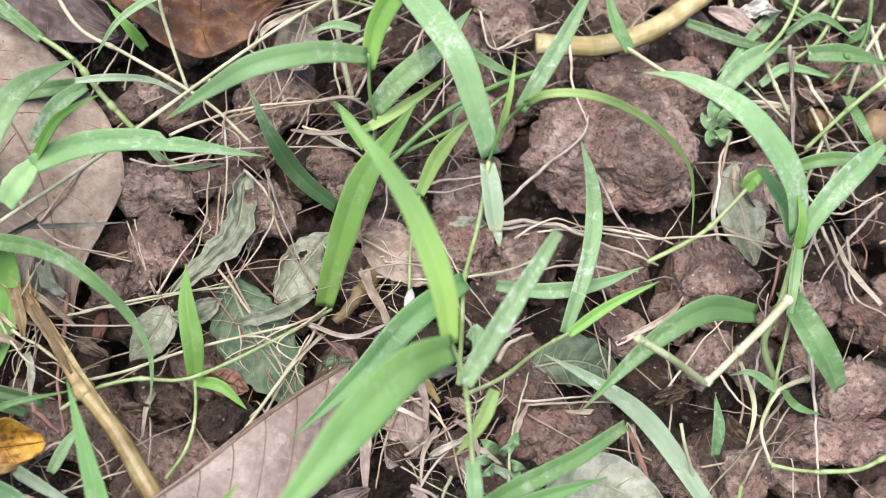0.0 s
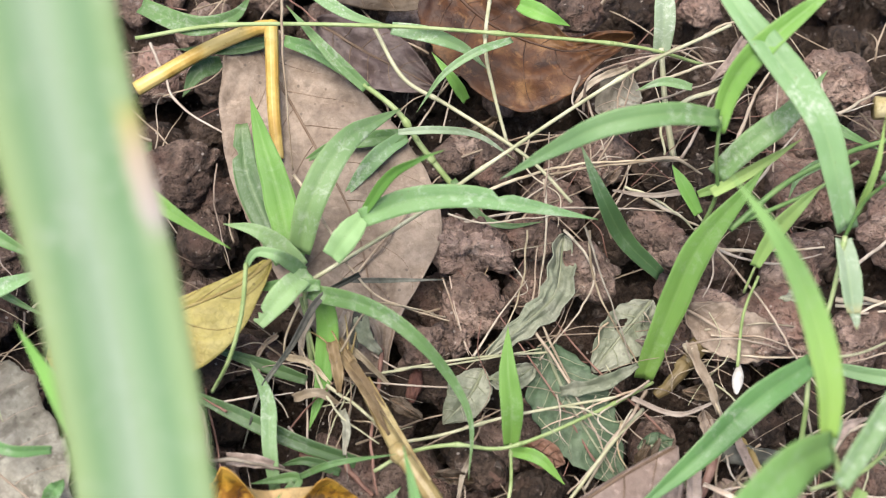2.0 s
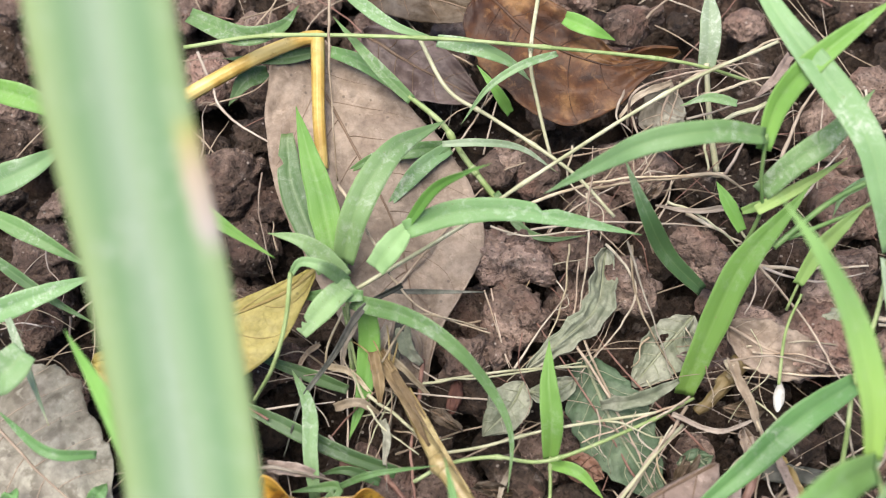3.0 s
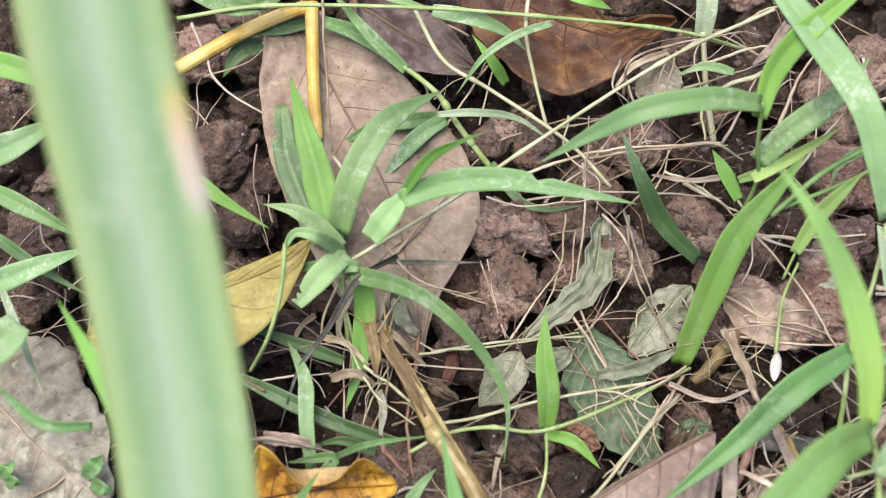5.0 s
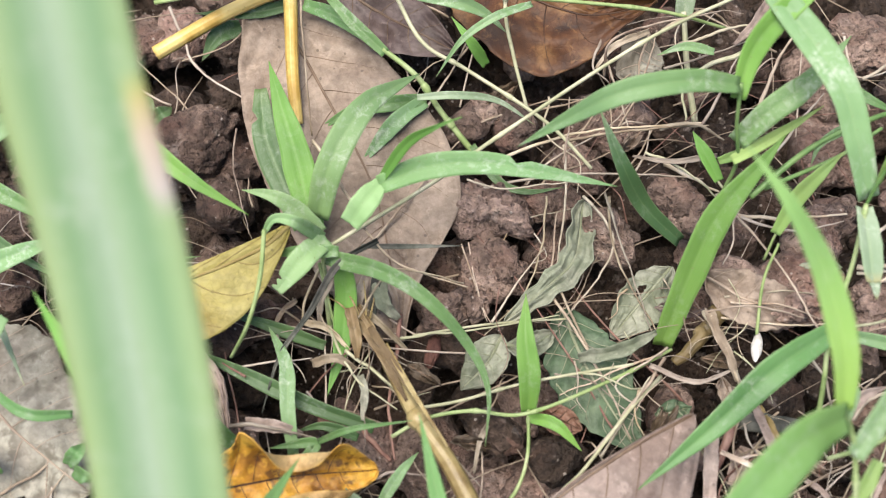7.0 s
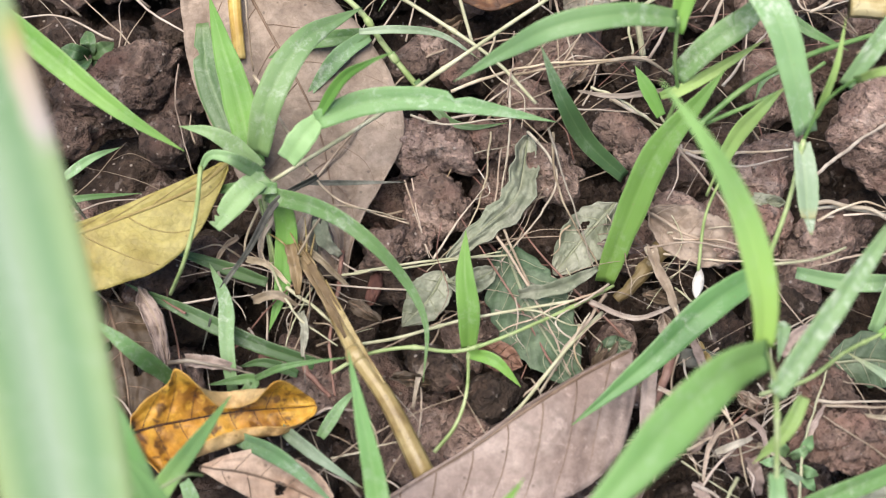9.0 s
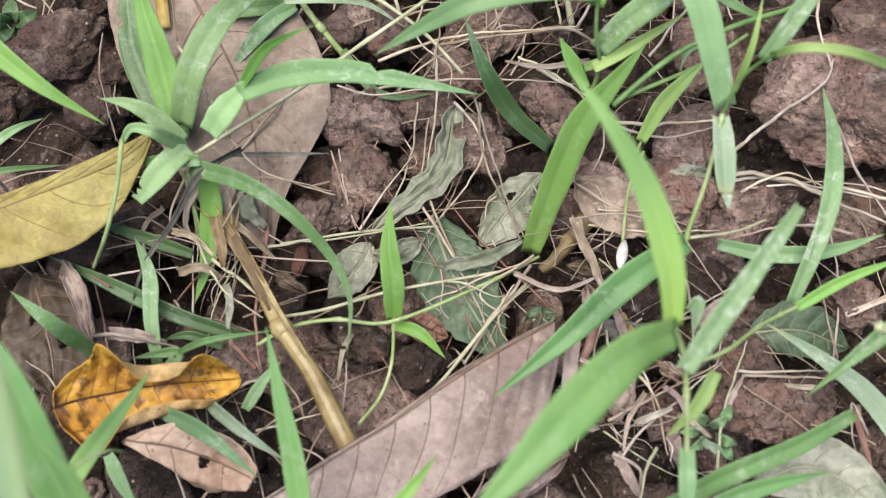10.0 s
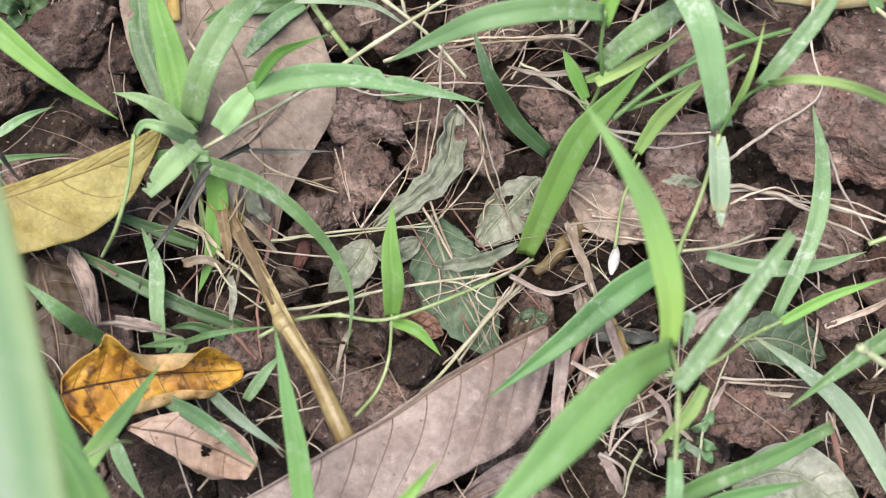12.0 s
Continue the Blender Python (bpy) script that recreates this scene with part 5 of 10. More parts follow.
yellow_stalk = thing("yellow_stalk", (-0.1230, 0.0272, 0.0231), "thick yellow stalk bent sharply at a joint", "stalk", "stalks")
stem(yellow_stalk, [(-0.1439, 0.0075, 0.0252), (-0.1210, 0.0202, 0.0320), (-0.1044, 0.0262, 0.0369), (-0.0991, 0.0269, 0.0380)], 0.00272, "yellow", taper=0.9, name='lower_stalk')
stem(yellow_stalk, [(-0.0981, 0.0282, 0.0392), (-0.0969, 0.0151, 0.0333), (-0.0954, -0.0002, 0.0281), (-0.0931, -0.0157, 0.0200)], 0.00249, "yellow", taper=0.85, name='upper_stalk')
straw([(0.1129, 0.0123, 0.0249), (0.1373, 0.0116, 0.0248), (0.1573, 0.0169, 0.0276), (0.1787, 0.0304, 0.0316), (0.2016, 0.0506, 0.0366)], 0.00408, "cream", label='thick cream-yellow stalk with a cut end', category='stalk', name='cream_stalk', taper=1.0, wobble=0.05, group='stalks', seed=109)
straw([(0.0499, -0.0746, 0.0072), (0.0422, -0.0836, 0.0087), (0.0336, -0.0920, 0.0043)], 0.00350, "olive", label='short olive-brown twig on the soil', category='twig', name='twig', wobble=0.4, group='twigs', seed=110)
straw([(-0.0543, -0.0789, 0.0069), (-0.0553, -0.0945, 0.0062), (-0.0564, -0.1111, 0.0040), (-0.0537, -0.1271, 0.0020)], 0.00088, "redwood", label='thin reddish-brown twig on the soil', category='twig', name='twig', wobble=0.6, group='twigs', seed=111)
straw([(0.0512, -0.1108, 0.0100), (0.0465, -0.1239, 0.0100), (0.0425, -0.1363, 0.0060)], 0.00191, "redwood", label='reddish-brown twig beside a dead leaf', category='twig', name='twig', wobble=0.5, group='twigs', seed=112)
straw([(-0.1014, -0.1056, 0.0120), (-0.1095, -0.1003, 0.0101)], 0.00044, "redwood", label='thin reddish-brown twig on the soil', category='twig', name='twig', group='twigs', seed=113)
straw([(-0.0785, -0.1164, 0.0030), (-0.0659, -0.1171, 0.0040), (-0.0545, -0.1275, 0.0030)], 0.00160, "redwood", label='thin reddish-brown twig on the soil', category='twig', name='twig', group='twigs', seed=114)
pebble("red_bark_chip", (-0.0434, -0.0909, 0.0044), (0.00581, 0.00230, 0.00210), "brick", "small brick-red chip of bark in the soil", "chip", 115, (0, 0, 80), rough=0.7)
pebble("nut", (0.2414, -0.0231, 0.0221), (0.00727, 0.00685, 0.00642), "nut", "round yellow-brown nut on the soil", "nut", 116, (0, 20, 40), group='nuts')
pebble("nut", (0.2201, -0.0182, 0.0187), (0.00559, 0.0043, 0.00473), "nut", "round yellow-brown nut on the soil", "nut", 117, (0, 10, 100), group='nuts')
pebble("seed_husk", (0.0594, -0.0879, 0.0125), (0.00535, 0.00178, 0.00161), "white", "white pointed seed husk hanging on a stem", "seed", 118, (0, 0, 80))
fallen_leaf([(0.1903, 0.0211, 0.0322), (0.1980, 0.0217, 0.0363), (0.2083, 0.0228, 0.0324)], 0.0030, 0.0032, "white", "crumpled white scrap on the soil", name='white_scrap', front=0.7, back=0.7, ragged=0.2, wave=0.006, veins=0, midrib=0, group='', seed=119)

# ---- dry blades in the litter
dry_blade([(0.0441, -0.1145, 0.0100), (0.0423, -0.1278, 0.0140), (0.0415, -0.1396, 0.0130), (0.0412, -0.1517, 0.0080)], 0.0045, "tan", 601, "torn strip of light brown dead leaf beside a twig")
dry_blade([(0.0570, -0.1069, 0.0120), (0.0589, -0.1160, 0.0160), (0.0619, -0.1246, 0.0140), (0.0618, -0.1335, 0.0090)], 0.0028, "tan", 602, "dry tan grass blade crumpled in the litter")
dry_blade([(0.0792, -0.1175, 0.0300), (0.0839, -0.1121, 0.0340), (0.0930, -0.1069, 0.0300)], 0.0034, "tan", 603, "pale peach dry blade bent over the soil", blunt=0.1)
dry_blade([(0.0625, -0.1428, 0.0120), (0.0680, -0.1409, 0.0150), (0.0739, -0.1378, 0.0120)], 0.0023, "straw", 604, "dry tan grass blade crumpled in the litter")
dry_blade([(0.0567, -0.1520, 0.0100), (0.0599, -0.1602, 0.0140), (0.0632, -0.1645, 0.0100)], 0.0034, "tan", 605, "dry tan grass blade crumpled in the litter")
dry_blade([(0.0736, -0.1434, 0.0100), (0.0738, -0.1502, 0.0140), (0.0758, -0.1541, 0.0080)], 0.0038, "tan", 606, "dry tan grass blade crumpled in the litter")
dry_blade([(0.0901, -0.1379, 0.0100), (0.0924, -0.1328, 0.0140), (0.0964, -0.1263, 0.0120)], 0.0020, "tan", 607, "dry tan grass blade crumpled in the litter")
dry_blade([(0.0913, -0.1515, 0.0080), (0.0925, -0.1541, 0.0120), (0.0961, -0.1553, 0.0080)], 0.0049, "umber", 608, "torn brown scrap of dead blade in the litter")
dry_blade([(0.0818, -0.1465, 0.0100), (0.0855, -0.1498, 0.0130), (0.0908, -0.1517, 0.0090)], 0.0026, "pale", 609, "faded dry blade in the litter")
dry_blade([(0.0758, -0.1389, 0.0100), (0.0798, -0.1426, 0.0130), (0.0856, -0.1461, 0.0100)], 0.0019, "straw", 610, "dry tan grass blade crumpled in the litter")
dry_blade([(0.0588, -0.1077, 0.0100), (0.0618, -0.1171, 0.0140), (0.0671, -0.1241, 0.0100)], 0.0034, "ochre", 611, "dry ochre grass blade in the litter")
dry_blade([(0.0518, -0.1109, 0.0080), (0.0624, -0.1131, 0.0110), (0.0749, -0.1117, 0.0080)], 0.0060, "wither", 612, "dull grey-green withered blade lying flat", fold=0.15)
dry_blade([(0.0452, -0.1245, 0.0160), (0.0536, -0.1301, 0.0200), (0.0615, -0.1320, 0.0140)], 0.0015, "root", 613, "dry tan grass blade crumpled in the litter")
dry_blade([(0.0660, -0.1326, 0.0100), (0.0600, -0.1424, 0.0150), (0.0588, -0.1513, 0.0100)], 0.0017, "straw", 614, "dry tan grass blade crumpled in the litter")
dry_blade([(0.0718, -0.1303, 0.0100), (0.0761, -0.1367, 0.0150), (0.0790, -0.1463, 0.0100)], 0.0017, "tan", 615, "dry tan grass blade crumpled in the litter")
dry_blade([(0.1044, -0.1270, 0.0060), (0.1161, -0.1290, 0.0100), (0.1269, -0.1262, 0.0060)], 0.0017, "strawgrey", 616, "dry tan grass blade crumpled in the litter")
dry_blade([(0.1304, -0.1343, 0.0080), (0.1312, -0.1450, 0.0120), (0.1349, -0.1549, 0.0080)], 0.0017, "redwood", 617, "thin reddish dry blade on the soil")
dry_blade([(0.0444, -0.0762, 0.0140), (0.0456, -0.0855, 0.0180), (0.0495, -0.0921, 0.0160), (0.0529, -0.0990, 0.0100)], 0.0032, "strawgrey", 618, "crumpled straw-coloured dry blade standing in the litter", fold=0.6, wave=0.3)
dry_blade([(0.0028, -0.0940, 0.0120), (0.0154, -0.0926, 0.0160), (0.0275, -0.0850, 0.0140)], 0.0043, "sage", 619, "twisted grey-green withered blade across a leaf", fold=0.5, wave=0.3)
dry_blade([(0.0250, -0.0964, 0.0140), (0.0385, -0.1022, 0.0160), (0.0519, -0.0957, 0.0120)], 0.0016, "strawgrey", 620, "dry tan grass blade crumpled in the litter")
dry_blade([(-0.0229, -0.1119, 0.0060), (-0.0272, -0.1219, 0.0100), (-0.0288, -0.1315, 0.0060)], 0.0017, "strawgrey", 621, "dry tan grass blade crumpled in the litter")
dry_blade([(0.0487, -0.0228, 0.0220), (0.0331, -0.0271, 0.0240), (0.0207, -0.0231, 0.0200)], 0.0019, "strawgrey", 622, "dry tan grass blade crumpled in the litter")
dry_blade([(0.0652, 0.0281, 0.0400), (0.0591, 0.0166, 0.0420), (0.0535, 0.0126, 0.0360)], 0.0034, "tan", 623, "dry peach-brown blade hanging on the stems")
dry_blade([(0.0255, 0.0186, 0.0340), (0.0137, 0.0119, 0.0340), (0.0077, 0.0065, 0.0280)], 0.0023, "straw", 624, "dry tan grass blade crumpled in the litter")
dry_blade([(0.1295, -0.1056, 0.0120), (0.1478, -0.0973, 0.0160), (0.1580, -0.0868, 0.0120)], 0.0019, "straw", 625, "dry tan grass blade crumpled in the litter")
dry_blade([(0.1749, -0.0769, 0.0140), (0.1636, -0.0889, 0.0160), (0.1581, -0.1012, 0.0100)], 0.0017, "strawgrey", 626, "dry tan grass blade crumpled in the litter")
dry_blade([(0.2263, -0.0957, 0.0180), (0.2153, -0.0818, 0.0220), (0.2149, -0.0634, 0.0180)], 0.0019, "straw", 628, "long dry straw-coloured blade across the clods")
dry_blade([(0.1726, -0.1132, 0.0120), (0.1725, -0.1314, 0.0160), (0.1688, -0.1450, 0.0100)], 0.0017, "stempale", 630, "pale dry stem across the clods")
dry_blade([(0.1761, -0.0451, 0.0160), (0.1713, -0.0582, 0.0180), (0.1739, -0.0689, 0.0120)], 0.0017, "straw", 631, "dry tan grass blade crumpled in the litter")
dry_blade([(0.2229, -0.0393, 0.0180), (0.2063, -0.0656, 0.0220), (0.2110, -0.0775, 0.0140)], 0.0017, "straw", 632, "dry tan grass blade crumpled in the litter")
dry_blade([(-0.1000, -0.1198, 0.0100), (-0.0887, -0.1217, 0.0130), (-0.0823, -0.1224, 0.0090)], 0.0042, "tan", 633, "narrow brown dead leaf strip on the soil")
dry_blade([(-0.0815, -0.0983, 0.0080), (-0.0738, -0.0977, 0.0120), (-0.0670, -0.0996, 0.0080)], 0.0030, "strawgrey", 634, "frayed grey papery sheath at the foot of the grass")
dry_blade([(-0.0659, -0.1015, 0.0080), (-0.0639, -0.1080, 0.0100), (-0.0643, -0.1159, 0.0060)], 0.0026, "sagepale", 635, "frayed grey papery sheath at the foot of the grass")
dry_blade([(-0.0615, -0.0724, 0.0180), (-0.0598, -0.0794, 0.0160), (-0.0547, -0.0823, 0.0100)], 0.0049, "sage", 636, "pale green withered leaf piece at the foot of the grass")
dry_blade([(-0.0702, -0.0818, 0.0160), (-0.0677, -0.0906, 0.0140), (-0.0670, -0.0966, 0.0100)], 0.0038, "husk_brown", 637, "dry brown sheath at the foot of the grass", fold=0.7)

fallen_leaf([(-0.0086, -0.1085, 0.0040), (-0.0025, -0.1127, 0.0060), (0.0049, -0.1149, 0.0030)], 0.0045, 0.0050, "redbrown", "small reddish-brown dead leaf half under a green leaf", front=0.5, back=0.4, veins=4, wave=0.003, vein_material='veinbrown', seed=640)
fallen_leaf([(0.0280, -0.1090, 0.0040), (0.0330, -0.1087, 0.0060), (0.0390, -0.1056, 0.0030)], 0.0040, 0.0036, "fern", "small dark green leaf under the litter", front=0.5, back=0.4, veins=4, vein_material='veinlight', seed=641)
fallen_leaf([(0.0422, -0.1524, 0.0100), (0.0276, -0.1619, 0.0080), (0.0106, -0.1712, 0.0040)], 0.0050, 0.0060, "mauve", "dark curled dead leaf under the broad leaf", front=0.4, back=0.5, veins=4, wave=0.004, vein_material='veindark', seed=642)
fallen_leaf([(0.1897, -0.0035, 0.0180), (0.1898, -0.0121, 0.0220), (0.1937, -0.0150, 0.0180)], 0.0030, 0.0027, "umber", "small curled scrap of brown dead leaf between the stems", front=0.5, back=0.5, ragged=0.14, wave=0.004, curl=0.3, veins=3, vein_material='veindark', midrib=0.0004, seed=670)
fallen_leaf([(0.2035, -0.0137, 0.0180), (0.1970, -0.0205, 0.0220), (0.1946, -0.0219, 0.0180)], 0.0026, 0.0023, "tan", "small curled scrap of brown dead leaf between the stems", front=0.5, back=0.5, ragged=0.14, wave=0.004, curl=0.3, veins=3, vein_material='veindark', midrib=0.0004, seed=671)
fallen_leaf([(0.2143, -0.0073, 0.0220), (0.2170, -0.0122, 0.0260), (0.2242, -0.0114, 0.0220)], 0.0030, 0.0027, "tan", "small curled scrap of brown dead leaf between the stems", front=0.5, back=0.5, ragged=0.14, wave=0.004, curl=0.3, veins=3, vein_material='veindark', midrib=0.0004, seed=672)
fallen_leaf([(0.2237, -0.0066, 0.0240), (0.2261, -0.0068, 0.0280), (0.2332, -0.0012, 0.0240)], 0.0030, 0.0027, "redbrown", "small curled scrap of brown dead leaf between the stems", front=0.5, back=0.5, ragged=0.14, wave=0.004, curl=0.3, veins=3, vein_material='veindark', midrib=0.0004, seed=673)
fallen_leaf([(0.1917, -0.0329, 0.0120), (0.1892, -0.0452, 0.0160), (0.1904, -0.0526, 0.0120)], 0.0048, 0.0043, "mauve", "small curled scrap of brown dead leaf between the stems", front=0.5, back=0.5, ragged=0.14, wave=0.004, curl=0.3, veins=3, vein_material='veindark', midrib=0.0004, seed=674)
fallen_leaf([(0.1988, -0.0394, 0.0120), (0.1973, -0.0501, 0.0160), (0.1997, -0.0560, 0.0120)], 0.0034, 0.0031, "tan", "small curled scrap of brown dead leaf between the stems", front=0.5, back=0.5, ragged=0.14, wave=0.004, curl=0.3, veins=3, vein_material='veindark', midrib=0.0004, seed=675)
fallen_leaf([(0.2139, -0.0112, 0.0160), (0.2133, -0.0191, 0.0200), (0.2170, -0.0216, 0.0160)], 0.0026, 0.0023, "umber", "small curled scrap of brown dead leaf between the stems", front=0.5, back=0.5, ragged=0.14, wave=0.004, curl=0.3, veins=3, vein_material='veindark', midrib=0.0004, seed=676)
fallen_leaf([(0.2363, -0.0318, 0.0140), (0.2296, -0.0393, 0.0180), (0.2275, -0.0418, 0.0140)], 0.0030, 0.0027, "umber", "small curled scrap of brown dead leaf between the stems", front=0.5, back=0.5, ragged=0.14, wave=0.004, curl=0.3, veins=3, vein_material='veindark', midrib=0.0004, seed=677)
fallen_leaf([(0.1980, -0.0601, 0.0100), (0.1997, -0.0657, 0.0140), (0.2053, -0.0669, 0.0100)], 0.0036, 0.0032, "tan", "small curled scrap of brown dead leaf between the stems", front=0.5, back=0.5, ragged=0.14, wave=0.004, curl=0.3, veins=3, vein_material='veindark', midrib=0.0004, seed=678)

pale_weed = thing("weed", (0.1815, -0.0184, 0.0150), "pale dusty-green weed leaves between the clods", "weed", "weeds")
blade(pale_weed, [(0.1788, -0.0217, 0.0200), (0.1763, -0.0182, 0.0260), (0.1801, -0.0104, 0.0240)], 0.0052, "dusty", peak=0.5, base=0.2, seed=650)
blade(pale_weed, [(0.1793, -0.0217, 0.0200), (0.1808, -0.0207, 0.0260), (0.1865, -0.0154, 0.0220)], 0.0052, "dusty", peak=0.5, base=0.2, seed=651)
blade(pale_weed, [(0.1783, -0.0225, 0.0200), (0.1731, -0.0232, 0.0260), (0.1744, -0.0162, 0.0220)], 0.0052, "dusty", peak=0.5, base=0.2, seed=652)
blade(pale_weed, [(0.1790, -0.0230, 0.0200), (0.1798, -0.0281, 0.0240), (0.1827, -0.0292, 0.0200)], 0.0052, "dusty", peak=0.5, base=0.2, seed=653)
blade(pale_weed, [(0.1776, -0.0235, 0.0200), (0.1739, -0.0294, 0.0240), (0.1773, -0.0287, 0.0180)], 0.0052, "dusty", peak=0.5, base=0.2, seed=654)

# ---- the tall grass plant with soft broad blades

tall_grass = thing("grass_plant", (0.0791, -0.1573, 0.0000), "tall green grass plant with broad arching blades", "grass", "grass plants")
stem(tall_grass, [(0.0708, -0.1794, 0.0400), (0.0659, -0.1665, 0.0680), (0.0622, -0.1488, 0.0880), (0.0579, -0.1412, 0.0970)], 0.00080, "stem", nodes=(0.36, 0.72))
blade(tall_grass, [(0.0578, -0.1416, 0.0970), (0.0546, -0.1328, 0.1120), (0.0468, -0.1202, 0.1280), (0.0363, -0.1108, 0.1420), (0.0258, -0.1013, 0.1501)], 0.0069, "sunny", base=0.25, peak=0.35, fold=0.30, wave=0.02, seed=120)
blade(tall_grass, [(0.0583, -0.1434, 0.0980), (0.0446, -0.1545, 0.1120), (0.0301, -0.1703, 0.1180), (0.0204, -0.1817, 0.1180), (0.0060, -0.1965, 0.1120)], 0.0112, "soft", base=0.3, peak=0.5, wave=0.02, fold=0.10, twist=0, seed=121)
blade(tall_grass, [(0.0617, -0.1500, 0.0890), (0.0700, -0.1384, 0.0920), (0.0796, -0.1248, 0.0950), (0.0915, -0.1078, 0.0960)], 0.0059, "dusty", base=0.6, peak=0.3, blunt=0.55, seed=122)
blade(tall_grass, [(0.0739, -0.1442, 0.0700), (0.0697, -0.1523, 0.0650), (0.0632, -0.1583, 0.0550)], 0.0042, "lime", base=0.6, seed=123)
blade(tall_grass, [(0.0655, -0.1648, 0.0700), (0.0653, -0.1736, 0.0700), (0.0665, -0.1848, 0.0600)], 0.0045, "dusty", base=0.7, peak=0.4, seed=124)
blade(tall_grass, [(0.0698, -0.1238, 0.0600), (0.0722, -0.1220, 0.0620), (0.0705, -0.1311, 0.0600)], 0.0035, "dusty", seed=125)
blade(tall_grass, [(0.0546, -0.1814, 0.0500), (0.0795, -0.1668, 0.0460), (0.1017, -0.1563, 0.0440), (0.1185, -0.1465, 0.0440)], 0.0060, "green", base=0.5, peak=0.5, blunt=0.6, seed=126)
blade(tall_grass, [(0.0658, -0.1819, 0.0500), (0.0850, -0.1713, 0.0500), (0.1091, -0.1641, 0.0480)], 0.0057, "green", base=0.6, peak=0.4, seed=127)

# ---- the grass plant with the drooping yellow tip

arching_grass = thing("grass_plant", (0.0770, -0.1073, 0.0000), "green grass plant with a drooping yellow-green blade", "grass", "grass plants")
stem(arching_grass, [(0.0724, -0.1217, 0.0200), (0.0726, -0.1085, 0.0350), (0.0733, -0.0956, 0.0442), (0.0777, -0.0810, 0.0558), (0.0808, -0.0652, 0.0658)], 0.00083, "stem", nodes=(0.0, 0.5, 0.97))
stem(arching_grass, [(0.0808, -0.0652, 0.0658), (0.0839, -0.0601, 0.0772), (0.0886, -0.0606, 0.0902), (0.0947, -0.0629, 0.1000)], 0.00056, "stemdark")
blade(arching_grass, [(0.0730, -0.0969, 0.0452), (0.0553, -0.1104, 0.0470), (0.0399, -0.1238, 0.0380), (0.0179, -0.1419, 0.0300)], 0.0088, "green", base=0.4, peak=0.35, seed=128)
blade(arching_grass, [(0.0815, -0.0632, 0.0660), (0.0752, -0.0531, 0.0808), (0.0670, -0.0382, 0.0923), (0.0429, -0.0058, 0.1023), (0.0327, 0.0227, 0.1044)], 0.0092, "dusty", base=0.45, peak=0.45, twist=0, fold=0.16, seed=129)
blade(arching_grass, [(0.0805, -0.0654, 0.0638), (0.0807, -0.0736, 0.0642), (0.0809, -0.0816, 0.0638), (0.0811, -0.0889, 0.0624)], 0.0064, "pale", base=0.5, peak=0.6, fold=0.5, blunt=0.6, seed=130)
blade(arching_grass, [(0.0812, -0.0829, 0.0632), (0.0815, -0.0879, 0.0625), (0.0820, -0.0934, 0.0613)], 0.0036, "pale", base=0.9, peak=0.3, blunt=0.15, wave=0.2, label='bleached white tip', seed=131)
blade(arching_grass, [(0.0833, -0.0607, 0.0702), (0.0855, -0.0537, 0.0848), (0.0877, -0.0409, 0.0920)], 0.0021, "lime", seed=132)
blade(arching_grass, [(0.0892, -0.0560, 0.0806), (0.0950, -0.0498, 0.0911), (0.1034, -0.0385, 0.1003), (0.1132, -0.0223, 0.1062)], 0.0054, "dusty", base=0.4, peak=0.4, seed=133)
blade(arching_grass, [(0.0886, -0.0606, 0.0902), (0.0936, -0.0647, 0.1018), (0.1086, -0.0646, 0.0999), (0.1310, -0.0587, 0.0783), (0.1511, -0.0571, 0.0525), (0.1577, -0.0617, 0.0361), (0.1601, -0.0709, 0.0194)], 0.0027, "lime", base=0.6, peak=0.3, fold=0.1, twist=0, seed=134)
blade(arching_grass, [(0.1073, -0.1091, 0.0300), (0.1164, -0.0846, 0.0426), (0.1211, -0.0594, 0.0403), (0.1238, -0.0320, 0.0270)], 0.0060, "dusty", base=0.4, peak=0.45, seed=135)
stem(arching_grass, [(0.0700, -0.1337, 0.0400), (0.0808, -0.1322, 0.0500), (0.0935, -0.1218, 0.0450), (0.1059, -0.1142, 0.0420)], 0.00069, "stem", nodes=(0.85,))
blade(arching_grass, [(0.1049, -0.1150, 0.0420), (0.1183, -0.1079, 0.0480), (0.1338, -0.1028, 0.0541)], 0.0037, "bright", base=0.5, seed=136)
blade(arching_grass, [(0.0879, -0.0874, 0.0225), (0.1026, -0.0917, 0.0263), (0.1198, -0.0910, 0.0283), (0.1377, -0.0854, 0.0306)], 0.0053, "dusty", base=0.4, peak=0.45, seed=137)
stem(arching_grass, [(0.0744, -0.0951, 0.0442), (0.0887, -0.0909, 0.0404), (0.0998, -0.0844, 0.0356)], 0.00048, "stempale")

# ---- the grass tuft behind

back_grass = thing("grass_plant", (0.0498, -0.0304, 0.0052), "green grass tuft with dusty broad blades", "grass", "grass plants")
stem(back_grass, [(0.0437, -0.0501, 0.0331), (0.0470, -0.0454, 0.0536), (0.0442, -0.0417, 0.0690), (0.0431, -0.0364, 0.0825)], 0.00071, "stemdark", nodes=(0.05, 0.95))
blade(back_grass, [(0.0431, -0.0375, 0.0764), (0.0462, -0.0280, 0.0875), (0.0548, -0.0206, 0.0984), (0.0762, -0.0049, 0.1085)], 0.0073, "bright", base=0.25, peak=0.45, fold=0.35, seed=138)
blade(back_grass, [(0.0427, -0.0370, 0.0825), (0.0266, -0.0417, 0.0900), (0.0080, -0.0462, 0.0895), (-0.0056, -0.0482, 0.0793), (-0.0202, -0.0500, 0.0651)], 0.0072, "film", base=0.35, peak=0.4, twist=5, fold=0.14, seed=139)
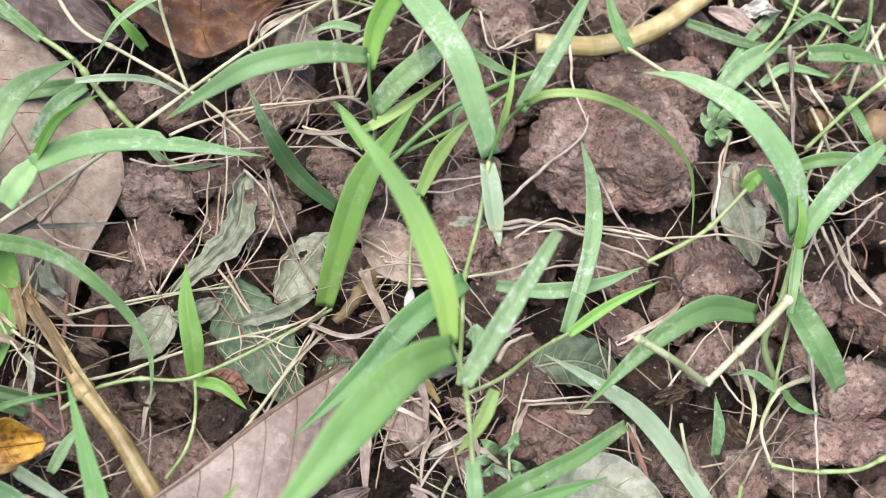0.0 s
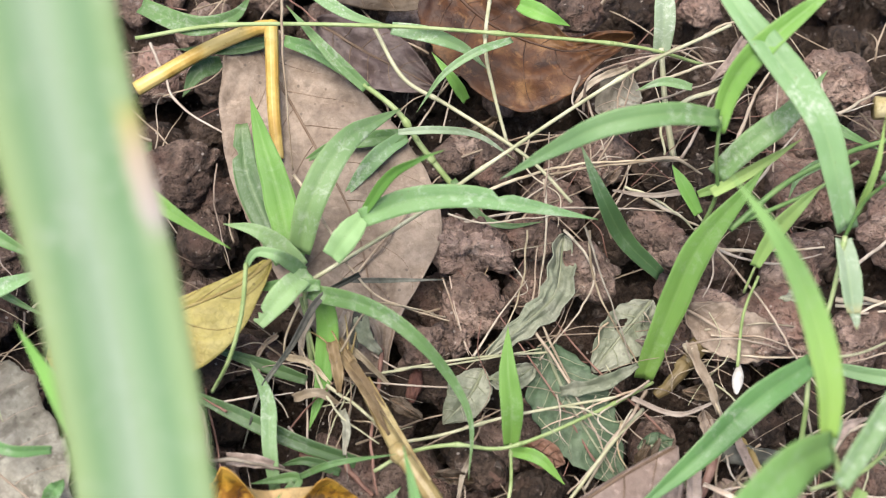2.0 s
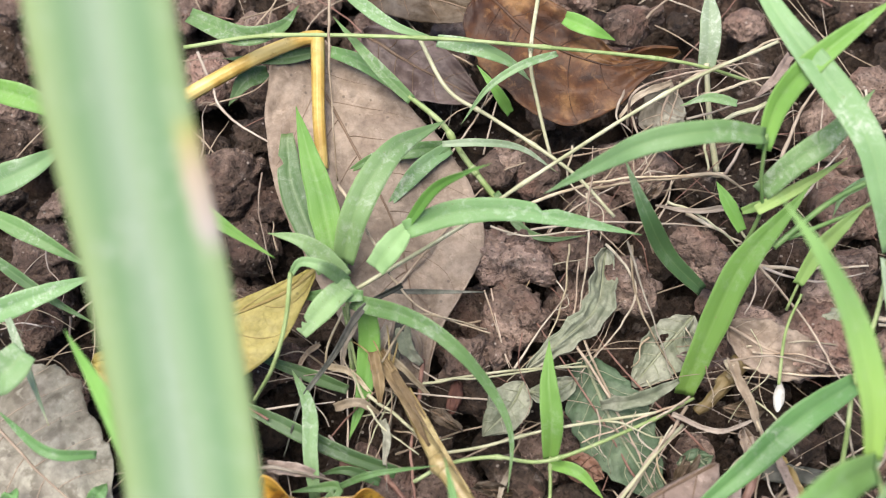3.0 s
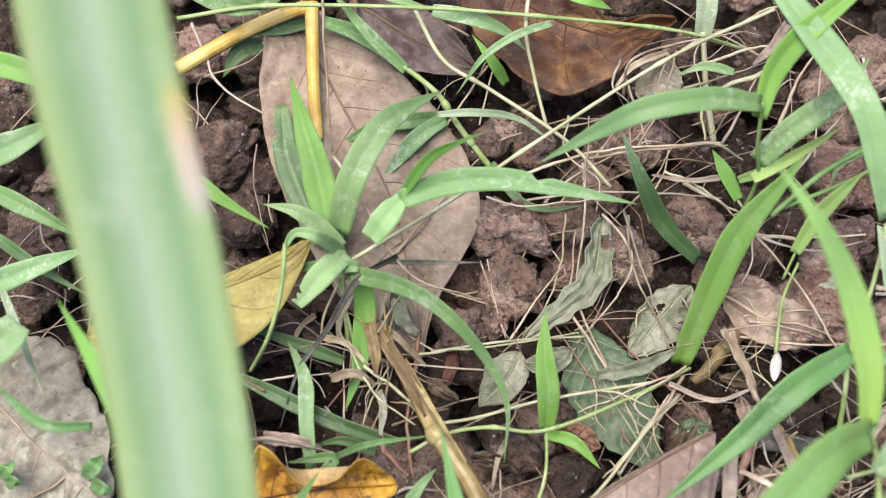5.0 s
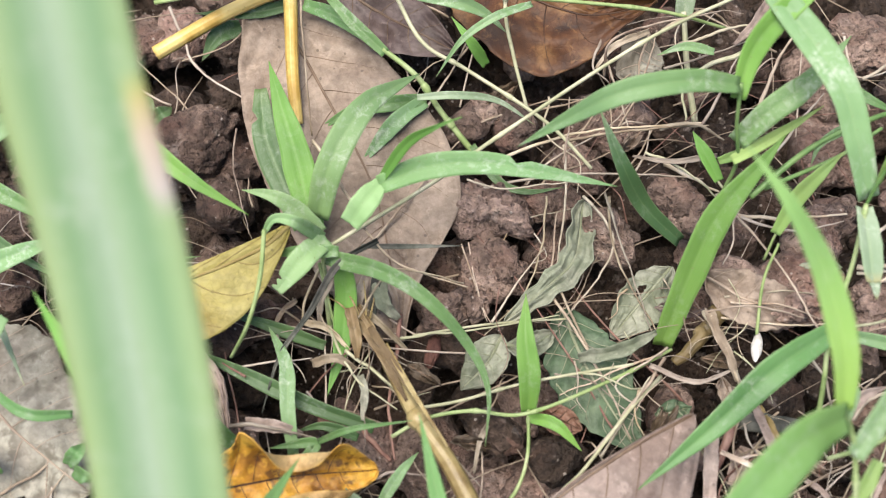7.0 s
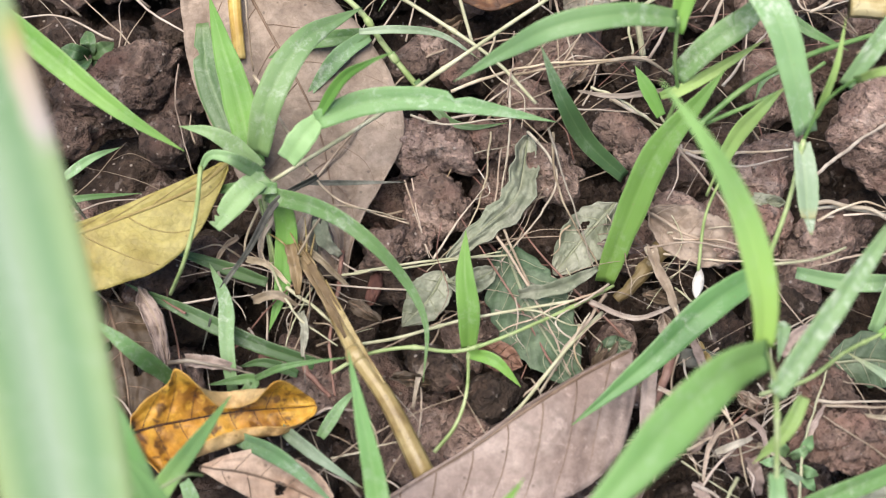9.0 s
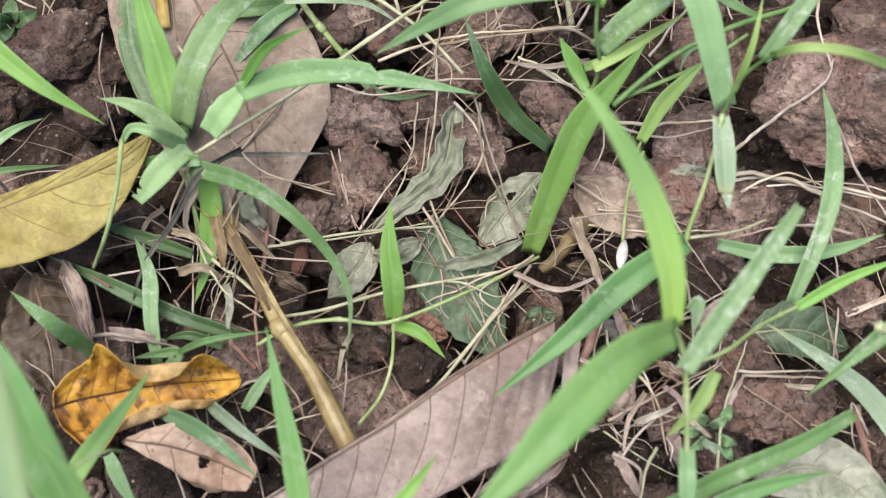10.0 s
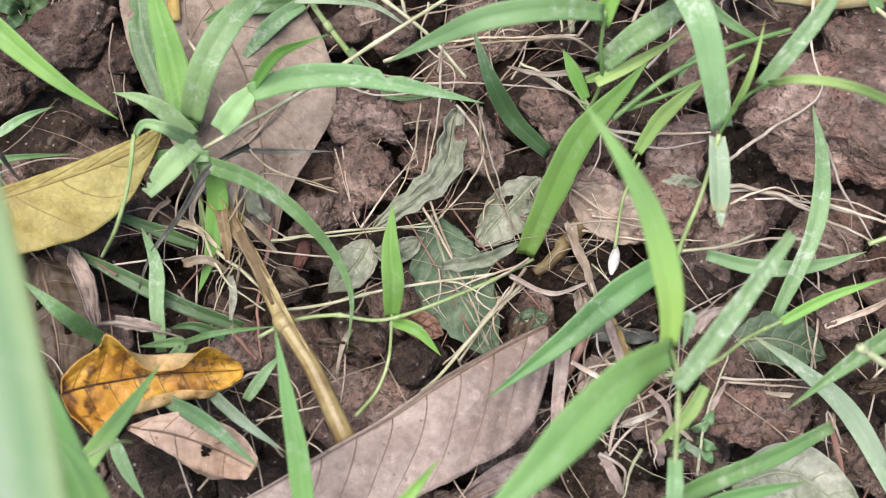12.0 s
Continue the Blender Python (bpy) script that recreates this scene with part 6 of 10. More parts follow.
blade(back_grass, [(0.0459, -0.0420, 0.0599), (0.0544, -0.0372, 0.0704), (0.0654, -0.0296, 0.0753), (0.0785, -0.0138, 0.0773)], 0.0079, "film", base=0.55, peak=0.4, fold=0.1, seed=140)
blade(back_grass, [(0.0449, -0.0469, 0.0574), (0.0571, -0.0399, 0.0602), (0.0721, -0.0310, 0.0651)], 0.0038, "lime", base=0.6, seed=141)
blade(back_grass, [(0.0309, -0.0845, 0.0026), (0.0352, -0.0739, 0.0232), (0.0425, -0.0591, 0.0443), (0.0539, -0.0481, 0.0593), (0.0599, -0.0414, 0.0640)], 0.0096, "vivid", base=0.3, peak=0.55, fold=0.18, twist=0, seed=142)
stem(back_grass, [(0.0517, -0.0543, 0.0487), (0.0690, -0.0401, 0.0541), (0.0866, -0.0308, 0.0572), (0.1072, -0.0218, 0.0563)], 0.00100, "stemdark")
stem(back_grass, [(0.0568, -0.0500, 0.0471), (0.0791, -0.0397, 0.0502), (0.0931, -0.0303, 0.0532)], 0.00075, "stemdark")
blade(back_grass, [(0.0776, -0.0135, 0.0573), (0.0873, -0.0223, 0.0582), (0.0998, -0.0273, 0.0556)], 0.0036, "green", base=0.7, seed=143)
blade(back_grass, [(0.0629, -0.0576, 0.0324), (0.0676, -0.0508, 0.0430), (0.0725, -0.0473, 0.0514), (0.0796, -0.0414, 0.0560)], 0.0052, "lime", base=0.25, peak=0.5, seed=144)
stem(back_grass, [(0.0614, -0.0616, 0.0221), (0.0636, -0.0565, 0.0325), (0.0665, -0.0516, 0.0390)], 0.00051, "stem")
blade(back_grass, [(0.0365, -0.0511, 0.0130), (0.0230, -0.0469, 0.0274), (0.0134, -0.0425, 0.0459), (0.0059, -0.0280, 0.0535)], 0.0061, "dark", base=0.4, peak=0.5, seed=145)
blade(back_grass, [(0.0450, -0.0424, 0.0379), (0.0404, -0.0360, 0.0426), (0.0361, -0.0291, 0.0454)], 0.0044, "bright", base=0.4, peak=0.5, seed=146)
stem(back_grass, [(0.0528, -0.0467, 0.0334), (0.0471, -0.0441, 0.0357), (0.0441, -0.0415, 0.0380)], 0.00048, "stempale")
blade(back_grass, [(0.0438, -0.0390, 0.0442), (0.0535, -0.0375, 0.0494), (0.0626, -0.0331, 0.0499)], 0.0031, "lime", seed=147)
blade(back_grass, [(0.0895, -0.0185, 0.0367), (0.0784, -0.0276, 0.0395), (0.0755, -0.0335, 0.0349)], 0.0032, "dusty", seed=148)
blade(back_grass, [(0.0458, 0.0064, 0.0400), (0.0359, 0.0066, 0.0421), (0.0271, 0.0057, 0.0379)], 0.0033, "dusty", seed=149)

# ---- the grass plant with notched blades

notched_grass = thing("grass_plant", (-0.0791, -0.0724, 0.0013), "green grass plant with chewed dusty blades", "grass", "grass plants")
stem(notched_grass, [(-0.0771, -0.0844, 0.0006), (-0.0794, -0.0712, 0.0114), (-0.0803, -0.0614, 0.0241)], 0.00097, "stem")
blade(notched_grass, [(-0.0840, -0.0565, 0.0205), (-0.0903, -0.0359, 0.0306), (-0.0963, -0.0201, 0.0365), (-0.1020, -0.0036, 0.0386)], 0.0102, "bright", base=0.5, peak=0.35, twist=8, fold=0.16, seed=150)
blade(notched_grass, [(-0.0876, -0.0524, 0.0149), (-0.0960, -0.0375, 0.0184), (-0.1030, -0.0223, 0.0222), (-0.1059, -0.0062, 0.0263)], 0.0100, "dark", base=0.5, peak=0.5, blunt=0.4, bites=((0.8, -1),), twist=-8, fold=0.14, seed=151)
blade(notched_grass, [(-0.0817, -0.0566, 0.0285), (-0.0774, -0.0455, 0.0436), (-0.0679, -0.0262, 0.0477), (-0.0518, -0.0032, 0.0347)], 0.0095, "film", base=0.5, peak=0.35, twist=10, fold=0.14, seed=152)
blade(notched_grass, [(-0.0702, -0.0655, 0.0418), (-0.0658, -0.0613, 0.0471), (-0.0604, -0.0530, 0.0478)], 0.0080, "fresh", base=0.6, peak=0.5, blunt=0.4, twist=0, fold=0.12, seed=153)
blade(notched_grass, [(-0.0615, -0.0548, 0.0477), (-0.0469, -0.0509, 0.0530), (-0.0297, -0.0488, 0.0532), (-0.0122, -0.0498, 0.0511), (0.0114, -0.0520, 0.0479)], 0.0080, "film", base=0.5, peak=0.25, bites=((0.585, -1),), twist=6, fold=0.14, seed=154)
blade(notched_grass, [(-0.0611, -0.0530, 0.0478), (-0.0531, -0.0494, 0.0632), (-0.0440, -0.0519, 0.0769), (-0.0368, -0.0509, 0.0810)], 0.0035, "bright", seed=155)
blade(notched_grass, [(-0.0801, -0.0629, 0.0300), (-0.0880, -0.0591, 0.0383), (-0.0949, -0.0572, 0.0425), (-0.1044, -0.0556, 0.0426)], 0.0062, "fresh", base=0.6, peak=0.3, twist=0, fold=0.15, seed=156)
blade(notched_grass, [(-0.0794, -0.0655, 0.0318), (-0.0857, -0.0680, 0.0456), (-0.0927, -0.0670, 0.0457), (-0.0962, -0.0702, 0.0414)], 0.0045, "fresh", base=0.6, blunt=0.3, seed=157)
stem(notched_grass, [(-0.0959, -0.0694, 0.0425), (-0.0954, -0.0859, 0.0426), (-0.0984, -0.0980, 0.0361), (-0.1055, -0.1015, 0.0181)], 0.00073, "stem")
blade(notched_grass, [(-0.0776, -0.0658, 0.0318), (-0.0833, -0.0736, 0.0352), (-0.0919, -0.0839, 0.0306)], 0.0078, "fresh", base=0.4, peak=0.5, blunt=0.5, bites=((0.85, 1), (0.93, 1)), twist=0, fold=0.10, seed=158)
blade(notched_grass, [(-0.0738, -0.0699, 0.0315), (-0.0847, -0.0703, 0.0314), (-0.0981, -0.0696, 0.0265)], 0.0045, "green", seed=159)
blade(notched_grass, [(-0.0779, -0.0697, 0.0265), (-0.0591, -0.0801, 0.0388), (-0.0449, -0.0887, 0.0384), (-0.0323, -0.0982, 0.0281), (-0.0256, -0.1101, 0.0220), (-0.0258, -0.1260, 0.0160)], 0.0056, "green", base=0.5, peak=0.08, twist=0, seed=160)
blade(notched_grass, [(-0.0727, -0.0723, 0.0263), (-0.0717, -0.0791, 0.0159), (-0.0730, -0.0927, 0.0063), (-0.0765, -0.1063, 0.0010)], 0.0072, "vivid", base=0.6, peak=0.35, twist=0, fold=0.15, seed=161)
blade(notched_grass, [(-0.0677, -0.0637, 0.0239), (-0.0569, -0.0623, 0.0220), (-0.0346, -0.0580, 0.0164)], 0.0017, "wither", seed=162)
blade(notched_grass, [(-0.0622, -0.0635, 0.0279), (-0.0739, -0.0735, 0.0292), (-0.0822, -0.0859, 0.0205), (-0.0912, -0.0990, 0.0141), (-0.0959, -0.1150, 0.0060)], 0.0020, "wither", fold=0.7, wave=0.2, seed=163)
blade(notched_grass, [(-0.0619, -0.0702, 0.0214), (-0.0632, -0.0792, 0.0129), (-0.0632, -0.0922, 0.0063)], 0.0032, "wither", seed=164)
stem(notched_grass, [(-0.0816, -0.0673, 0.0137), (-0.0854, -0.0775, 0.0110), (-0.0863, -0.0827, 0.0047)], 0.00048, "root")
blade(notched_grass, [(-0.0660, -0.0704, 0.0154), (-0.0679, -0.0775, 0.0130), (-0.0685, -0.0846, 0.0066)], 0.0029, "strawgrey", base=0.7, blunt=0.4, wave=0.25, fold=0.6, label='dry papery sheath', seed=165)
blade(notched_grass, [(-0.0602, -0.0692, 0.0135), (-0.0562, -0.0759, 0.0111), (-0.0567, -0.0831, 0.0047)], 0.0022, "strawgrey", base=0.7, blunt=0.4, wave=0.25, fold=0.6, label='dry papery sheath', seed=166)
blade(notched_grass, [(-0.0852, -0.0835, 0.0067), (-0.0773, -0.0869, 0.0105), (-0.0698, -0.0925, 0.0063)], 0.0022, "straw", base=0.7, blunt=0.4, wave=0.25, fold=0.6, label='dry papery sheath', seed=167)
blade(notched_grass, [(-0.0708, -0.0767, 0.0110), (-0.0610, -0.0850, 0.0126), (-0.0516, -0.0916, 0.0063)], 0.0025, "strawgrey", base=0.7, blunt=0.4, wave=0.25, fold=0.6, label='dry papery sheath', seed=168)
blade(notched_grass, [(-0.0764, -0.0720, 0.0173), (-0.0796, -0.0791, 0.0149), (-0.0802, -0.0861, 0.0085)], 0.0022, "strawgrey", base=0.7, blunt=0.4, wave=0.25, fold=0.6, label='dry papery sheath', seed=169)
blade(notched_grass, [(-0.0884, -0.0767, 0.0090), (-0.0924, -0.0818, 0.0107), (-0.0957, -0.0880, 0.0065)], 0.0016, "strawgrey", base=0.7, blunt=0.4, wave=0.25, fold=0.6, label='dry papery sheath', seed=170)

# ---- the leaning grass stems behind the flat leaf

leaning_grass = thing("grass_plant", (-0.0320, -0.0165, 0.0069), "leaning grass stems with narrow dusty blades", "grass", "grass plants")
stem(leaning_grass, [(-0.0317, -0.0210, 0.0123), (-0.0445, -0.0107, 0.0237), (-0.0527, -0.0034, 0.0327), (-0.0646, 0.0040, 0.0377)], 0.00114, "stem", nodes=(0.3, 0.6))
blade(leaning_grass, [(-0.0636, 0.0024, 0.0375), (-0.0766, 0.0124, 0.0429), (-0.0922, 0.0287, 0.0473)], 0.0043, "green", base=0.6, seed=171)
blade(leaning_grass, [(-0.0523, -0.0121, 0.0335), (-0.0391, -0.0120, 0.0355), (-0.0256, -0.0096, 0.0298), (-0.0123, -0.0118, 0.0195)], 0.0027, "pale", seed=172)
blade(leaning_grass, [(-0.0495, -0.0079, 0.0261), (-0.0638, -0.0116, 0.0276), (-0.0755, -0.0111, 0.0216), (-0.0887, -0.0162, 0.0150)], 0.0054, "green", base=0.6, seed=173)
blade(leaning_grass, [(-0.0501, -0.0084, 0.0260), (-0.0596, -0.0170, 0.0249), (-0.0718, -0.0270, 0.0116)], 0.0057, "dusty", base=0.5, peak=0.4, seed=174)
blade(leaning_grass, [(-0.0334, -0.0204, 0.0184), (-0.0243, -0.0318, 0.0150), (-0.0146, -0.0355, 0.0146), (-0.0020, -0.0323, 0.0130)], 0.0030, "dark", seed=175)
stem(leaning_grass, [(-0.1420, 0.0152, 0.0433), (-0.1112, 0.0188, 0.0478), (-0.0616, 0.0193, 0.0499), (-0.0251, 0.0199, 0.0480), (0.0251, 0.0213, 0.0422), (0.0522, 0.0223, 0.0324)], 0.00075, "stem", nodes=(0.16, 0.42, 0.62, 0.82))
stem(leaning_grass, [(-0.0783, -0.0659, 0.0258), (-0.0434, -0.0432, 0.0338), (-0.0247, -0.0272, 0.0356), (0.0209, 0.0011, 0.0513), (0.0552, 0.0161, 0.0614)], 0.00073, "stempale", nodes=(0.33, 0.42, 0.75))
stem(leaning_grass, [(-0.0620, 0.0241, 0.0426), (-0.0514, 0.0082, 0.0363), (-0.0356, 0.0010, 0.0313), (-0.0091, -0.0155, 0.0271), (0.0069, -0.0283, 0.0195)], 0.00076, "stempale", nodes=(0.35, 0.6))
stem(leaning_grass, [(-0.0224, 0.0414, 0.0492), (-0.0242, 0.0185, 0.0438), (-0.0204, 0.0048, 0.0338), (-0.0151, -0.0074, 0.0221)], 0.00076, "stempale", nodes=(0.35,))
blade(leaning_grass, [(-0.0155, 0.0174, 0.0476), (-0.0273, 0.0094, 0.0505), (-0.0381, 0.0031, 0.0456), (-0.0464, -0.0044, 0.0345)], 0.0029, "dusty", seed=176)
blade(leaning_grass, [(-0.0885, 0.0410, 0.0451), (-0.0719, 0.0280, 0.0452), (-0.0566, 0.0252, 0.0428)], 0.0047, "dusty", seed=177)
blade(leaning_grass, [(-0.0561, 0.0229, 0.0444), (-0.0425, 0.0193, 0.0459), (-0.0308, 0.0174, 0.0416), (-0.0229, 0.0158, 0.0334)], 0.0054, "dusty", base=0.5, seed=178)
blade(leaning_grass, [(-0.0297, 0.0074, 0.0262), (-0.0351, 0.0091, 0.0364), (-0.0422, 0.0157, 0.0414)], 0.0040, "bright", seed=179)
blade(leaning_grass, [(-0.0128, 0.0360, 0.0444), (-0.0042, 0.0306, 0.0456), (0.0050, 0.0296, 0.0414)], 0.0061, "bright", base=0.5, seed=180)
blade(leaning_grass, [(0.0376, 0.0260, 0.0329), (0.0377, 0.0335, 0.0420), (0.0369, 0.0507, 0.0486)], 0.0075, "pale", base=0.5, peak=0.5, seed=181)
stem(leaning_grass, [(0.0438, -0.0033, 0.0127), (0.0397, 0.0103, 0.0246), (0.0374, 0.0267, 0.0350)], 0.00117, "stempale")
blade(leaning_grass, [(-0.1422, 0.0291, 0.0434), (-0.1230, 0.0194, 0.0459), (-0.1100, 0.0234, 0.0465), (-0.1048, 0.0356, 0.0443)], 0.0070, "green", base=0.6, peak=0.4, seed=182)
blade(leaning_grass, [(-0.0980, 0.0264, 0.0310), (-0.1116, 0.0228, 0.0304), (-0.1317, 0.0229, 0.0284)], 0.0048, "dark", seed=183)
blade(leaning_grass, [(-0.0935, 0.0238, 0.0346), (-0.0812, 0.0179, 0.0357), (-0.0640, 0.0077, 0.0302)], 0.0051, "green", seed=184)
blade(leaning_grass, [(-0.1164, 0.0225, 0.0224), (-0.1236, 0.0174, 0.0236), (-0.1293, 0.0097, 0.0185)], 0.0069, "dark", seed=185)

# ---- the grass plant with kinked stems

kinked_grass = thing("grass_plant", (0.1900, -0.1193, 0.0000), "green grass plant with pale kinked stems and cut blades", "grass", "grass plants")
stem(kinked_grass, [(0.1851, -0.1232, 0.0100), (0.1743, -0.1149, 0.0300), (0.1759, -0.1077, 0.0450), (0.1807, -0.0925, 0.0553)], 0.00133, "stem", nodes=(0.02, 0.6))
blade(kinked_grass, [(0.1810, -0.0930, 0.0563), (0.1774, -0.1046, 0.0550), (0.1766, -0.1132, 0.0480)], 0.0038, "dusty", base=0.7, blunt=0.5, fold=0.5, label='pale leaf sheath', seed=186)
stem(kinked_grass, [(0.1987, -0.1229, 0.0080), (0.1892, -0.1133, 0.0300), (0.1819, -0.1022, 0.0501)], 0.00075, "stempale", nodes=(0.4,))
stem(kinked_grass, [(0.1790, -0.1352, 0.0040), (0.1777, -0.1232, 0.0300), (0.1812, -0.1095, 0.0400)], 0.00074, "stem", nodes=(0.5,))
blade(kinked_grass, [(0.1790, -0.1280, 0.0220), (0.1680, -0.1249, 0.0300), (0.1617, -0.1240, 0.0260)], 0.0032, "dusty", base=0.6, seed=187)
blade(kinked_grass, [(0.1810, -0.1280, 0.0220), (0.1818, -0.1364, 0.0280), (0.1918, -0.1382, 0.0240)], 0.0029, "green", base=0.6, seed=188)
stem(kinked_grass, [(0.1750, -0.1102, 0.0550), (0.1657, -0.1184, 0.0520), (0.1584, -0.1242, 0.0480)], 0.00141, "stempale", taper=1.0, nodes=(0.02,))
stem(kinked_grass, [(0.1584, -0.1242, 0.0480), (0.1526, -0.1289, 0.0450), (0.1468, -0.1332, 0.0420)], 0.00117, "stempale", taper=1.0, nodes=(0.02, 0.97))
stem(kinked_grass, [(0.1468, -0.1332, 0.0420), (0.1289, -0.1347, 0.0660), (0.1156, -0.1318, 0.0760)], 0.00121, "stemlight", nodes=(0.98,), taper=0.9)
blade(kinked_grass, [(0.1803, -0.0890, 0.0604), (0.1769, -0.0796, 0.0729), (0.1688, -0.0693, 0.0815), (0.1576, -0.0594, 0.0873), (0.1423, -0.0500, 0.0891), (0.1283, -0.0464, 0.0875)], 0.0086, "dusty", base=0.4, peak=0.4, twist=0, fold=0.12, seed=189)
blade(kinked_grass, [(0.1815, -0.0904, 0.0554), (0.1879, -0.0827, 0.0657), (0.1973, -0.0745, 0.0712), (0.2115, -0.0631, 0.0720)], 0.0079, "dusty", base=0.4, peak=0.6, blunt=0.5, seed=190)
blade(kinked_grass, [(0.1886, -0.0596, 0.0523), (0.1997, -0.0596, 0.0573), (0.2290, -0.0574, 0.0524)], 0.0050, "green", base=0.6, seed=191)
blade(kinked_grass, [(0.1808, -0.0894, 0.0554), (0.1778, -0.0788, 0.0609), (0.1743, -0.0623, 0.0570)], 0.0057, "green", base=0.5, blunt=0.4, seed=192)
blade(kinked_grass, [(0.1810, -0.0929, 0.0553), (0.1802, -0.0877, 0.0655), (0.1781, -0.0808, 0.0708)], 0.0038, "bright", seed=193)
blade(kinked_grass, [(0.1793, -0.1027, 0.0451), (0.1812, -0.1182, 0.0500), (0.1871, -0.1284, 0.0460), (0.1917, -0.1353, 0.0400)], 0.0097, "green", base=0.5, peak=0.6, blunt=0.6, seed=194)
blade(kinked_grass, [(0.1649, -0.1129, 0.0500), (0.1439, -0.1168, 0.0620), (0.1248, -0.1271, 0.0600), (0.1034, -0.1439, 0.0500)], 0.0080, "green", base=0.4, peak=0.3, seed=195)
blade(kinked_grass, [(0.1527, -0.1612, 0.0080), (0.1357, -0.1357, 0.0150), (0.1185, -0.1240, 0.0220), (0.1013, -0.1128, 0.0220)], 0.0068, "pale", base=0.5, peak=0.4, seed=196)
blade(kinked_grass, [(0.1571, -0.1465, 0.0120), (0.1572, -0.1394, 0.0200), (0.1558, -0.1304, 0.0260)], 0.0042, "green", base=0.5, peak=0.4, seed=197)
stem(kinked_grass, [(0.1918, -0.1234, 0.0200), (0.1859, -0.1253, 0.0210), (0.1800, -0.1280, 0.0220)], 0.00100, "stempale", nodes=(0.05,))
stem(kinked_grass, [(0.1800, -0.1280, 0.0220), (0.1746, -0.1344, 0.0210), (0.1713, -0.1419, 0.0200), (0.1731, -0.1525, 0.0180)], 0.00074, "stempale", nodes=(0.02,))
stem(kinked_grass, [(0.1731, -0.1525, 0.0180), (0.1816, -0.1546, 0.0180), (0.1891, -0.1556, 0.0180)], 0.00073, "stem", nodes=(0.02, 0.98))
stem(kinked_grass, [(0.1891, -0.1556, 0.0180), (0.2030, -0.1560, 0.0220), (0.2211, -0.1479, 0.0260)], 0.00085, "stem", nodes=(0.6,))
stem(kinked_grass, [(0.1753, -0.1129, 0.0300), (0.1763, -0.1075, 0.0360), (0.1772, -0.1053, 0.0400)], 0.00086, "stem")
stem(kinked_grass, [(0.1424, -0.0788, 0.0209), (0.1612, -0.0714, 0.0274), (0.1740, -0.0613, 0.0321), (0.1835, -0.0527, 0.0369)], 0.00091, "stem", nodes=(0.5,))
blade(kinked_grass, [(0.1777, -0.0575, 0.0344), (0.1802, -0.0554, 0.0386), (0.1860, -0.0522, 0.0389)], 0.0058, "bright", seed=198)
stem(kinked_grass, [(0.1540, -0.1572, 0.0000), (0.1447, -0.1476, 0.0200), (0.1424, -0.1401, 0.0260)], 0.00072, "stempale")
stem(kinked_grass, [(0.1604, -0.1678, 0.0100), (0.1609, -0.1597, 0.0200)], 0.00084, "stem")

# ---- grass at the far edge

far_grass = thing("grass_plant", (0.2206, -0.0071, 0.0082), "tangled green grass stems at the edge", "grass", "grass plants")
stem(far_grass, [(0.2433, -0.0128, 0.0474), (0.2233, -0.0249, 0.0359), (0.2110, -0.0324, 0.0210)], 0.00096, "stem", nodes=(0.55,))
blade(far_grass, [(0.1765, -0.0152, 0.0271), (0.1857, -0.0064, 0.0363), (0.2042, 0.0042, 0.0397)], 0.0083, "dusty", base=0.5, peak=0.5, seed=199)
blade(far_grass, [(0.2131, -0.0003, 0.0371), (0.2277, -0.0015, 0.0389), (0.2461, -0.0034, 0.0347)], 0.0070, "green", base=0.5, seed=200)
stem(far_grass, [(0.2094, 0.0184, 0.0518), (0.2009, 0.0037, 0.0437), (0.1863, -0.0058, 0.0283)], 0.00083, "stem")
stem(far_grass, [(0.2272, 0.0187, 0.0518), (0.2176, 0.0043, 0.0397), (0.2098, 0.0015, 0.0294)], 0.00084, "stem")
stem(far_grass, [(0.2373, 0.0189, 0.0519), (0.2356, 0.0045, 0.0398), (0.2240, -0.0079, 0.0281)], 0.00084, "stemdark")
blade(far_grass, [(0.2046, 0.0065, 0.0401), (0.2161, 0.0096, 0.0465), (0.2331, 0.0033, 0.0396)], 0.0033, "green", seed=201)
blade(far_grass, [(0.1708, 0.0179, 0.0317), (0.1942, 0.0072, 0.0322), (0.2193, 0.0040, 0.0297)], 0.0041, "dark", seed=202)
blade(far_grass, [(0.1438, -0.0012, 0.0390), (0.1378, 0.0061, 0.0460), (0.1341, 0.0193, 0.0519)], 0.0050, "green", base=0.6, seed=203)
stem(far_grass, [(0.1428, -0.0000, 0.0391), (0.1549, -0.0129, 0.0414), (0.1723, -0.0242, 0.0400)], 0.00080, "stempale")
blade(far_grass, [(0.1814, -0.0229, 0.0161), (0.1843, -0.0126, 0.0234), (0.1948, -0.0081, 0.0280)], 0.0044, "dark", seed=204)
blade(far_grass, [(0.1959, -0.0081, 0.0280), (0.2063, -0.0035, 0.0327), (0.2267, -0.0055, 0.0284)], 0.0037, "dusty", seed=205)

# ---- grass at the near edge and the blade close to the lens

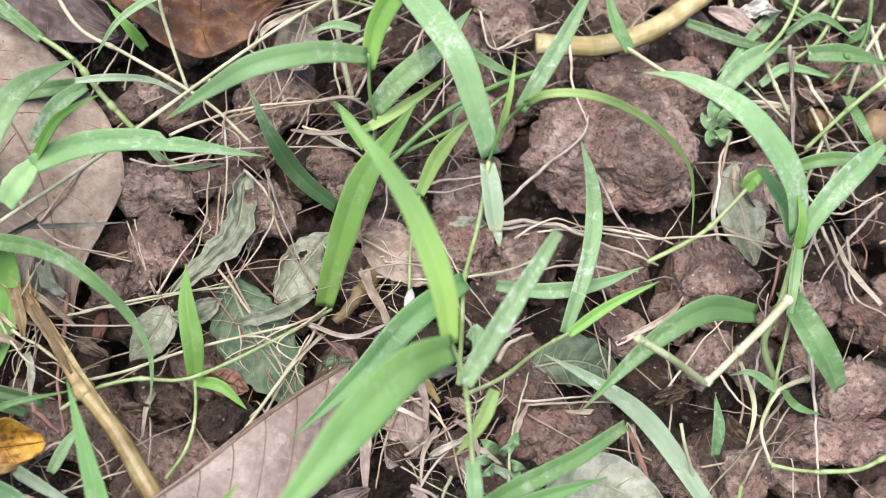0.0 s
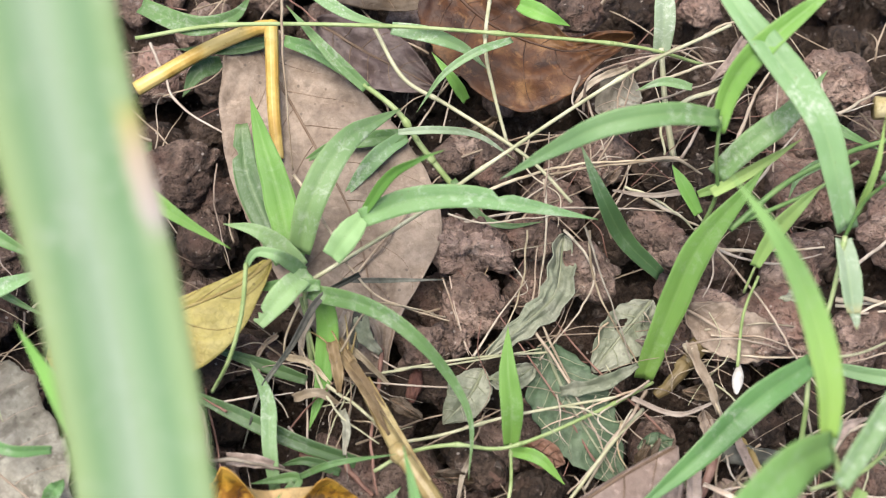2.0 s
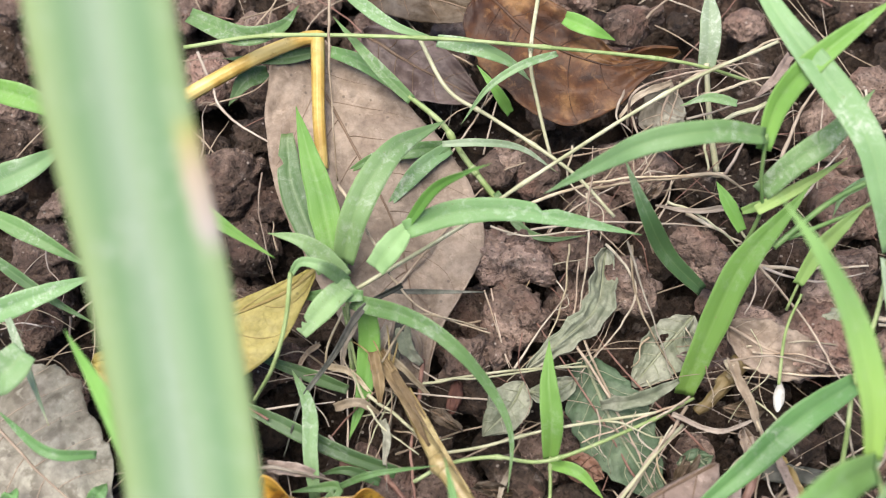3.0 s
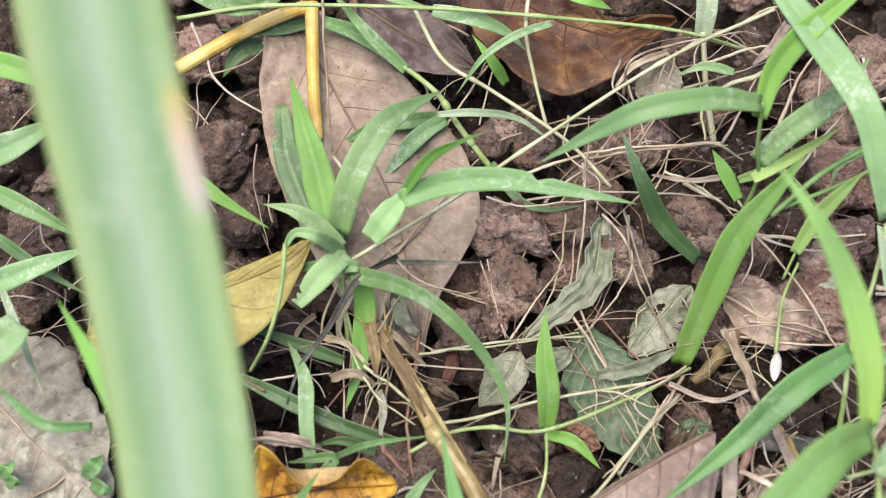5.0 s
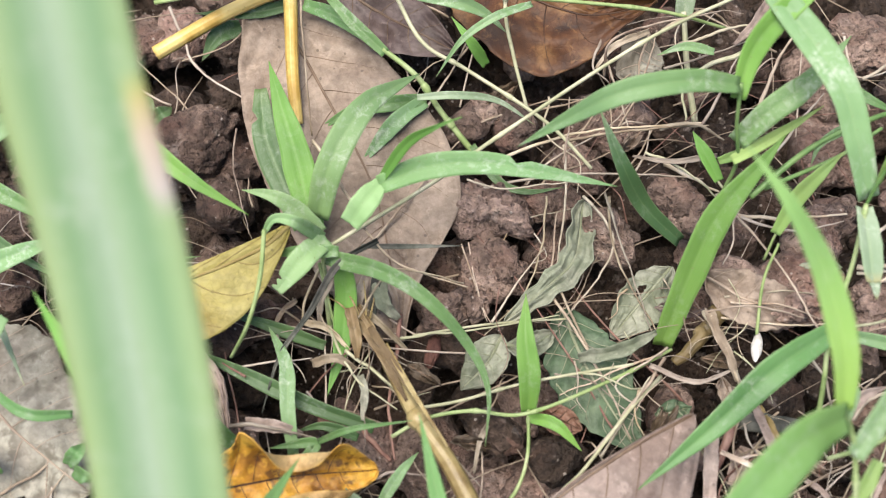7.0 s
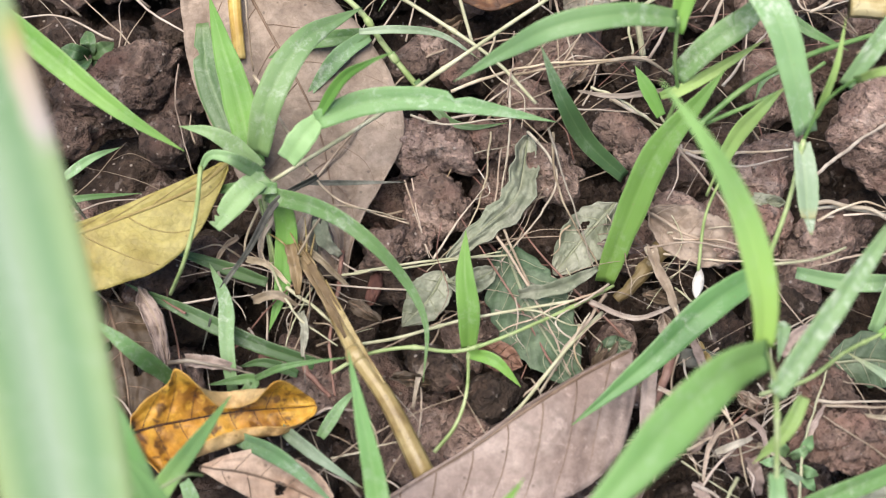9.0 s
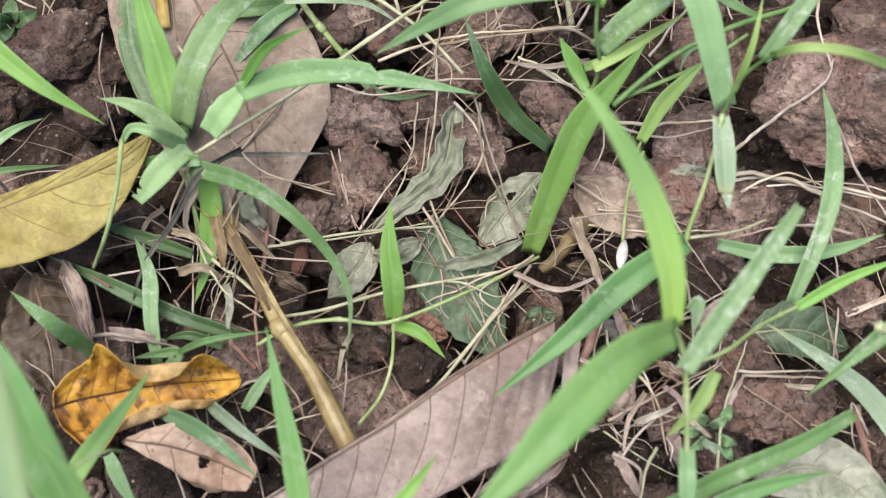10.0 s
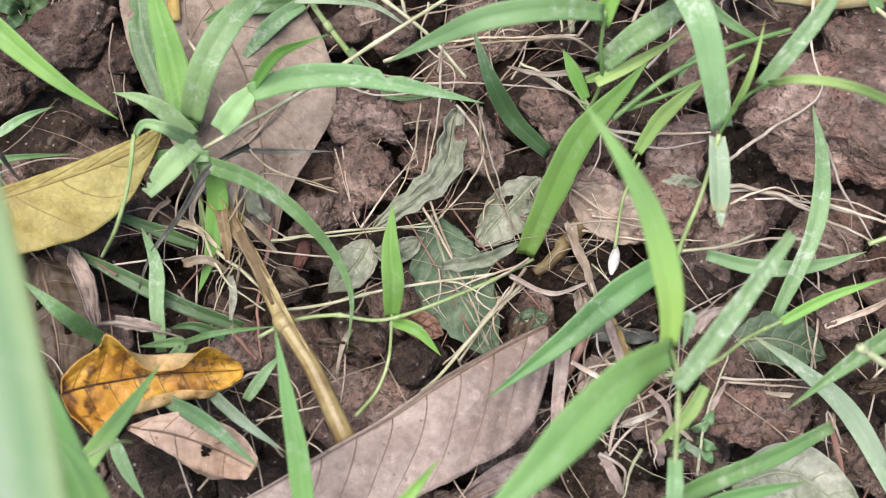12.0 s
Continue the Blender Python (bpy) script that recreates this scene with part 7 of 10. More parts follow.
near_grass = thing("grass_plant", (-0.1241, -0.1839, 0.0000), "tall grass plant with a broad blade close by", "grass", "grass plants")
blade(near_grass, [(-0.0841, -0.2185, 0.1288), (-0.0888, -0.1821, 0.1648), (-0.0944, -0.1566, 0.1900), (-0.1011, -0.1350, 0.2129), (-0.1057, -0.1149, 0.2338), (-0.1093, -0.0965, 0.2514)], 0.0246, "near", base=1.0, peak=0.8, twist=0, fold=0.1, wave=0.01, seed=206)
blade(near_grass, [(-0.0819, -0.2009, 0.0700), (-0.0894, -0.1814, 0.0850), (-0.1002, -0.1600, 0.0950), (-0.1124, -0.1423, 0.1000)], 0.0107, "soft", base=0.6, peak=0.35, seed=207)
blade(near_grass, [(-0.1013, -0.1871, 0.0450), (-0.0921, -0.1698, 0.0500), (-0.0847, -0.1571, 0.0500), (-0.0780, -0.1421, 0.0450)], 0.0055, "sunny", base=0.5, peak=0.4, seed=208)
blade(near_grass, [(-0.1021, -0.1266, 0.0080), (-0.1123, -0.1240, 0.0300), (-0.1257, -0.1148, 0.0300)], 0.0058, "green", base=0.6, peak=0.4, seed=209)
blade(near_grass, [(-0.0313, -0.1887, 0.0450), (-0.0358, -0.1673, 0.0550), (-0.0400, -0.1521, 0.0600), (-0.0450, -0.1337, 0.0620)], 0.0062, "soft", base=0.6, peak=0.3, seed=210)
blade(near_grass, [(-0.0122, -0.1886, 0.0700), (-0.0044, -0.1792, 0.0760), (0.0021, -0.1703, 0.0760)], 0.0038, "bright", base=0.5, seed=211)
blade(near_grass, [(-0.1085, -0.1693, 0.0900), (-0.1240, -0.1435, 0.1000), (-0.1412, -0.1202, 0.1000)], 0.0061, "bright", base=0.6, peak=0.3, seed=212)
blade(near_grass, [(-0.0790, -0.1972, 0.0800), (-0.0810, -0.1878, 0.0900), (-0.0852, -0.1813, 0.0960), (-0.0918, -0.1748, 0.1000)], 0.0062, "sunny", base=0.7, peak=0.4, seed=213)
stem(near_grass, [(-0.0935, -0.1706, 0.0500), (-0.0865, -0.1665, 0.0500), (-0.0831, -0.1651, 0.0450)], 0.00050, "stem")

# ---- low grass in the shade

low_grass = thing("grass_plant", (-0.0869, -0.1260, 0.0000), "low dusty grass blades lying on the soil", "grass", "grass plants")
blade(low_grass, [(-0.0844, -0.1286, 0.0080), (-0.0868, -0.1161, 0.0140), (-0.0887, -0.1020, 0.0161), (-0.0959, -0.0881, 0.0125)], 0.0049, "dusty", base=0.4, peak=0.5, seed=214)
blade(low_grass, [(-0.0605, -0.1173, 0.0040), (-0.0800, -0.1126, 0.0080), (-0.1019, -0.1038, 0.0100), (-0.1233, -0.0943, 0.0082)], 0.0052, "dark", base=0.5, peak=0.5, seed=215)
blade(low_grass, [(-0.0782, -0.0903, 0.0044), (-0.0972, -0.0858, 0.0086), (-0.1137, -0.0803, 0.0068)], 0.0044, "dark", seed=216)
blade(low_grass, [(-0.0762, -0.1277, 0.0180), (-0.0657, -0.1269, 0.0280), (-0.0477, -0.1233, 0.0280)], 0.0020, "green", base=0.7, seed=217)
blade(low_grass, [(-0.0825, -0.1435, 0.0100), (-0.0653, -0.1537, 0.0240), (-0.0492, -0.1653, 0.0200)], 0.0054, "dusty", base=0.5, peak=0.4, seed=218)
blade(low_grass, [(-0.0683, -0.1403, 0.0100), (-0.0542, -0.1527, 0.0220), (-0.0418, -0.1594, 0.0160)], 0.0043, "pale", base=0.5, seed=219)
blade(low_grass, [(-0.0566, -0.1416, 0.0060), (-0.0507, -0.1336, 0.0120), (-0.0461, -0.1268, 0.0100)], 0.0039, "dusty", seed=220)
blade(low_grass, [(-0.0948, -0.1585, 0.0120), (-0.0889, -0.1683, 0.0120), (-0.0834, -0.1756, 0.0080)], 0.0046, "dusty", seed=221)
blade(low_grass, [(-0.0809, -0.1316, 0.0120), (-0.0777, -0.1267, 0.0140), (-0.0916, -0.1284, 0.0120)], 0.0036, "green", seed=222)
blade(low_grass, [(-0.0652, -0.1216, 0.0060), (-0.0755, -0.1197, 0.0100), (-0.0847, -0.1205, 0.0060)], 0.0033, "dark", seed=223)
blade(low_grass, [(-0.1470, -0.0608, 0.0142), (-0.1369, -0.0562, 0.0205), (-0.1285, -0.0508, 0.0190)], 0.0032, "dusty", seed=224)
blade(low_grass, [(-0.1565, -0.0750, 0.0171), (-0.1379, -0.0713, 0.0214), (-0.1197, -0.0667, 0.0177)], 0.0025, "green", seed=225)
blade(low_grass, [(-0.1450, -0.0711, 0.0514), (-0.1378, -0.0721, 0.0513), (-0.1387, -0.0744, 0.0312), (-0.1306, -0.0830, 0.0207)], 0.0027, "wither", seed=226)
blade(low_grass, [(-0.1604, -0.0275, 0.0596), (-0.1412, -0.0427, 0.0578), (-0.1200, -0.0572, 0.0525), (-0.1007, -0.0661, 0.0457)], 0.0076, "bright", base=0.6, peak=0.3, seed=227)
blade(low_grass, [(-0.1963, -0.0161, 0.0570), (-0.1811, -0.0203, 0.0564), (-0.1688, -0.0255, 0.0508)], 0.0081, "bright", base=0.6, seed=228)
blade(low_grass, [(-0.2013, -0.0401, 0.0341), (-0.1848, -0.0335, 0.0389), (-0.1767, -0.0223, 0.0362)], 0.0099, "dusty", base=0.6, seed=229)
blade(low_grass, [(-0.1958, -0.0490, 0.0332), (-0.1779, -0.0570, 0.0325), (-0.1621, -0.0628, 0.0260)], 0.0060, "green", seed=230)
blade(low_grass, [(-0.1969, -0.0585, 0.0223), (-0.1753, -0.0724, 0.0233), (-0.1594, -0.0784, 0.0169)], 0.0038, "dark", seed=231)
blade(low_grass, [(-0.1935, -0.0832, 0.0267), (-0.1760, -0.0765, 0.0310), (-0.1593, -0.0657, 0.0278)], 0.0074, "dusty", base=0.6, seed=232)
blade(low_grass, [(-0.1475, -0.1267, 0.0300), (-0.1612, -0.1281, 0.0340), (-0.1805, -0.1141, 0.0300)], 0.0034, "green", seed=233)
blade(low_grass, [(-0.1682, -0.1042, 0.0500), (-0.1732, -0.1117, 0.0500), (-0.1839, -0.1149, 0.0400)], 0.0113, "dusty", seed=234)
blade(low_grass, [(-0.1794, -0.0890, 0.0404), (-0.1704, -0.1052, 0.0360), (-0.1634, -0.1186, 0.0300)], 0.0026, "pale", seed=235)

edge_grass = thing("grass_plant", (0.2383, 0.0127, 0.0110), "thin tangled grass stems and narrow blades at the edge", "grass", "grass plants")
blade(edge_grass, [(0.2268, -0.0154, 0.0313), (0.2281, -0.0325, 0.0352), (0.2359, -0.0421, 0.0282)], 0.0044, "green", seed=236)
stem(edge_grass, [(0.2525, -0.0096, 0.0193), (0.2448, 0.0006, 0.0267), (0.2473, 0.0218, 0.0197)], 0.00088, "stempale", nodes=(0.5262565155415584,))
stem(edge_grass, [(0.2304, 0.0364, 0.0426), (0.2224, 0.0387, 0.0490), (0.2205, 0.0537, 0.0412)], 0.00057, "stem", nodes=(0.28326045103934194,))
stem(edge_grass, [(0.2413, 0.0394, 0.0275), (0.2217, 0.0227, 0.0310), (0.2133, 0.0176, 0.0203)], 0.00093, "stempale", nodes=(0.3735831006481559,))
stem(edge_grass, [(0.2563, -0.0032, 0.0374), (0.2598, 0.0019, 0.0441), (0.2719, 0.0184, 0.0365)], 0.00089, "stempale", nodes=(0.3792733387123207,))
stem(edge_grass, [(0.2166, 0.0344, 0.0288), (0.2074, 0.0439, 0.0362), (0.2047, 0.0662, 0.0295)], 0.00051, "stemdark", nodes=(0.23961347033064628,))
blade(edge_grass, [(0.2125, 0.0209, 0.0305), (0.2161, 0.0267, 0.0374), (0.2259, 0.0415, 0.0336)], 0.0024, "dark", seed=237)
stem(edge_grass, [(0.2785, 0.0517, 0.0251), (0.2804, 0.0356, 0.0287), (0.2899, 0.0315, 0.0181)], 0.00069, "stem", nodes=(0.4716933520737013,))
stem(edge_grass, [(0.2419, 0.0006, 0.0226), (0.2539, 0.0087, 0.0298), (0.2729, 0.0283, 0.0227)], 0.00070, "stemdark", nodes=(0.7356266551823996,))
stem(edge_grass, [(0.2026, 0.0105, 0.0267), (0.1997, -0.0023, 0.0309), (0.2061, -0.0044, 0.0206)], 0.00067, "stem", nodes=(0.32509003582927826,))
stem(edge_grass, [(0.2229, 0.0132, 0.0345), (0.2104, 0.0158, 0.0409), (0.2095, 0.0301, 0.0330)], 0.00078, "stemdark", nodes=(0.3064866653029932,))
stem(edge_grass, [(0.1932, 0.0376, 0.0262), (0.1909, 0.0173, 0.0292), (0.1998, 0.0085, 0.0179)], 0.00092, "stempale", nodes=(0.21909588979484107,))
blade(edge_grass, [(0.2501, 0.0236, 0.0238), (0.2393, 0.0144, 0.0284), (0.2353, 0.0136, 0.0223)], 0.0049, "green", seed=238)
stem(edge_grass, [(0.2504, 0.0178, 0.0321), (0.2349, -0.0016, 0.0353), (0.2319, -0.0100, 0.0242)], 0.00087, "stempale", nodes=(0.2639783658183554,))
stem(edge_grass, [(0.2217, 0.0334, 0.0320), (0.2308, 0.0357, 0.0383), (0.2442, 0.0504, 0.0305)], 0.00088, "stempale", nodes=(0.7760788060195403,))
stem(edge_grass, [(0.2364, 0.0136, 0.0389), (0.2258, 0.0102, 0.0444), (0.2275, 0.0182, 0.0356)], 0.00083, "stempale", nodes=(0.5761789825729036,))
stem(edge_grass, [(0.2211, 0.0137, 0.0363), (0.2107, 0.0164, 0.0427), (0.2048, 0.0308, 0.0348)], 0.00064, "stemdark", nodes=(0.6167580496705367,))
stem(edge_grass, [(0.2356, -0.0101, 0.0219), (0.2277, -0.0203, 0.0266), (0.2285, -0.0204, 0.0166)], 0.00081, "stemdark", nodes=(0.774131256098513,))
blade(edge_grass, [(0.2094, 0.0257, 0.0379), (0.2153, 0.0222, 0.0434), (0.2275, 0.0277, 0.0382)], 0.0028, "dark", seed=239)
stem(edge_grass, [(0.2167, -0.0154, 0.0227), (0.2162, -0.0282, 0.0271), (0.2227, -0.0312, 0.0168)], 0.00079, "stempale", nodes=(0.4100270908579226,))
stem(edge_grass, [(0.2409, -0.0276, 0.0346), (0.2390, -0.0455, 0.0386), (0.2463, -0.0536, 0.0278)], 0.00068, "stempale", nodes=(0.3191919185368133,))
stem(edge_grass, [(0.2041, -0.0226, 0.0289), (0.1977, -0.0138, 0.0360), (0.1996, 0.0058, 0.0287)], 0.00073, "stempale", nodes=(0.3815996570456196,))
stem(edge_grass, [(0.2255, -0.0170, 0.0192), (0.2143, -0.0357, 0.0229), (0.2106, -0.0449, 0.0119)], 0.00074, "stempale", nodes=(0.33142289858608165,))
stem(edge_grass, [(0.2401, 0.0003, 0.0222), (0.2233, -0.0029, 0.0277), (0.2191, 0.0046, 0.0188)], 0.00055, "stemdark", nodes=(0.7807883077034976,))
blade(edge_grass, [(0.2183, -0.0001, 0.0317), (0.2139, 0.0004, 0.0378), (0.2157, 0.0091, 0.0330)], 0.0020, "dusty", seed=240)
stem(edge_grass, [(0.1971, -0.0208, 0.0205), (0.1824, -0.0217, 0.0264), (0.1753, -0.0125, 0.0176)], 0.00053, "stemdark", nodes=(0.778622400921861,))
stem(edge_grass, [(0.2240, 0.0139, 0.0400), (0.2148, 0.0091, 0.0454), (0.2157, 0.0158, 0.0363)], 0.00063, "stempale", nodes=(0.45146115605194626,))
stem(edge_grass, [(0.2464, -0.0059, 0.0294), (0.2421, 0.0012, 0.0364), (0.2465, 0.0195, 0.0291)], 0.00090, "stempale", nodes=(0.5651659358627998,))
stem(edge_grass, [(0.2038, -0.0240, 0.0264), (0.1914, -0.0160, 0.0334), (0.1850, 0.0025, 0.0259)], 0.00054, "stempale", nodes=(0.45752053453780916,))
stem(edge_grass, [(0.2660, 0.0086, 0.0268), (0.2620, -0.0021, 0.0313), (0.2647, -0.0020, 0.0213)], 0.00057, "stemdark", nodes=(0.6446157335384812,))
blade(edge_grass, [(0.2101, 0.0276, 0.0279), (0.1930, 0.0091, 0.0312), (0.1817, -0.0008, 0.0238)], 0.0046, "dusty", seed=241)
stem(edge_grass, [(0.2277, 0.0382, 0.0292), (0.2293, 0.0356, 0.0348), (0.2368, 0.0451, 0.0262)], 0.00087, "stem", nodes=(0.48817795604123765,))
stem(edge_grass, [(0.2311, 0.0257, 0.0316), (0.2315, 0.0362, 0.0392), (0.2374, 0.0594, 0.0327)], 0.00082, "stemdark", nodes=(0.375912953133571,))
stem(edge_grass, [(0.2292, 0.0043, 0.0341), (0.2272, -0.0031, 0.0391), (0.2374, 0.0006, 0.0296)], 0.00080, "stemdark", nodes=(0.36940846681668427,))

small_weed = thing("weed", (0.0899, -0.1443, 0.0000), "small green weed with tiny oval leaves", "weed", "weeds")
blade(small_weed, [(0.0851, -0.1411, 0.0080), (0.0813, -0.1409, 0.0140), (0.0791, -0.1380, 0.0120)], 0.0038, "dusty", peak=0.5, base=0.2, seed=242)
blade(small_weed, [(0.0859, -0.1421, 0.0080), (0.0875, -0.1425, 0.0140), (0.0907, -0.1402, 0.0120)], 0.0038, "dusty", peak=0.5, base=0.2, seed=243)
blade(small_weed, [(0.0875, -0.1450, 0.0080), (0.0893, -0.1481, 0.0140), (0.0929, -0.1485, 0.0120)], 0.0038, "dusty", peak=0.5, base=0.2, seed=244)
blade(small_weed, [(0.0846, -0.1459, 0.0080), (0.0806, -0.1496, 0.0140), (0.0782, -0.1508, 0.0120)], 0.0038, "dusty", peak=0.5, base=0.2, seed=245)
blade(small_weed, [(0.0888, -0.1412, 0.0080), (0.0896, -0.1400, 0.0140), (0.0921, -0.1360, 0.0120)], 0.0038, "dusty", peak=0.5, base=0.2, seed=246)
blade(small_weed, [(0.0830, -0.1433, 0.0080), (0.0784, -0.1456, 0.0140), (0.0755, -0.1452, 0.0120)], 0.0038, "dusty", peak=0.5, base=0.2, seed=247)
blade(small_weed, [(0.0891, -0.1470, 0.0080), (0.0894, -0.1515, 0.0140), (0.0914, -0.1534, 0.0120)], 0.0038, "dusty", peak=0.5, base=0.2, seed=248)

dark_weed = thing("weed", (-0.1483, -0.0101, 0.0078), "dark green weed leaves on the soil", "weed", "weeds")
blade(dark_weed, [(-0.1464, -0.0126, 0.0134), (-0.1490, -0.0154, 0.0201), (-0.1557, -0.0110, 0.0156)], 0.0053, "dark", peak=0.5, base=0.3, seed=249)
blade(dark_weed, [(-0.1455, -0.0125, 0.0134), (-0.1397, -0.0140, 0.0203), (-0.1378, -0.0082, 0.0160)], 0.0053, "dark", peak=0.5, base=0.3, seed=250)
blade(dark_weed, [(-0.1463, -0.0136, 0.0133), (-0.1465, -0.0204, 0.0194), (-0.1507, -0.0202, 0.0145)], 0.0052, "dark", peak=0.5, base=0.3, seed=251)
blade(dark_weed, [(-0.1444, -0.0135, 0.0133), (-0.1389, -0.0204, 0.0194), (-0.1373, -0.0203, 0.0144)], 0.0052, "dark", peak=0.5, base=0.3, seed=252)
blade(dark_weed, [(-0.1459, -0.0119, 0.0135), (-0.1449, -0.0118, 0.0205), (-0.1479, -0.0044, 0.0165)], 0.0053, "dark", peak=0.5, base=0.3, seed=253)

corner_weed = thing("weed", (-0.1800, -0.0895, 0.0004), "green weed leaves beside a grey leaf", "weed", "weeds")
blade(corner_weed, [(-0.1774, -0.1378, 0.0120), (-0.1740, -0.1370, 0.0180), (-0.1740, -0.1333, 0.0150)], 0.0050, "green", peak=0.5, base=0.3, seed=254)
blade(corner_weed, [(-0.1755, -0.1386, 0.0120), (-0.1710, -0.1412, 0.0180), (-0.1698, -0.1410, 0.0150)], 0.0050, "green", peak=0.5, base=0.3, seed=255)
blade(corner_weed, [(-0.1518, -0.1364, 0.0120), (-0.1481, -0.1347, 0.0180), (-0.1470, -0.1301, 0.0150)], 0.0050, "green", peak=0.5, base=0.3, seed=256)
blade(corner_weed, [(-0.1497, -0.1381, 0.0120), (-0.1443, -0.1416, 0.0180), (-0.1415, -0.1422, 0.0150)], 0.0050, "green", peak=0.5, base=0.3, seed=257)

# ---- the seedling

seedling = thing("grass_seedling", (-0.0212, -0.1425, 0.0000), "young green grass seedling with three leaves", "grass", "seedlings")
stem(seedling, [(-0.0217, -0.1431, 0.0000), (-0.0155, -0.1351, 0.0030), (-0.0124, -0.1246, 0.0050), (-0.0124, -0.1100, 0.0060)], 0.00069, "stem", nodes=(0.9,))
blade(seedling, [(-0.0124, -0.1104, 0.0060), (-0.0128, -0.1026, 0.0161), (-0.0145, -0.0921, 0.0223), (-0.0148, -0.0786, 0.0249)], 0.0070, "bright", base=0.35, peak=0.4, seed=258)
blade(seedling, [(-0.0128, -0.1123, 0.0060), (-0.0040, -0.1160, 0.0100), (0.0044, -0.1228, 0.0060)], 0.0040, "bright", base=0.4, peak=0.4, seed=259)

# ---- runners across the soil

grass_runner = thing("grass_plant", (0.0332, -0.0855, 0.0006), "pale green creeping grass runners over the soil", "grass", "grass runners")
stem(grass_runner, [(-0.0547, -0.1208, 0.0060), (-0.0443, -0.1158, 0.0100), (-0.0303, -0.1134, 0.0120), (-0.0129, -0.1134, 0.0120), (0.0158, -0.0998, 0.0121), (0.0334, -0.0874, 0.0065)], 0.00069, "stem", nodes=(0.28, 0.48, 0.82))
stem(grass_runner, [(-0.0501, -0.1116, 0.0060), (-0.0342, -0.1088, 0.0080), (-0.0132, -0.1025, 0.0101), (0.0202, -0.0955, 0.0122)], 0.00058, "stempale", nodes=(0.4,))
stem(grass_runner, [(-0.0501, -0.0865, 0.0065), (-0.0248, -0.0821, 0.0087), (0.0005, -0.0791, 0.0089)], 0.00048, "stempale")
stem(grass_runner, [(0.0297, -0.0968, 0.0062), (0.0185, -0.1110, 0.0120), (0.0049, -0.1299, 0.0120), (-0.0016, -0.1354, 0.0060)], 0.00068, "stempale")
stem(grass_runner, [(0.0596, -0.0837, 0.0127), (0.0603, -0.0701, 0.0235), (0.0639, -0.0609, 0.0321)], 0.00058, "stem")
stem(grass_runner, [(-0.0808, -0.0690, 0.0215), (-0.0765, -0.0816, 0.0108), (-0.0738, -0.0886, 0.0044)], 0.00060, "stem")

# ---- straws
straw([(-0.0925, 0.0252, 0.0628), (-0.0905, 0.0028, 0.0495), (-0.0867, -0.0250, 0.0279)], 0.00052, "strawgrey", seed=260)
straw([(-0.0863, -0.0271, 0.0276), (-0.0723, -0.0491, 0.0292), (-0.0623, -0.0634, 0.0239), (-0.0492, -0.0690, 0.0175), (-0.0329, -0.0713, 0.0134)], 0.00056, "straw", seed=261)
straw([(-0.1410, 0.0249, 0.0287), (-0.1340, 0.0118, 0.0268), (-0.1293, 0.0035, 0.0236), (-0.1086, -0.0090, 0.0199)], 0.00061, "straw", nodes=(0.5,), seed=262)
straw([(-0.1153, -0.0135, 0.0113), (-0.1168, -0.0286, 0.0094), (-0.1123, -0.0411, 0.0080), (-0.1055, -0.0543, 0.0067)], 0.00031, "strawgrey", seed=263)
straw([(-0.0027, -0.0212, 0.0223), (-0.0014, -0.0376, 0.0164), (-0.0034, -0.0571, 0.0125), (-0.0046, -0.0722, 0.0093)], 0.00052, "straw", seed=264)
straw([(0.0125, -0.0380, 0.0184), (0.0147, -0.0572, 0.0145), (0.0300, -0.0821, 0.0047)], 0.00052, "strawgrey", seed=265)
straw([(-0.0216, -0.0228, 0.0161), (0.0001, -0.0160, 0.0210), (0.0287, -0.0127, 0.0234), (0.0456, -0.0100, 0.0218)], 0.00060, "straw", seed=266)
straw([(-0.0298, -0.0337, 0.0128), (-0.0053, -0.0305, 0.0172), (0.0211, -0.0296, 0.0193), (0.0444, -0.0289, 0.0174)], 0.00053, "straw", seed=267)
straw([(0.0043, -0.0373, 0.0164), (0.0140, -0.0511, 0.0150), (0.0098, -0.0654, 0.0138), (-0.0034, -0.0812, 0.0068)], 0.00051, "straw", nodes=(0.3,), seed=268)
straw([(-0.0333, -0.0526, 0.0089), (-0.0289, -0.0726, 0.0073), (-0.0245, -0.0804, 0.0048)], 0.00030, "root", seed=269)
straw([(-0.0230, -0.0354, 0.0106), (-0.0198, -0.0457, 0.0095), (-0.0233, -0.0551, 0.0066)], 0.00026, "root", seed=270)
straw([(-0.0079, -0.0368, 0.0145), (-0.0095, -0.0574, 0.0124), (-0.0156, -0.0728, 0.0093), (-0.0272, -0.0854, 0.0066)], 0.00041, "straw", seed=271)
straw([(-0.0555, -0.0875, 0.0065), (-0.0265, -0.0846, 0.0106), (-0.0029, -0.0790, 0.0109)], 0.00045, "stempale", seed=272)
straw([(-0.0716, -0.0926, 0.0063), (-0.0582, -0.1024, 0.0081), (-0.0469, -0.1124, 0.0060)], 0.00067, "stempale", seed=273)
straw([(-0.0048, -0.0732, 0.0112), (0.0044, -0.0884, 0.0104), (0.0134, -0.1043, 0.0080), (0.0198, -0.1175, 0.0040)], 0.00055, "straw", seed=274)
straw([(0.0304, -0.0918, 0.0103), (0.0234, -0.1039, 0.0120), (0.0053, -0.1262, 0.0060)], 0.00066, "straw", seed=275)
straw([(0.0314, -0.0889, 0.0104), (0.0146, -0.1025, 0.0121), (0.0239, -0.1094, 0.0080)], 0.00044, "straw", seed=276)
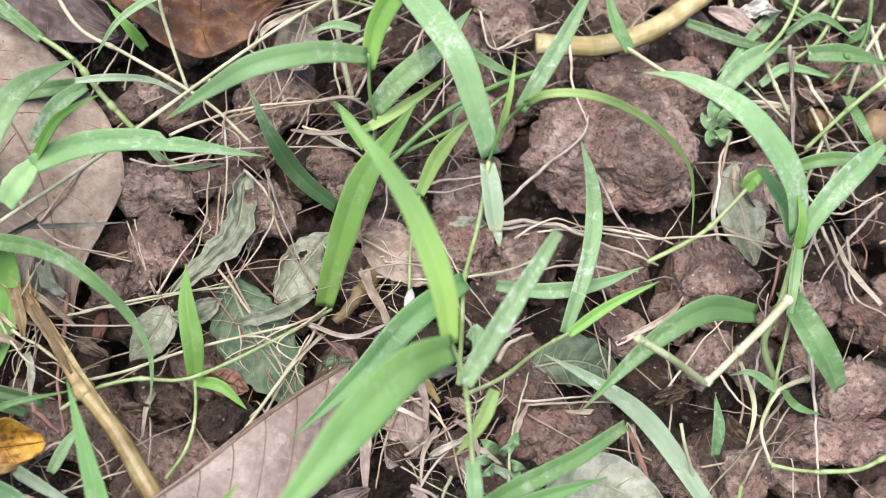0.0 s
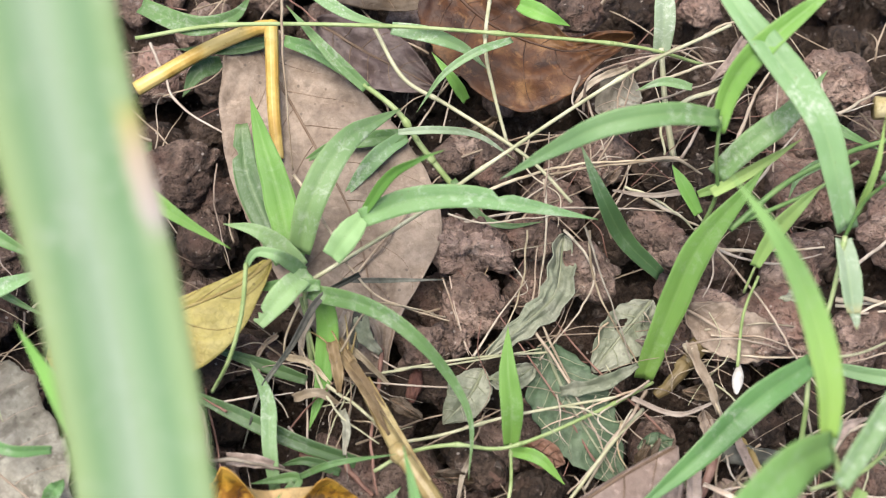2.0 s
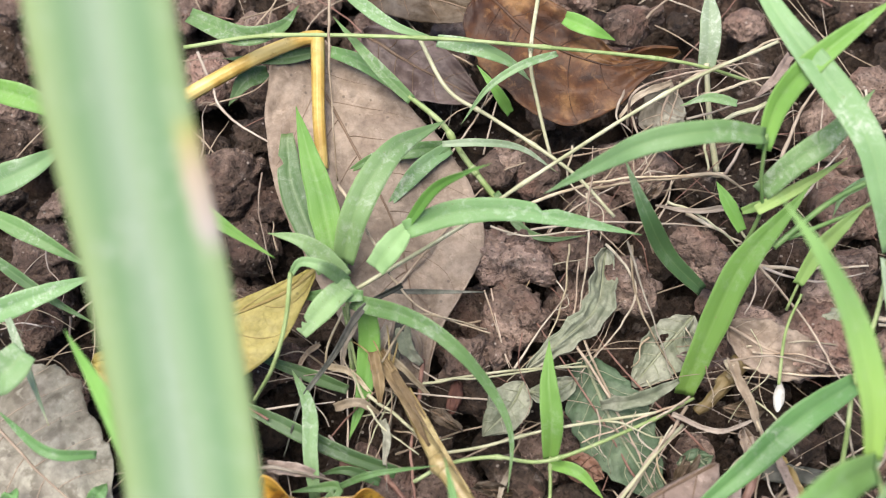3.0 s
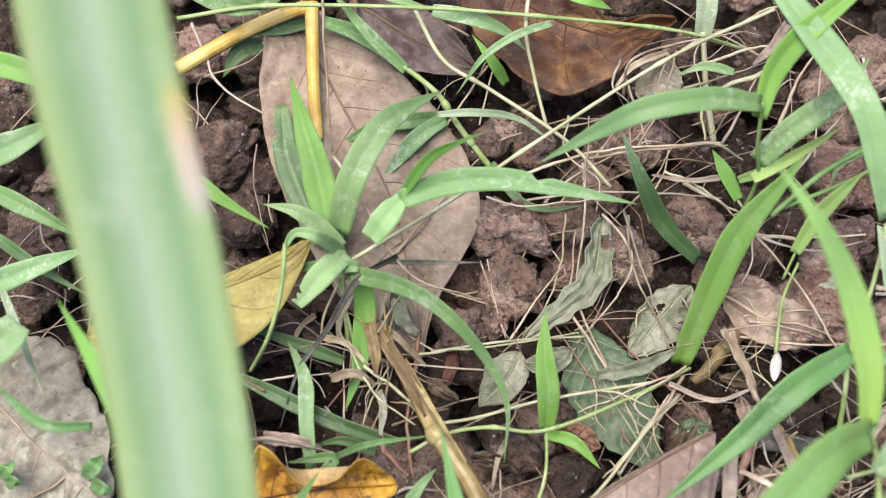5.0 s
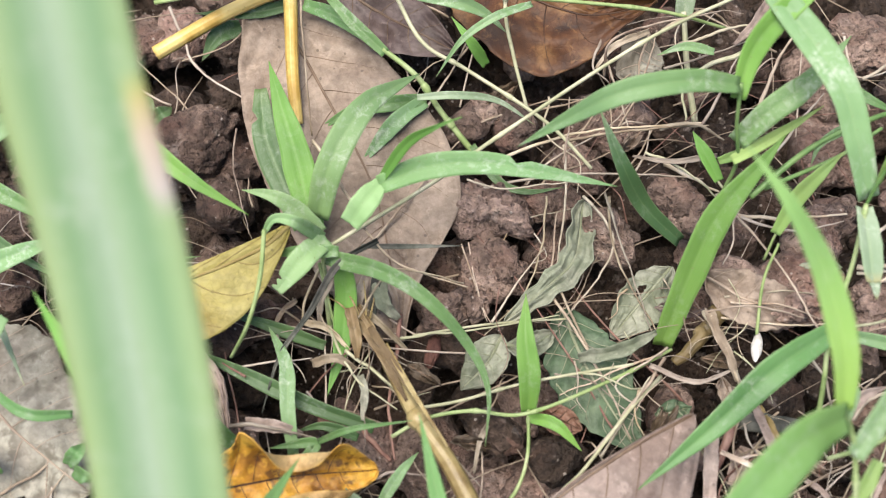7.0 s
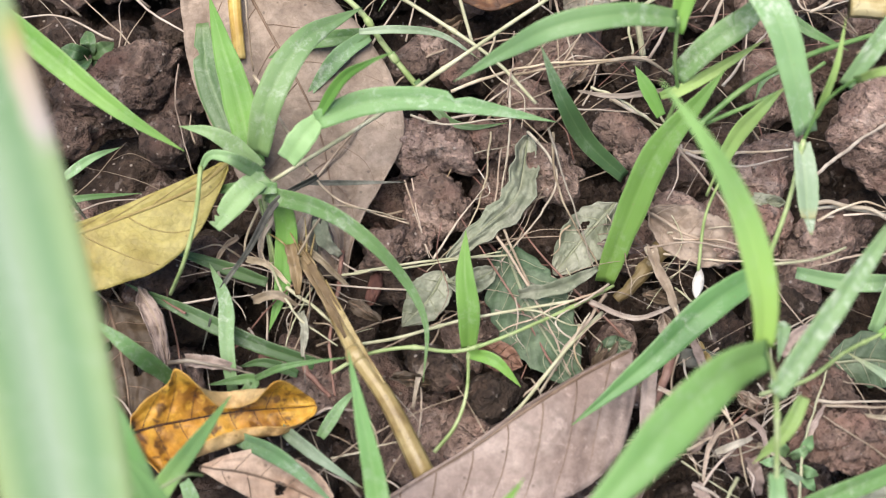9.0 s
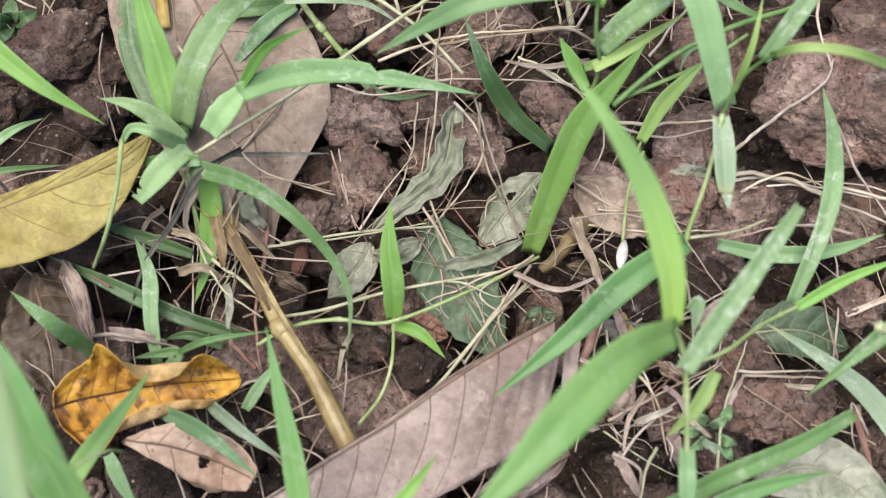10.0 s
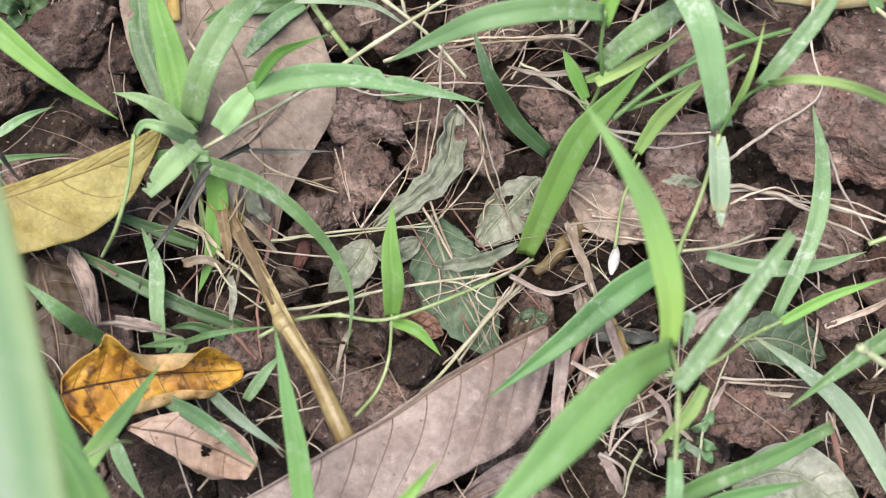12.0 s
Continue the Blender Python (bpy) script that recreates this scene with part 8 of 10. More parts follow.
straw([(0.0299, -0.0900, 0.0084), (0.0183, -0.0962, 0.0122), (-0.0025, -0.1044, 0.0060)], 0.00044, "root", seed=277)
straw([(0.0505, -0.0703, 0.0114), (0.0680, -0.0693, 0.0155), (0.0838, -0.0685, 0.0116)], 0.00045, "straw", seed=278)
straw([(0.0518, -0.0731, 0.0132), (0.0676, -0.0742, 0.0152), (0.0819, -0.0756, 0.0091)], 0.00039, "root", seed=279)
straw([(0.0105, 0.0052, 0.0259), (0.0115, 0.0089, 0.0404), (0.0276, 0.0190, 0.0379), (0.0482, 0.0216, 0.0423)], 0.00054, "strawgrey", seed=280)
straw([(0.0109, 0.0091, 0.0304), (0.0194, -0.0124, 0.0215), (0.0180, -0.0165, 0.0169)], 0.00048, "straw", seed=281)
straw([(0.0303, 0.0058, 0.0300), (0.0495, 0.0120, 0.0328), (0.0648, 0.0180, 0.0357)], 0.00048, "straw", seed=282)
straw([(0.0170, 0.0452, 0.0358), (0.0204, 0.0469, 0.0400), (0.0265, 0.0519, 0.0408)], 0.00062, "strawgrey", seed=283)
straw([(0.0254, -0.0205, 0.0184), (0.0360, -0.0275, 0.0216), (0.0502, -0.0358, 0.0146)], 0.00053, "stempale", seed=284)
straw([(-0.0236, -0.0459, 0.0095), (0.0026, -0.0404, 0.0141)], 0.00035, "straw", seed=285)
straw([(0.0509, -0.0432, 0.0238), (0.0684, -0.0630, 0.0180), (0.0805, -0.0847, 0.0146), (0.0938, -0.1024, 0.0101)], 0.00050, "straw", seed=286)
straw([(0.0564, -0.0438, 0.0177), (0.0720, -0.0502, 0.0211), (0.0879, -0.0467, 0.0234)], 0.00056, "straw", seed=287)
straw([(0.0432, -0.0776, 0.0150), (0.0569, -0.0769, 0.0190), (0.0759, -0.0773, 0.0130)], 0.00044, "straw", seed=288)
straw([(0.0450, -0.0785, 0.0149), (0.0505, -0.0908, 0.0124), (0.0557, -0.0996, 0.0061)], 0.00077, "straw", label='frayed dry straw sheath', seed=289)
straw([(0.0970, -0.0667, 0.0177), (0.1105, -0.0617, 0.0221), (0.1241, -0.0636, 0.0179)], 0.00050, "root", seed=290)
straw([(0.0994, -0.0646, 0.0159), (0.1151, -0.0640, 0.0179), (0.1289, -0.0654, 0.0138)], 0.00045, "root", seed=291)
straw([(0.0606, -0.1160, 0.0100), (0.0497, -0.1328, 0.0100), (0.0447, -0.1512, 0.0060)], 0.00053, "straw", seed=292)
straw([(0.0388, -0.1226, 0.0160), (0.0448, -0.1099, 0.0120), (0.0540, -0.1050, 0.0100)], 0.00043, "root", seed=293)
straw([(0.0942, -0.1253, 0.0120), (0.1074, -0.1254, 0.0140), (0.1218, -0.1236, 0.0120)], 0.00053, "straw", seed=294)
straw([(0.0542, -0.1420, 0.0120), (0.0716, -0.1325, 0.0120), (0.0904, -0.1214, 0.0080)], 0.00053, "straw", seed=295)
straw([(0.0555, -0.1524, 0.0120), (0.0629, -0.1572, 0.0120), (0.0641, -0.1663, 0.0080)], 0.00062, "straw", seed=296)
straw([(0.0686, -0.1506, 0.0140), (0.0653, -0.1576, 0.0140), (0.0632, -0.1663, 0.0080)], 0.00062, "stempale", seed=297)
straw([(-0.0032, -0.0305, 0.0252), (-0.0017, -0.0184, 0.0267), (-0.0011, -0.0062, 0.0283)], 0.00046, "strawgrey", seed=298)
straw([(0.0110, -0.0377, 0.0204), (0.0190, -0.0610, 0.0141), (0.0279, -0.0834, 0.0067)], 0.00045, "strawgrey", seed=299)
straw([(-0.0345, -0.0332, 0.0169), (-0.0231, -0.0369, 0.0185), (0.0027, -0.0329, 0.0189)], 0.00040, "straw", seed=300)
straw([(-0.0354, -0.0543, 0.0107), (-0.0311, -0.0670, 0.0097), (-0.0259, -0.0798, 0.0049)], 0.00030, "root", seed=301)
straw([(-0.0134, -0.0453, 0.0096), (-0.0075, -0.0572, 0.0105), (-0.0120, -0.0593, 0.0083)], 0.00028, "root", seed=302)
straw([(-0.0248, -0.0824, 0.0107), (-0.0163, -0.0684, 0.0136), (-0.0076, -0.0552, 0.0126)], 0.00045, "straw", seed=303)
straw([(-0.0035, -0.0688, 0.0115), (0.0051, -0.0880, 0.0105), (0.0155, -0.1089, 0.0060)], 0.00050, "straw", seed=304)
straw([(0.0104, -0.1240, 0.0060), (0.0152, -0.1160, 0.0100), (0.0253, -0.1002, 0.0141)], 0.00054, "straw", seed=305)
straw([(0.0222, -0.1025, 0.0101), (0.0205, -0.1120, 0.0100), (0.0246, -0.1172, 0.0040)], 0.00044, "root", seed=306)
straw([(-0.0578, -0.0810, 0.0068), (-0.0465, -0.0864, 0.0065), (-0.0324, -0.0791, 0.0049)], 0.00034, "root", seed=307)
straw([(-0.0768, -0.0874, 0.0105), (-0.0664, -0.1043, 0.0100), (-0.0537, -0.1117, 0.0060)], 0.00055, "stempale", seed=308)
straw([(-0.0716, -0.0883, 0.0084), (-0.0566, -0.0954, 0.0082), (-0.0493, -0.0981, 0.0061)], 0.00044, "straw", seed=309)
straw([(-0.0493, -0.1186, 0.0100), (-0.0386, -0.1239, 0.0080), (-0.0259, -0.1358, 0.0040)], 0.00038, "straw", seed=310)
straw([(-0.0276, -0.1193, 0.0040), (-0.0260, -0.1328, 0.0060), (-0.0271, -0.1436, 0.0060)], 0.00043, "straw", seed=311)
straw([(-0.0387, -0.1523, 0.0040), (-0.0315, -0.1566, 0.0080), (-0.0242, -0.1665, 0.0080)], 0.00037, "root", seed=312)
straw([(-0.1138, -0.0180, 0.0187), (-0.1133, -0.0323, 0.0170), (-0.1062, -0.0541, 0.0107)], 0.00035, "strawgrey", seed=313)
straw([(-0.1062, -0.1013, 0.0081), (-0.0971, -0.0998, 0.0101), (-0.0816, -0.0964, 0.0082)], 0.00044, "straw", seed=314)
straw([(-0.1046, -0.1216, 0.0120), (-0.0938, -0.1219, 0.0140), (-0.0782, -0.1242, 0.0120)], 0.00075, "strawgrey", label='flat weathered straw on the soil', seed=315)
straw([(-0.0667, -0.0876, 0.0205), (-0.0604, -0.0750, 0.0231), (-0.0556, -0.0699, 0.0215), (-0.0344, -0.0701, 0.0135)], 0.00044, "straw", seed=316)
straw([(-0.0583, -0.1363, 0.0100), (-0.0532, -0.1340, 0.0120), (-0.0432, -0.1332, 0.0080)], 0.00053, "strawgrey", seed=317)
straw([(-0.0693, -0.1266, 0.0120), (-0.0664, -0.1251, 0.0160)], 0.00027, "strawgrey", seed=318)
straw([(-0.0526, -0.1482, 0.0060), (-0.0390, -0.1447, 0.0080), (-0.0257, -0.1394, 0.0040)], 0.00042, "straw", seed=319)
straw([(0.0549, -0.0397, 0.0162), (0.0529, -0.0538, 0.0148), (0.0507, -0.0578, 0.0104)], 0.00046, "root", seed=320)
straw([(0.0942, -0.0521, 0.0149), (0.1096, -0.0412, 0.0220), (0.1239, -0.0315, 0.0291), (0.1272, -0.0236, 0.0300)], 0.00075, "straw", nodes=(0.65,), seed=321)
straw([(0.1218, 0.0009, 0.0393), (0.1216, -0.0137, 0.0353), (0.1266, -0.0259, 0.0298)], 0.00063, "straw", seed=322)
straw([(0.1284, -0.0447, 0.0236), (0.1368, -0.0603, 0.0182), (0.1498, -0.0754, 0.0111)], 0.00062, "straw", seed=323)
straw([(0.0932, -0.0598, 0.0162), (0.1075, -0.0617, 0.0201), (0.1230, -0.0677, 0.0196), (0.1492, -0.0759, 0.0131)], 0.00086, "straw", label='pale dry straw bent over the soil', seed=324)
straw([(0.0934, -0.0609, 0.0141), (0.1083, -0.0610, 0.0161), (0.1475, -0.0660, 0.0137)], 0.00062, "straw", seed=325)
straw([(0.1750, -0.0618, 0.0161), (0.1836, -0.0697, 0.0175), (0.1987, -0.0768, 0.0130)], 0.00063, "straw", seed=326)
straw([(0.2068, -0.0005, 0.0391), (0.2031, -0.0202, 0.0345), (0.2022, -0.0440, 0.0257)], 0.00051, "strawgrey", seed=327)
straw([(0.1913, -0.1039, 0.0300), (0.1904, -0.1312, 0.0240), (0.1891, -0.1659, 0.0120)], 0.00070, "straw", nodes=(0.5,), seed=328)
straw([(0.1805, -0.0290, 0.0254), (0.1769, -0.0438, 0.0177), (0.1736, -0.0563, 0.0105)], 0.00064, "straw", seed=329)
straw([(0.1933, -0.0175, 0.0268), (0.2047, -0.0195, 0.0305), (0.1835, -0.0139, 0.0253)], 0.00065, "straw", seed=330)
straw([(0.2184, -0.0701, 0.0215), (0.2156, -0.0921, 0.0203), (0.2302, -0.1004, 0.0161)], 0.00062, "straw", seed=331)
straw([(0.2047, -0.0519, 0.0229), (0.2159, -0.0611, 0.0221), (0.2371, -0.0522, 0.0229)], 0.00057, "straw", seed=332)
straw([(0.1867, -0.1249, 0.0140), (0.1723, -0.1407, 0.0140), (0.1515, -0.1605, 0.0060)], 0.00058, "strawgrey", seed=334)
straw([(0.0959, -0.1260, 0.0100), (0.1083, -0.1274, 0.0140), (0.1263, -0.1266, 0.0120)], 0.00052, "straw", seed=335)
straw([(0.1345, -0.1430, 0.0080), (0.1296, -0.1336, 0.0100), (0.1304, -0.1538, 0.0060)], 0.00047, "straw", seed=336)
straw([(0.1316, -0.1337, 0.0100), (0.1320, -0.1468, 0.0080), (0.1375, -0.1611, 0.0040)], 0.00069, "strawgrey", seed=337)
straw([(0.0439, -0.0753, 0.0111), (0.0505, -0.0932, 0.0123), (0.0579, -0.1073, 0.0060)], 0.00095, "straw", label='frayed dry straw sheath', seed=338)
straw([(0.0477, -0.0775, 0.0110), (0.0669, -0.0799, 0.0128), (0.0904, -0.0792, 0.0149)], 0.00048, "straw", seed=339)
straw([(0.0565, -0.1211, 0.0100), (0.0686, -0.1334, 0.0100), (0.0732, -0.1514, 0.0060)], 0.00057, "straw", seed=340)
straw([(0.0506, -0.1249, 0.0100), (0.0635, -0.1241, 0.0120), (0.0705, -0.1398, 0.0060)], 0.00046, "root", seed=341)
straw([(0.0535, -0.1089, 0.0100), (0.0506, -0.1249, 0.0100), (0.0586, -0.1489, 0.0060)], 0.00046, "strawgrey", seed=342)
straw([(0.0880, -0.1099, 0.0100), (0.0938, -0.1035, 0.0140), (0.1014, -0.1007, 0.0121)], 0.00095, "straw", label='pale twisted straw scrap', seed=343)
straw([(0.0559, -0.1557, 0.0100), (0.0677, -0.1418, 0.0120), (0.0905, -0.1222, 0.0100)], 0.00051, "straw", seed=344)
straw([(0.0868, -0.1570, 0.0100), (0.0889, -0.1395, 0.0140), (0.0973, -0.1160, 0.0140)], 0.00057, "stempale", seed=345)
straw([(0.0571, 0.0111, 0.0347), (0.0386, 0.0023, 0.0295), (0.0385, -0.0096, 0.0218)], 0.00088, "stempale", seed=346)
straw([(0.0945, -0.0017, 0.0389), (0.1055, 0.0053, 0.0399), (0.1191, 0.0115, 0.0388)], 0.00063, "straw", seed=347)
straw([(0.0900, 0.0157, 0.0394), (0.0934, 0.0022, 0.0354), (0.1089, 0.0072, 0.0342)], 0.00051, "straw", seed=348)
straw([(0.0107, 0.0202, 0.0320), (0.0065, 0.0065, 0.0301), (0.0125, 0.0038, 0.0237)], 0.00063, "strawgrey", seed=349)
straw([(-0.0017, -0.0199, 0.0225), (0.0221, -0.0156, 0.0250), (0.0464, -0.0120, 0.0235)], 0.00056, "strawgrey", seed=350)
straw([(0.0142, -0.0152, 0.0191), (0.0223, -0.0024, 0.0288), (0.0278, 0.0176, 0.0357)], 0.00050, "strawgrey", seed=351)

straw([(0.0270, 0.0103, 0.0460), (0.0434, 0.0170, 0.0500), (0.0593, 0.0253, 0.0520)], 0.00085, "straw", label="long weathered straw caught among the stems", seed=680)
straw([(0.0290, 0.0087, 0.0340), (0.0433, 0.0130, 0.0400), (0.0587, 0.0181, 0.0400)], 0.00075, "straw", label="long weathered straw caught among the stems", seed=681)
straw([(0.0294, -0.0139, 0.0240), (0.0412, -0.0141, 0.0260), (0.0518, -0.0151, 0.0200)], 0.00085, "strawgrey", label="long weathered straw caught among the stems", seed=682)
straw([(0.0440, -0.0109, 0.0220), (0.0485, -0.0041, 0.0280), (0.0554, 0.0107, 0.0340)], 0.00065, "strawgrey", label="long weathered straw caught among the stems", seed=683)
straw([(0.0680, -0.0219, 0.0240), (0.0736, -0.0154, 0.0300), (0.0829, -0.0041, 0.0340)], 0.00060, "straw", label="long weathered straw caught among the stems", seed=684)
straw([(0.0620, -0.0082, 0.0300), (0.0672, 0.0051, 0.0360), (0.0738, 0.0166, 0.0400)], 0.00075, "straw", label="long weathered straw caught among the stems", seed=685)
straw([(0.0317, -0.0233, 0.0160), (0.0416, -0.0296, 0.0180), (0.0507, -0.0329, 0.0140)], 0.00085, "root", label="long weathered straw caught among the stems", seed=686)
straw([(0.0549, -0.0408, 0.0140), (0.0669, -0.0439, 0.0180), (0.0787, -0.0413, 0.0160), (0.0912, -0.0411, 0.0180)], 0.00075, "root", label="long weathered straw caught among the stems", seed=687)
straw([(0.1721, -0.0606, 0.0160), (0.1748, -0.0475, 0.0200), (0.1787, -0.0330, 0.0220), (0.1899, -0.0281, 0.0240)], 0.00070, "root", label="long weathered straw caught among the stems", seed=688)
straw([(0.2075, 0.0044, 0.0360), (0.2068, -0.0182, 0.0280), (0.2048, -0.0356, 0.0220)], 0.00095, "strawgrey", label="long weathered straw caught among the stems", seed=689)
straw([(0.1898, -0.0144, 0.0260), (0.1996, -0.0167, 0.0280), (0.2073, -0.0174, 0.0260)], 0.00085, "root", label="long weathered straw caught among the stems", seed=690)
straw([(0.2106, 0.0011, 0.0300), (0.2204, -0.0168, 0.0260), (0.2345, -0.0331, 0.0180)], 0.00080, "straw", label="long weathered straw caught among the stems", seed=691)
straw([(0.2135, -0.0623, 0.0140), (0.2164, -0.0776, 0.0140), (0.2201, -0.0916, 0.0100)], 0.00070, "straw", label="long weathered straw caught among the stems", seed=692)
straw([(0.2370, -0.0541, 0.0180), (0.2197, -0.0705, 0.0180), (0.2083, -0.0833, 0.0120)], 0.00070, "straw", label="long weathered straw caught among the stems", seed=693)
straw([(0.1267, -0.0666, 0.0240), (0.1442, -0.0740, 0.0300), (0.1657, -0.0756, 0.0340), (0.1877, -0.0775, 0.0300)], 0.00060, "straw", label="long weathered straw caught among the grass stems", seed=760)
straw([(0.2010, -0.0732, 0.0340), (0.1946, -0.0865, 0.0300), (0.1959, -0.0953, 0.0200)], 0.00048, "straw", label="thin upright dry straw among the grass stems", seed=761)
straw([(0.1845, -0.0851, 0.0360), (0.1811, -0.0962, 0.0300), (0.1807, -0.1020, 0.0180)], 0.00062, "redwood", label="pinkish-brown dry stem among the grass stems", seed=762)

# ---- straws among the kinked stems
straw([(0.1749, -0.1250, 0.0100), (0.1770, -0.1126, 0.0200), (0.1798, -0.0963, 0.0302)], 0.00060, "straw", seed=352)
straw([(0.1631, -0.1610, 0.0060), (0.1721, -0.1466, 0.0140), (0.1845, -0.1326, 0.0180)], 0.00064, "strawgrey", seed=354)
straw([(0.1468, -0.1204, 0.0060), (0.1564, -0.1100, 0.0200), (0.1667, -0.1016, 0.0241)], 0.00047, "root", seed=356)
straw([(0.1647, -0.1134, 0.0080), (0.1689, -0.1248, 0.0100), (0.1780, -0.1318, 0.0060)], 0.00054, "root", seed=357)
straw([(0.1576, -0.0763, 0.0091), (0.1643, -0.0915, 0.0123), (0.1718, -0.1063, 0.0060)], 0.00055, "root", seed=361)
straw([(0.1334, -0.0779, 0.0130), (0.1142, -0.0774, 0.0170), (0.0945, -0.0815, 0.0128)], 0.00061, "straw", seed=362)
straw([(0.0747, -0.0844, 0.0106), (0.0799, -0.1041, 0.0160), (0.0810, -0.1219, 0.0100)], 0.00059, "straw", seed=363)
straw([(0.0745, -0.1095, 0.0100), (0.0837, -0.1074, 0.0140), (0.0991, -0.0943, 0.0122)], 0.00059, "strawgrey", seed=364)

# ---- tangles of fine straw
straw([(0.0662, -0.1074, 0.0069), (0.0631, -0.1101, 0.0075), (0.0603, -0.1127, 0.0075), (0.0587, -0.1157, 0.0075)], 0.00043, "root", taper=0.35, label='fine dry straw in a tangle on the soil', seed=365)
straw([(0.0684, -0.1184, 0.0051), (0.0636, -0.1233, 0.0086), (0.0613, -0.1283, 0.0086), (0.0596, -0.1300, 0.0029)], 0.00033, "stempale", taper=0.35, label='fine dry straw in a tangle on the soil', seed=366)
straw([(0.0577, -0.1227, 0.0090), (0.0479, -0.1301, 0.0090), (0.0432, -0.1418, 0.0090), (0.0359, -0.1466, 0.0044)], 0.00042, "redwood", taper=0.35, label='fine dry straw in a tangle on the soil', seed=367)
straw([(0.0542, -0.1127, 0.0093), (0.0549, -0.1190, 0.0120), (0.0573, -0.1234, 0.0120), (0.0611, -0.1251, 0.0095)], 0.00043, "straw", taper=0.35, label='fine dry straw in a tangle on the soil', seed=368)
straw([(0.0868, -0.1289, 0.0067), (0.0783, -0.1401, 0.0116), (0.0663, -0.1403, 0.0116), (0.0601, -0.1443, 0.0056)], 0.00032, "straw", taper=0.35, label='fine dry straw in a tangle on the soil', seed=369)
straw([(0.0774, -0.1202, 0.0009), (0.0686, -0.1308, 0.0044), (0.0637, -0.1412, 0.0044), (0.0636, -0.1506, 0.0018)], 0.00023, "strawgrey", taper=0.35, label='fine dry straw in a tangle on the soil', seed=370)
straw([(0.0615, -0.1304, 0.0041), (0.0601, -0.1342, 0.0044), (0.0591, -0.1380, 0.0044), (0.0572, -0.1393, 0.0010)], 0.00033, "strawgrey", taper=0.35, label='fine dry straw in a tangle on the soil', seed=371)
straw([(0.0778, -0.1231, 0.0069), (0.0720, -0.1295, 0.0076), (0.0661, -0.1354, 0.0076), (0.0641, -0.1417, 0.0058)], 0.00043, "redwood", taper=0.35, label='fine dry straw in a tangle on the soil', seed=372)
straw([(0.0836, -0.1144, 0.0076), (0.0815, -0.1216, 0.0102), (0.0768, -0.1262, 0.0102), (0.0756, -0.1311, 0.0094)], 0.00024, "redwood", taper=0.35, label='fine dry straw in a tangle on the soil', seed=373)
straw([(0.0494, -0.1324, 0.0031), (0.0518, -0.1357, 0.0074), (0.0555, -0.1360, 0.0074), (0.0579, -0.1373, 0.0044)], 0.00033, "strawgrey", taper=0.35, label='fine dry straw in a tangle on the soil', seed=374)
straw([(0.0602, -0.1414, 0.0057), (0.0554, -0.1430, 0.0099), (0.0513, -0.1439, 0.0099), (0.0483, -0.1419, 0.0042)], 0.00032, "strawgrey", taper=0.35, label='fine dry straw in a tangle on the soil', seed=375)
straw([(0.0779, -0.1208, 0.0016), (0.0691, -0.1230, 0.0057), (0.0618, -0.1272, 0.0057), (0.0553, -0.1275, 0.0040)], 0.00043, "redwood", taper=0.35, label='fine dry straw in a tangle on the soil', seed=376)
straw([(0.0773, -0.1094, 0.0050), (0.0716, -0.1151, 0.0068), (0.0658, -0.1193, 0.0068), (0.0634, -0.1253, 0.0066)], 0.00043, "strawgrey", taper=0.35, label='fine dry straw in a tangle on the soil', seed=377)
straw([(0.0615, -0.1134, 0.0032), (0.0651, -0.1142, 0.0056), (0.0676, -0.1179, 0.0056), (0.0716, -0.1162, 0.0011)], 0.00018, "stempale", taper=0.35, label='fine dry straw in a tangle on the soil', seed=378)
straw([(0.0437, -0.1277, 0.0083), (0.0429, -0.1359, 0.0091), (0.0393, -0.1423, 0.0091), (0.0355, -0.1465, 0.0068)], 0.00032, "root", taper=0.35, label='fine dry straw in a tangle on the soil', seed=379)
straw([(0.0662, -0.1360, 0.0066), (0.0698, -0.1393, 0.0067), (0.0717, -0.1438, 0.0067), (0.0749, -0.1453, 0.0012)], 0.00033, "redwood", taper=0.35, label='fine dry straw in a tangle on the soil', seed=380)
straw([(0.0893, -0.1168, 0.0138), (0.0863, -0.1257, 0.0153), (0.0789, -0.1304, 0.0153), (0.0765, -0.1351, 0.0112)], 0.00023, "straw", taper=0.35, label='fine dry straw in a tangle on the soil', seed=381)
straw([(0.0620, -0.1312, 0.0067), (0.0634, -0.1358, 0.0082), (0.0676, -0.1372, 0.0082), (0.0701, -0.1389, 0.0054)], 0.00033, "strawgrey", taper=0.35, label='fine dry straw in a tangle on the soil', seed=382)
straw([(0.0581, -0.1042, 0.0096), (0.0612, -0.1102, 0.0117), (0.0667, -0.1119, 0.0117), (0.0719, -0.1115, 0.0059)], 0.00018, "root", taper=0.35, label='fine dry straw in a tangle on the soil', seed=383)
straw([(0.0833, -0.1378, 0.0084), (0.0821, -0.1425, 0.0101), (0.0843, -0.1458, 0.0101), (0.0850, -0.1487, 0.0096)], 0.00017, "strawgrey", taper=0.35, label='fine dry straw in a tangle on the soil', seed=384)
straw([(0.0838, -0.1206, 0.0059), (0.0800, -0.1229, 0.0062), (0.0760, -0.1223, 0.0062), (0.0730, -0.1220, 0.0046)], 0.00033, "root", taper=0.35, label='fine dry straw in a tangle on the soil', seed=385)
straw([(0.0471, -0.1323, 0.0027), (0.0587, -0.1353, 0.0053), (0.0709, -0.1363, 0.0053), (0.0811, -0.1387, 0.0048)], 0.00033, "strawgrey", taper=0.35, label='fine dry straw in a tangle on the soil', seed=386)
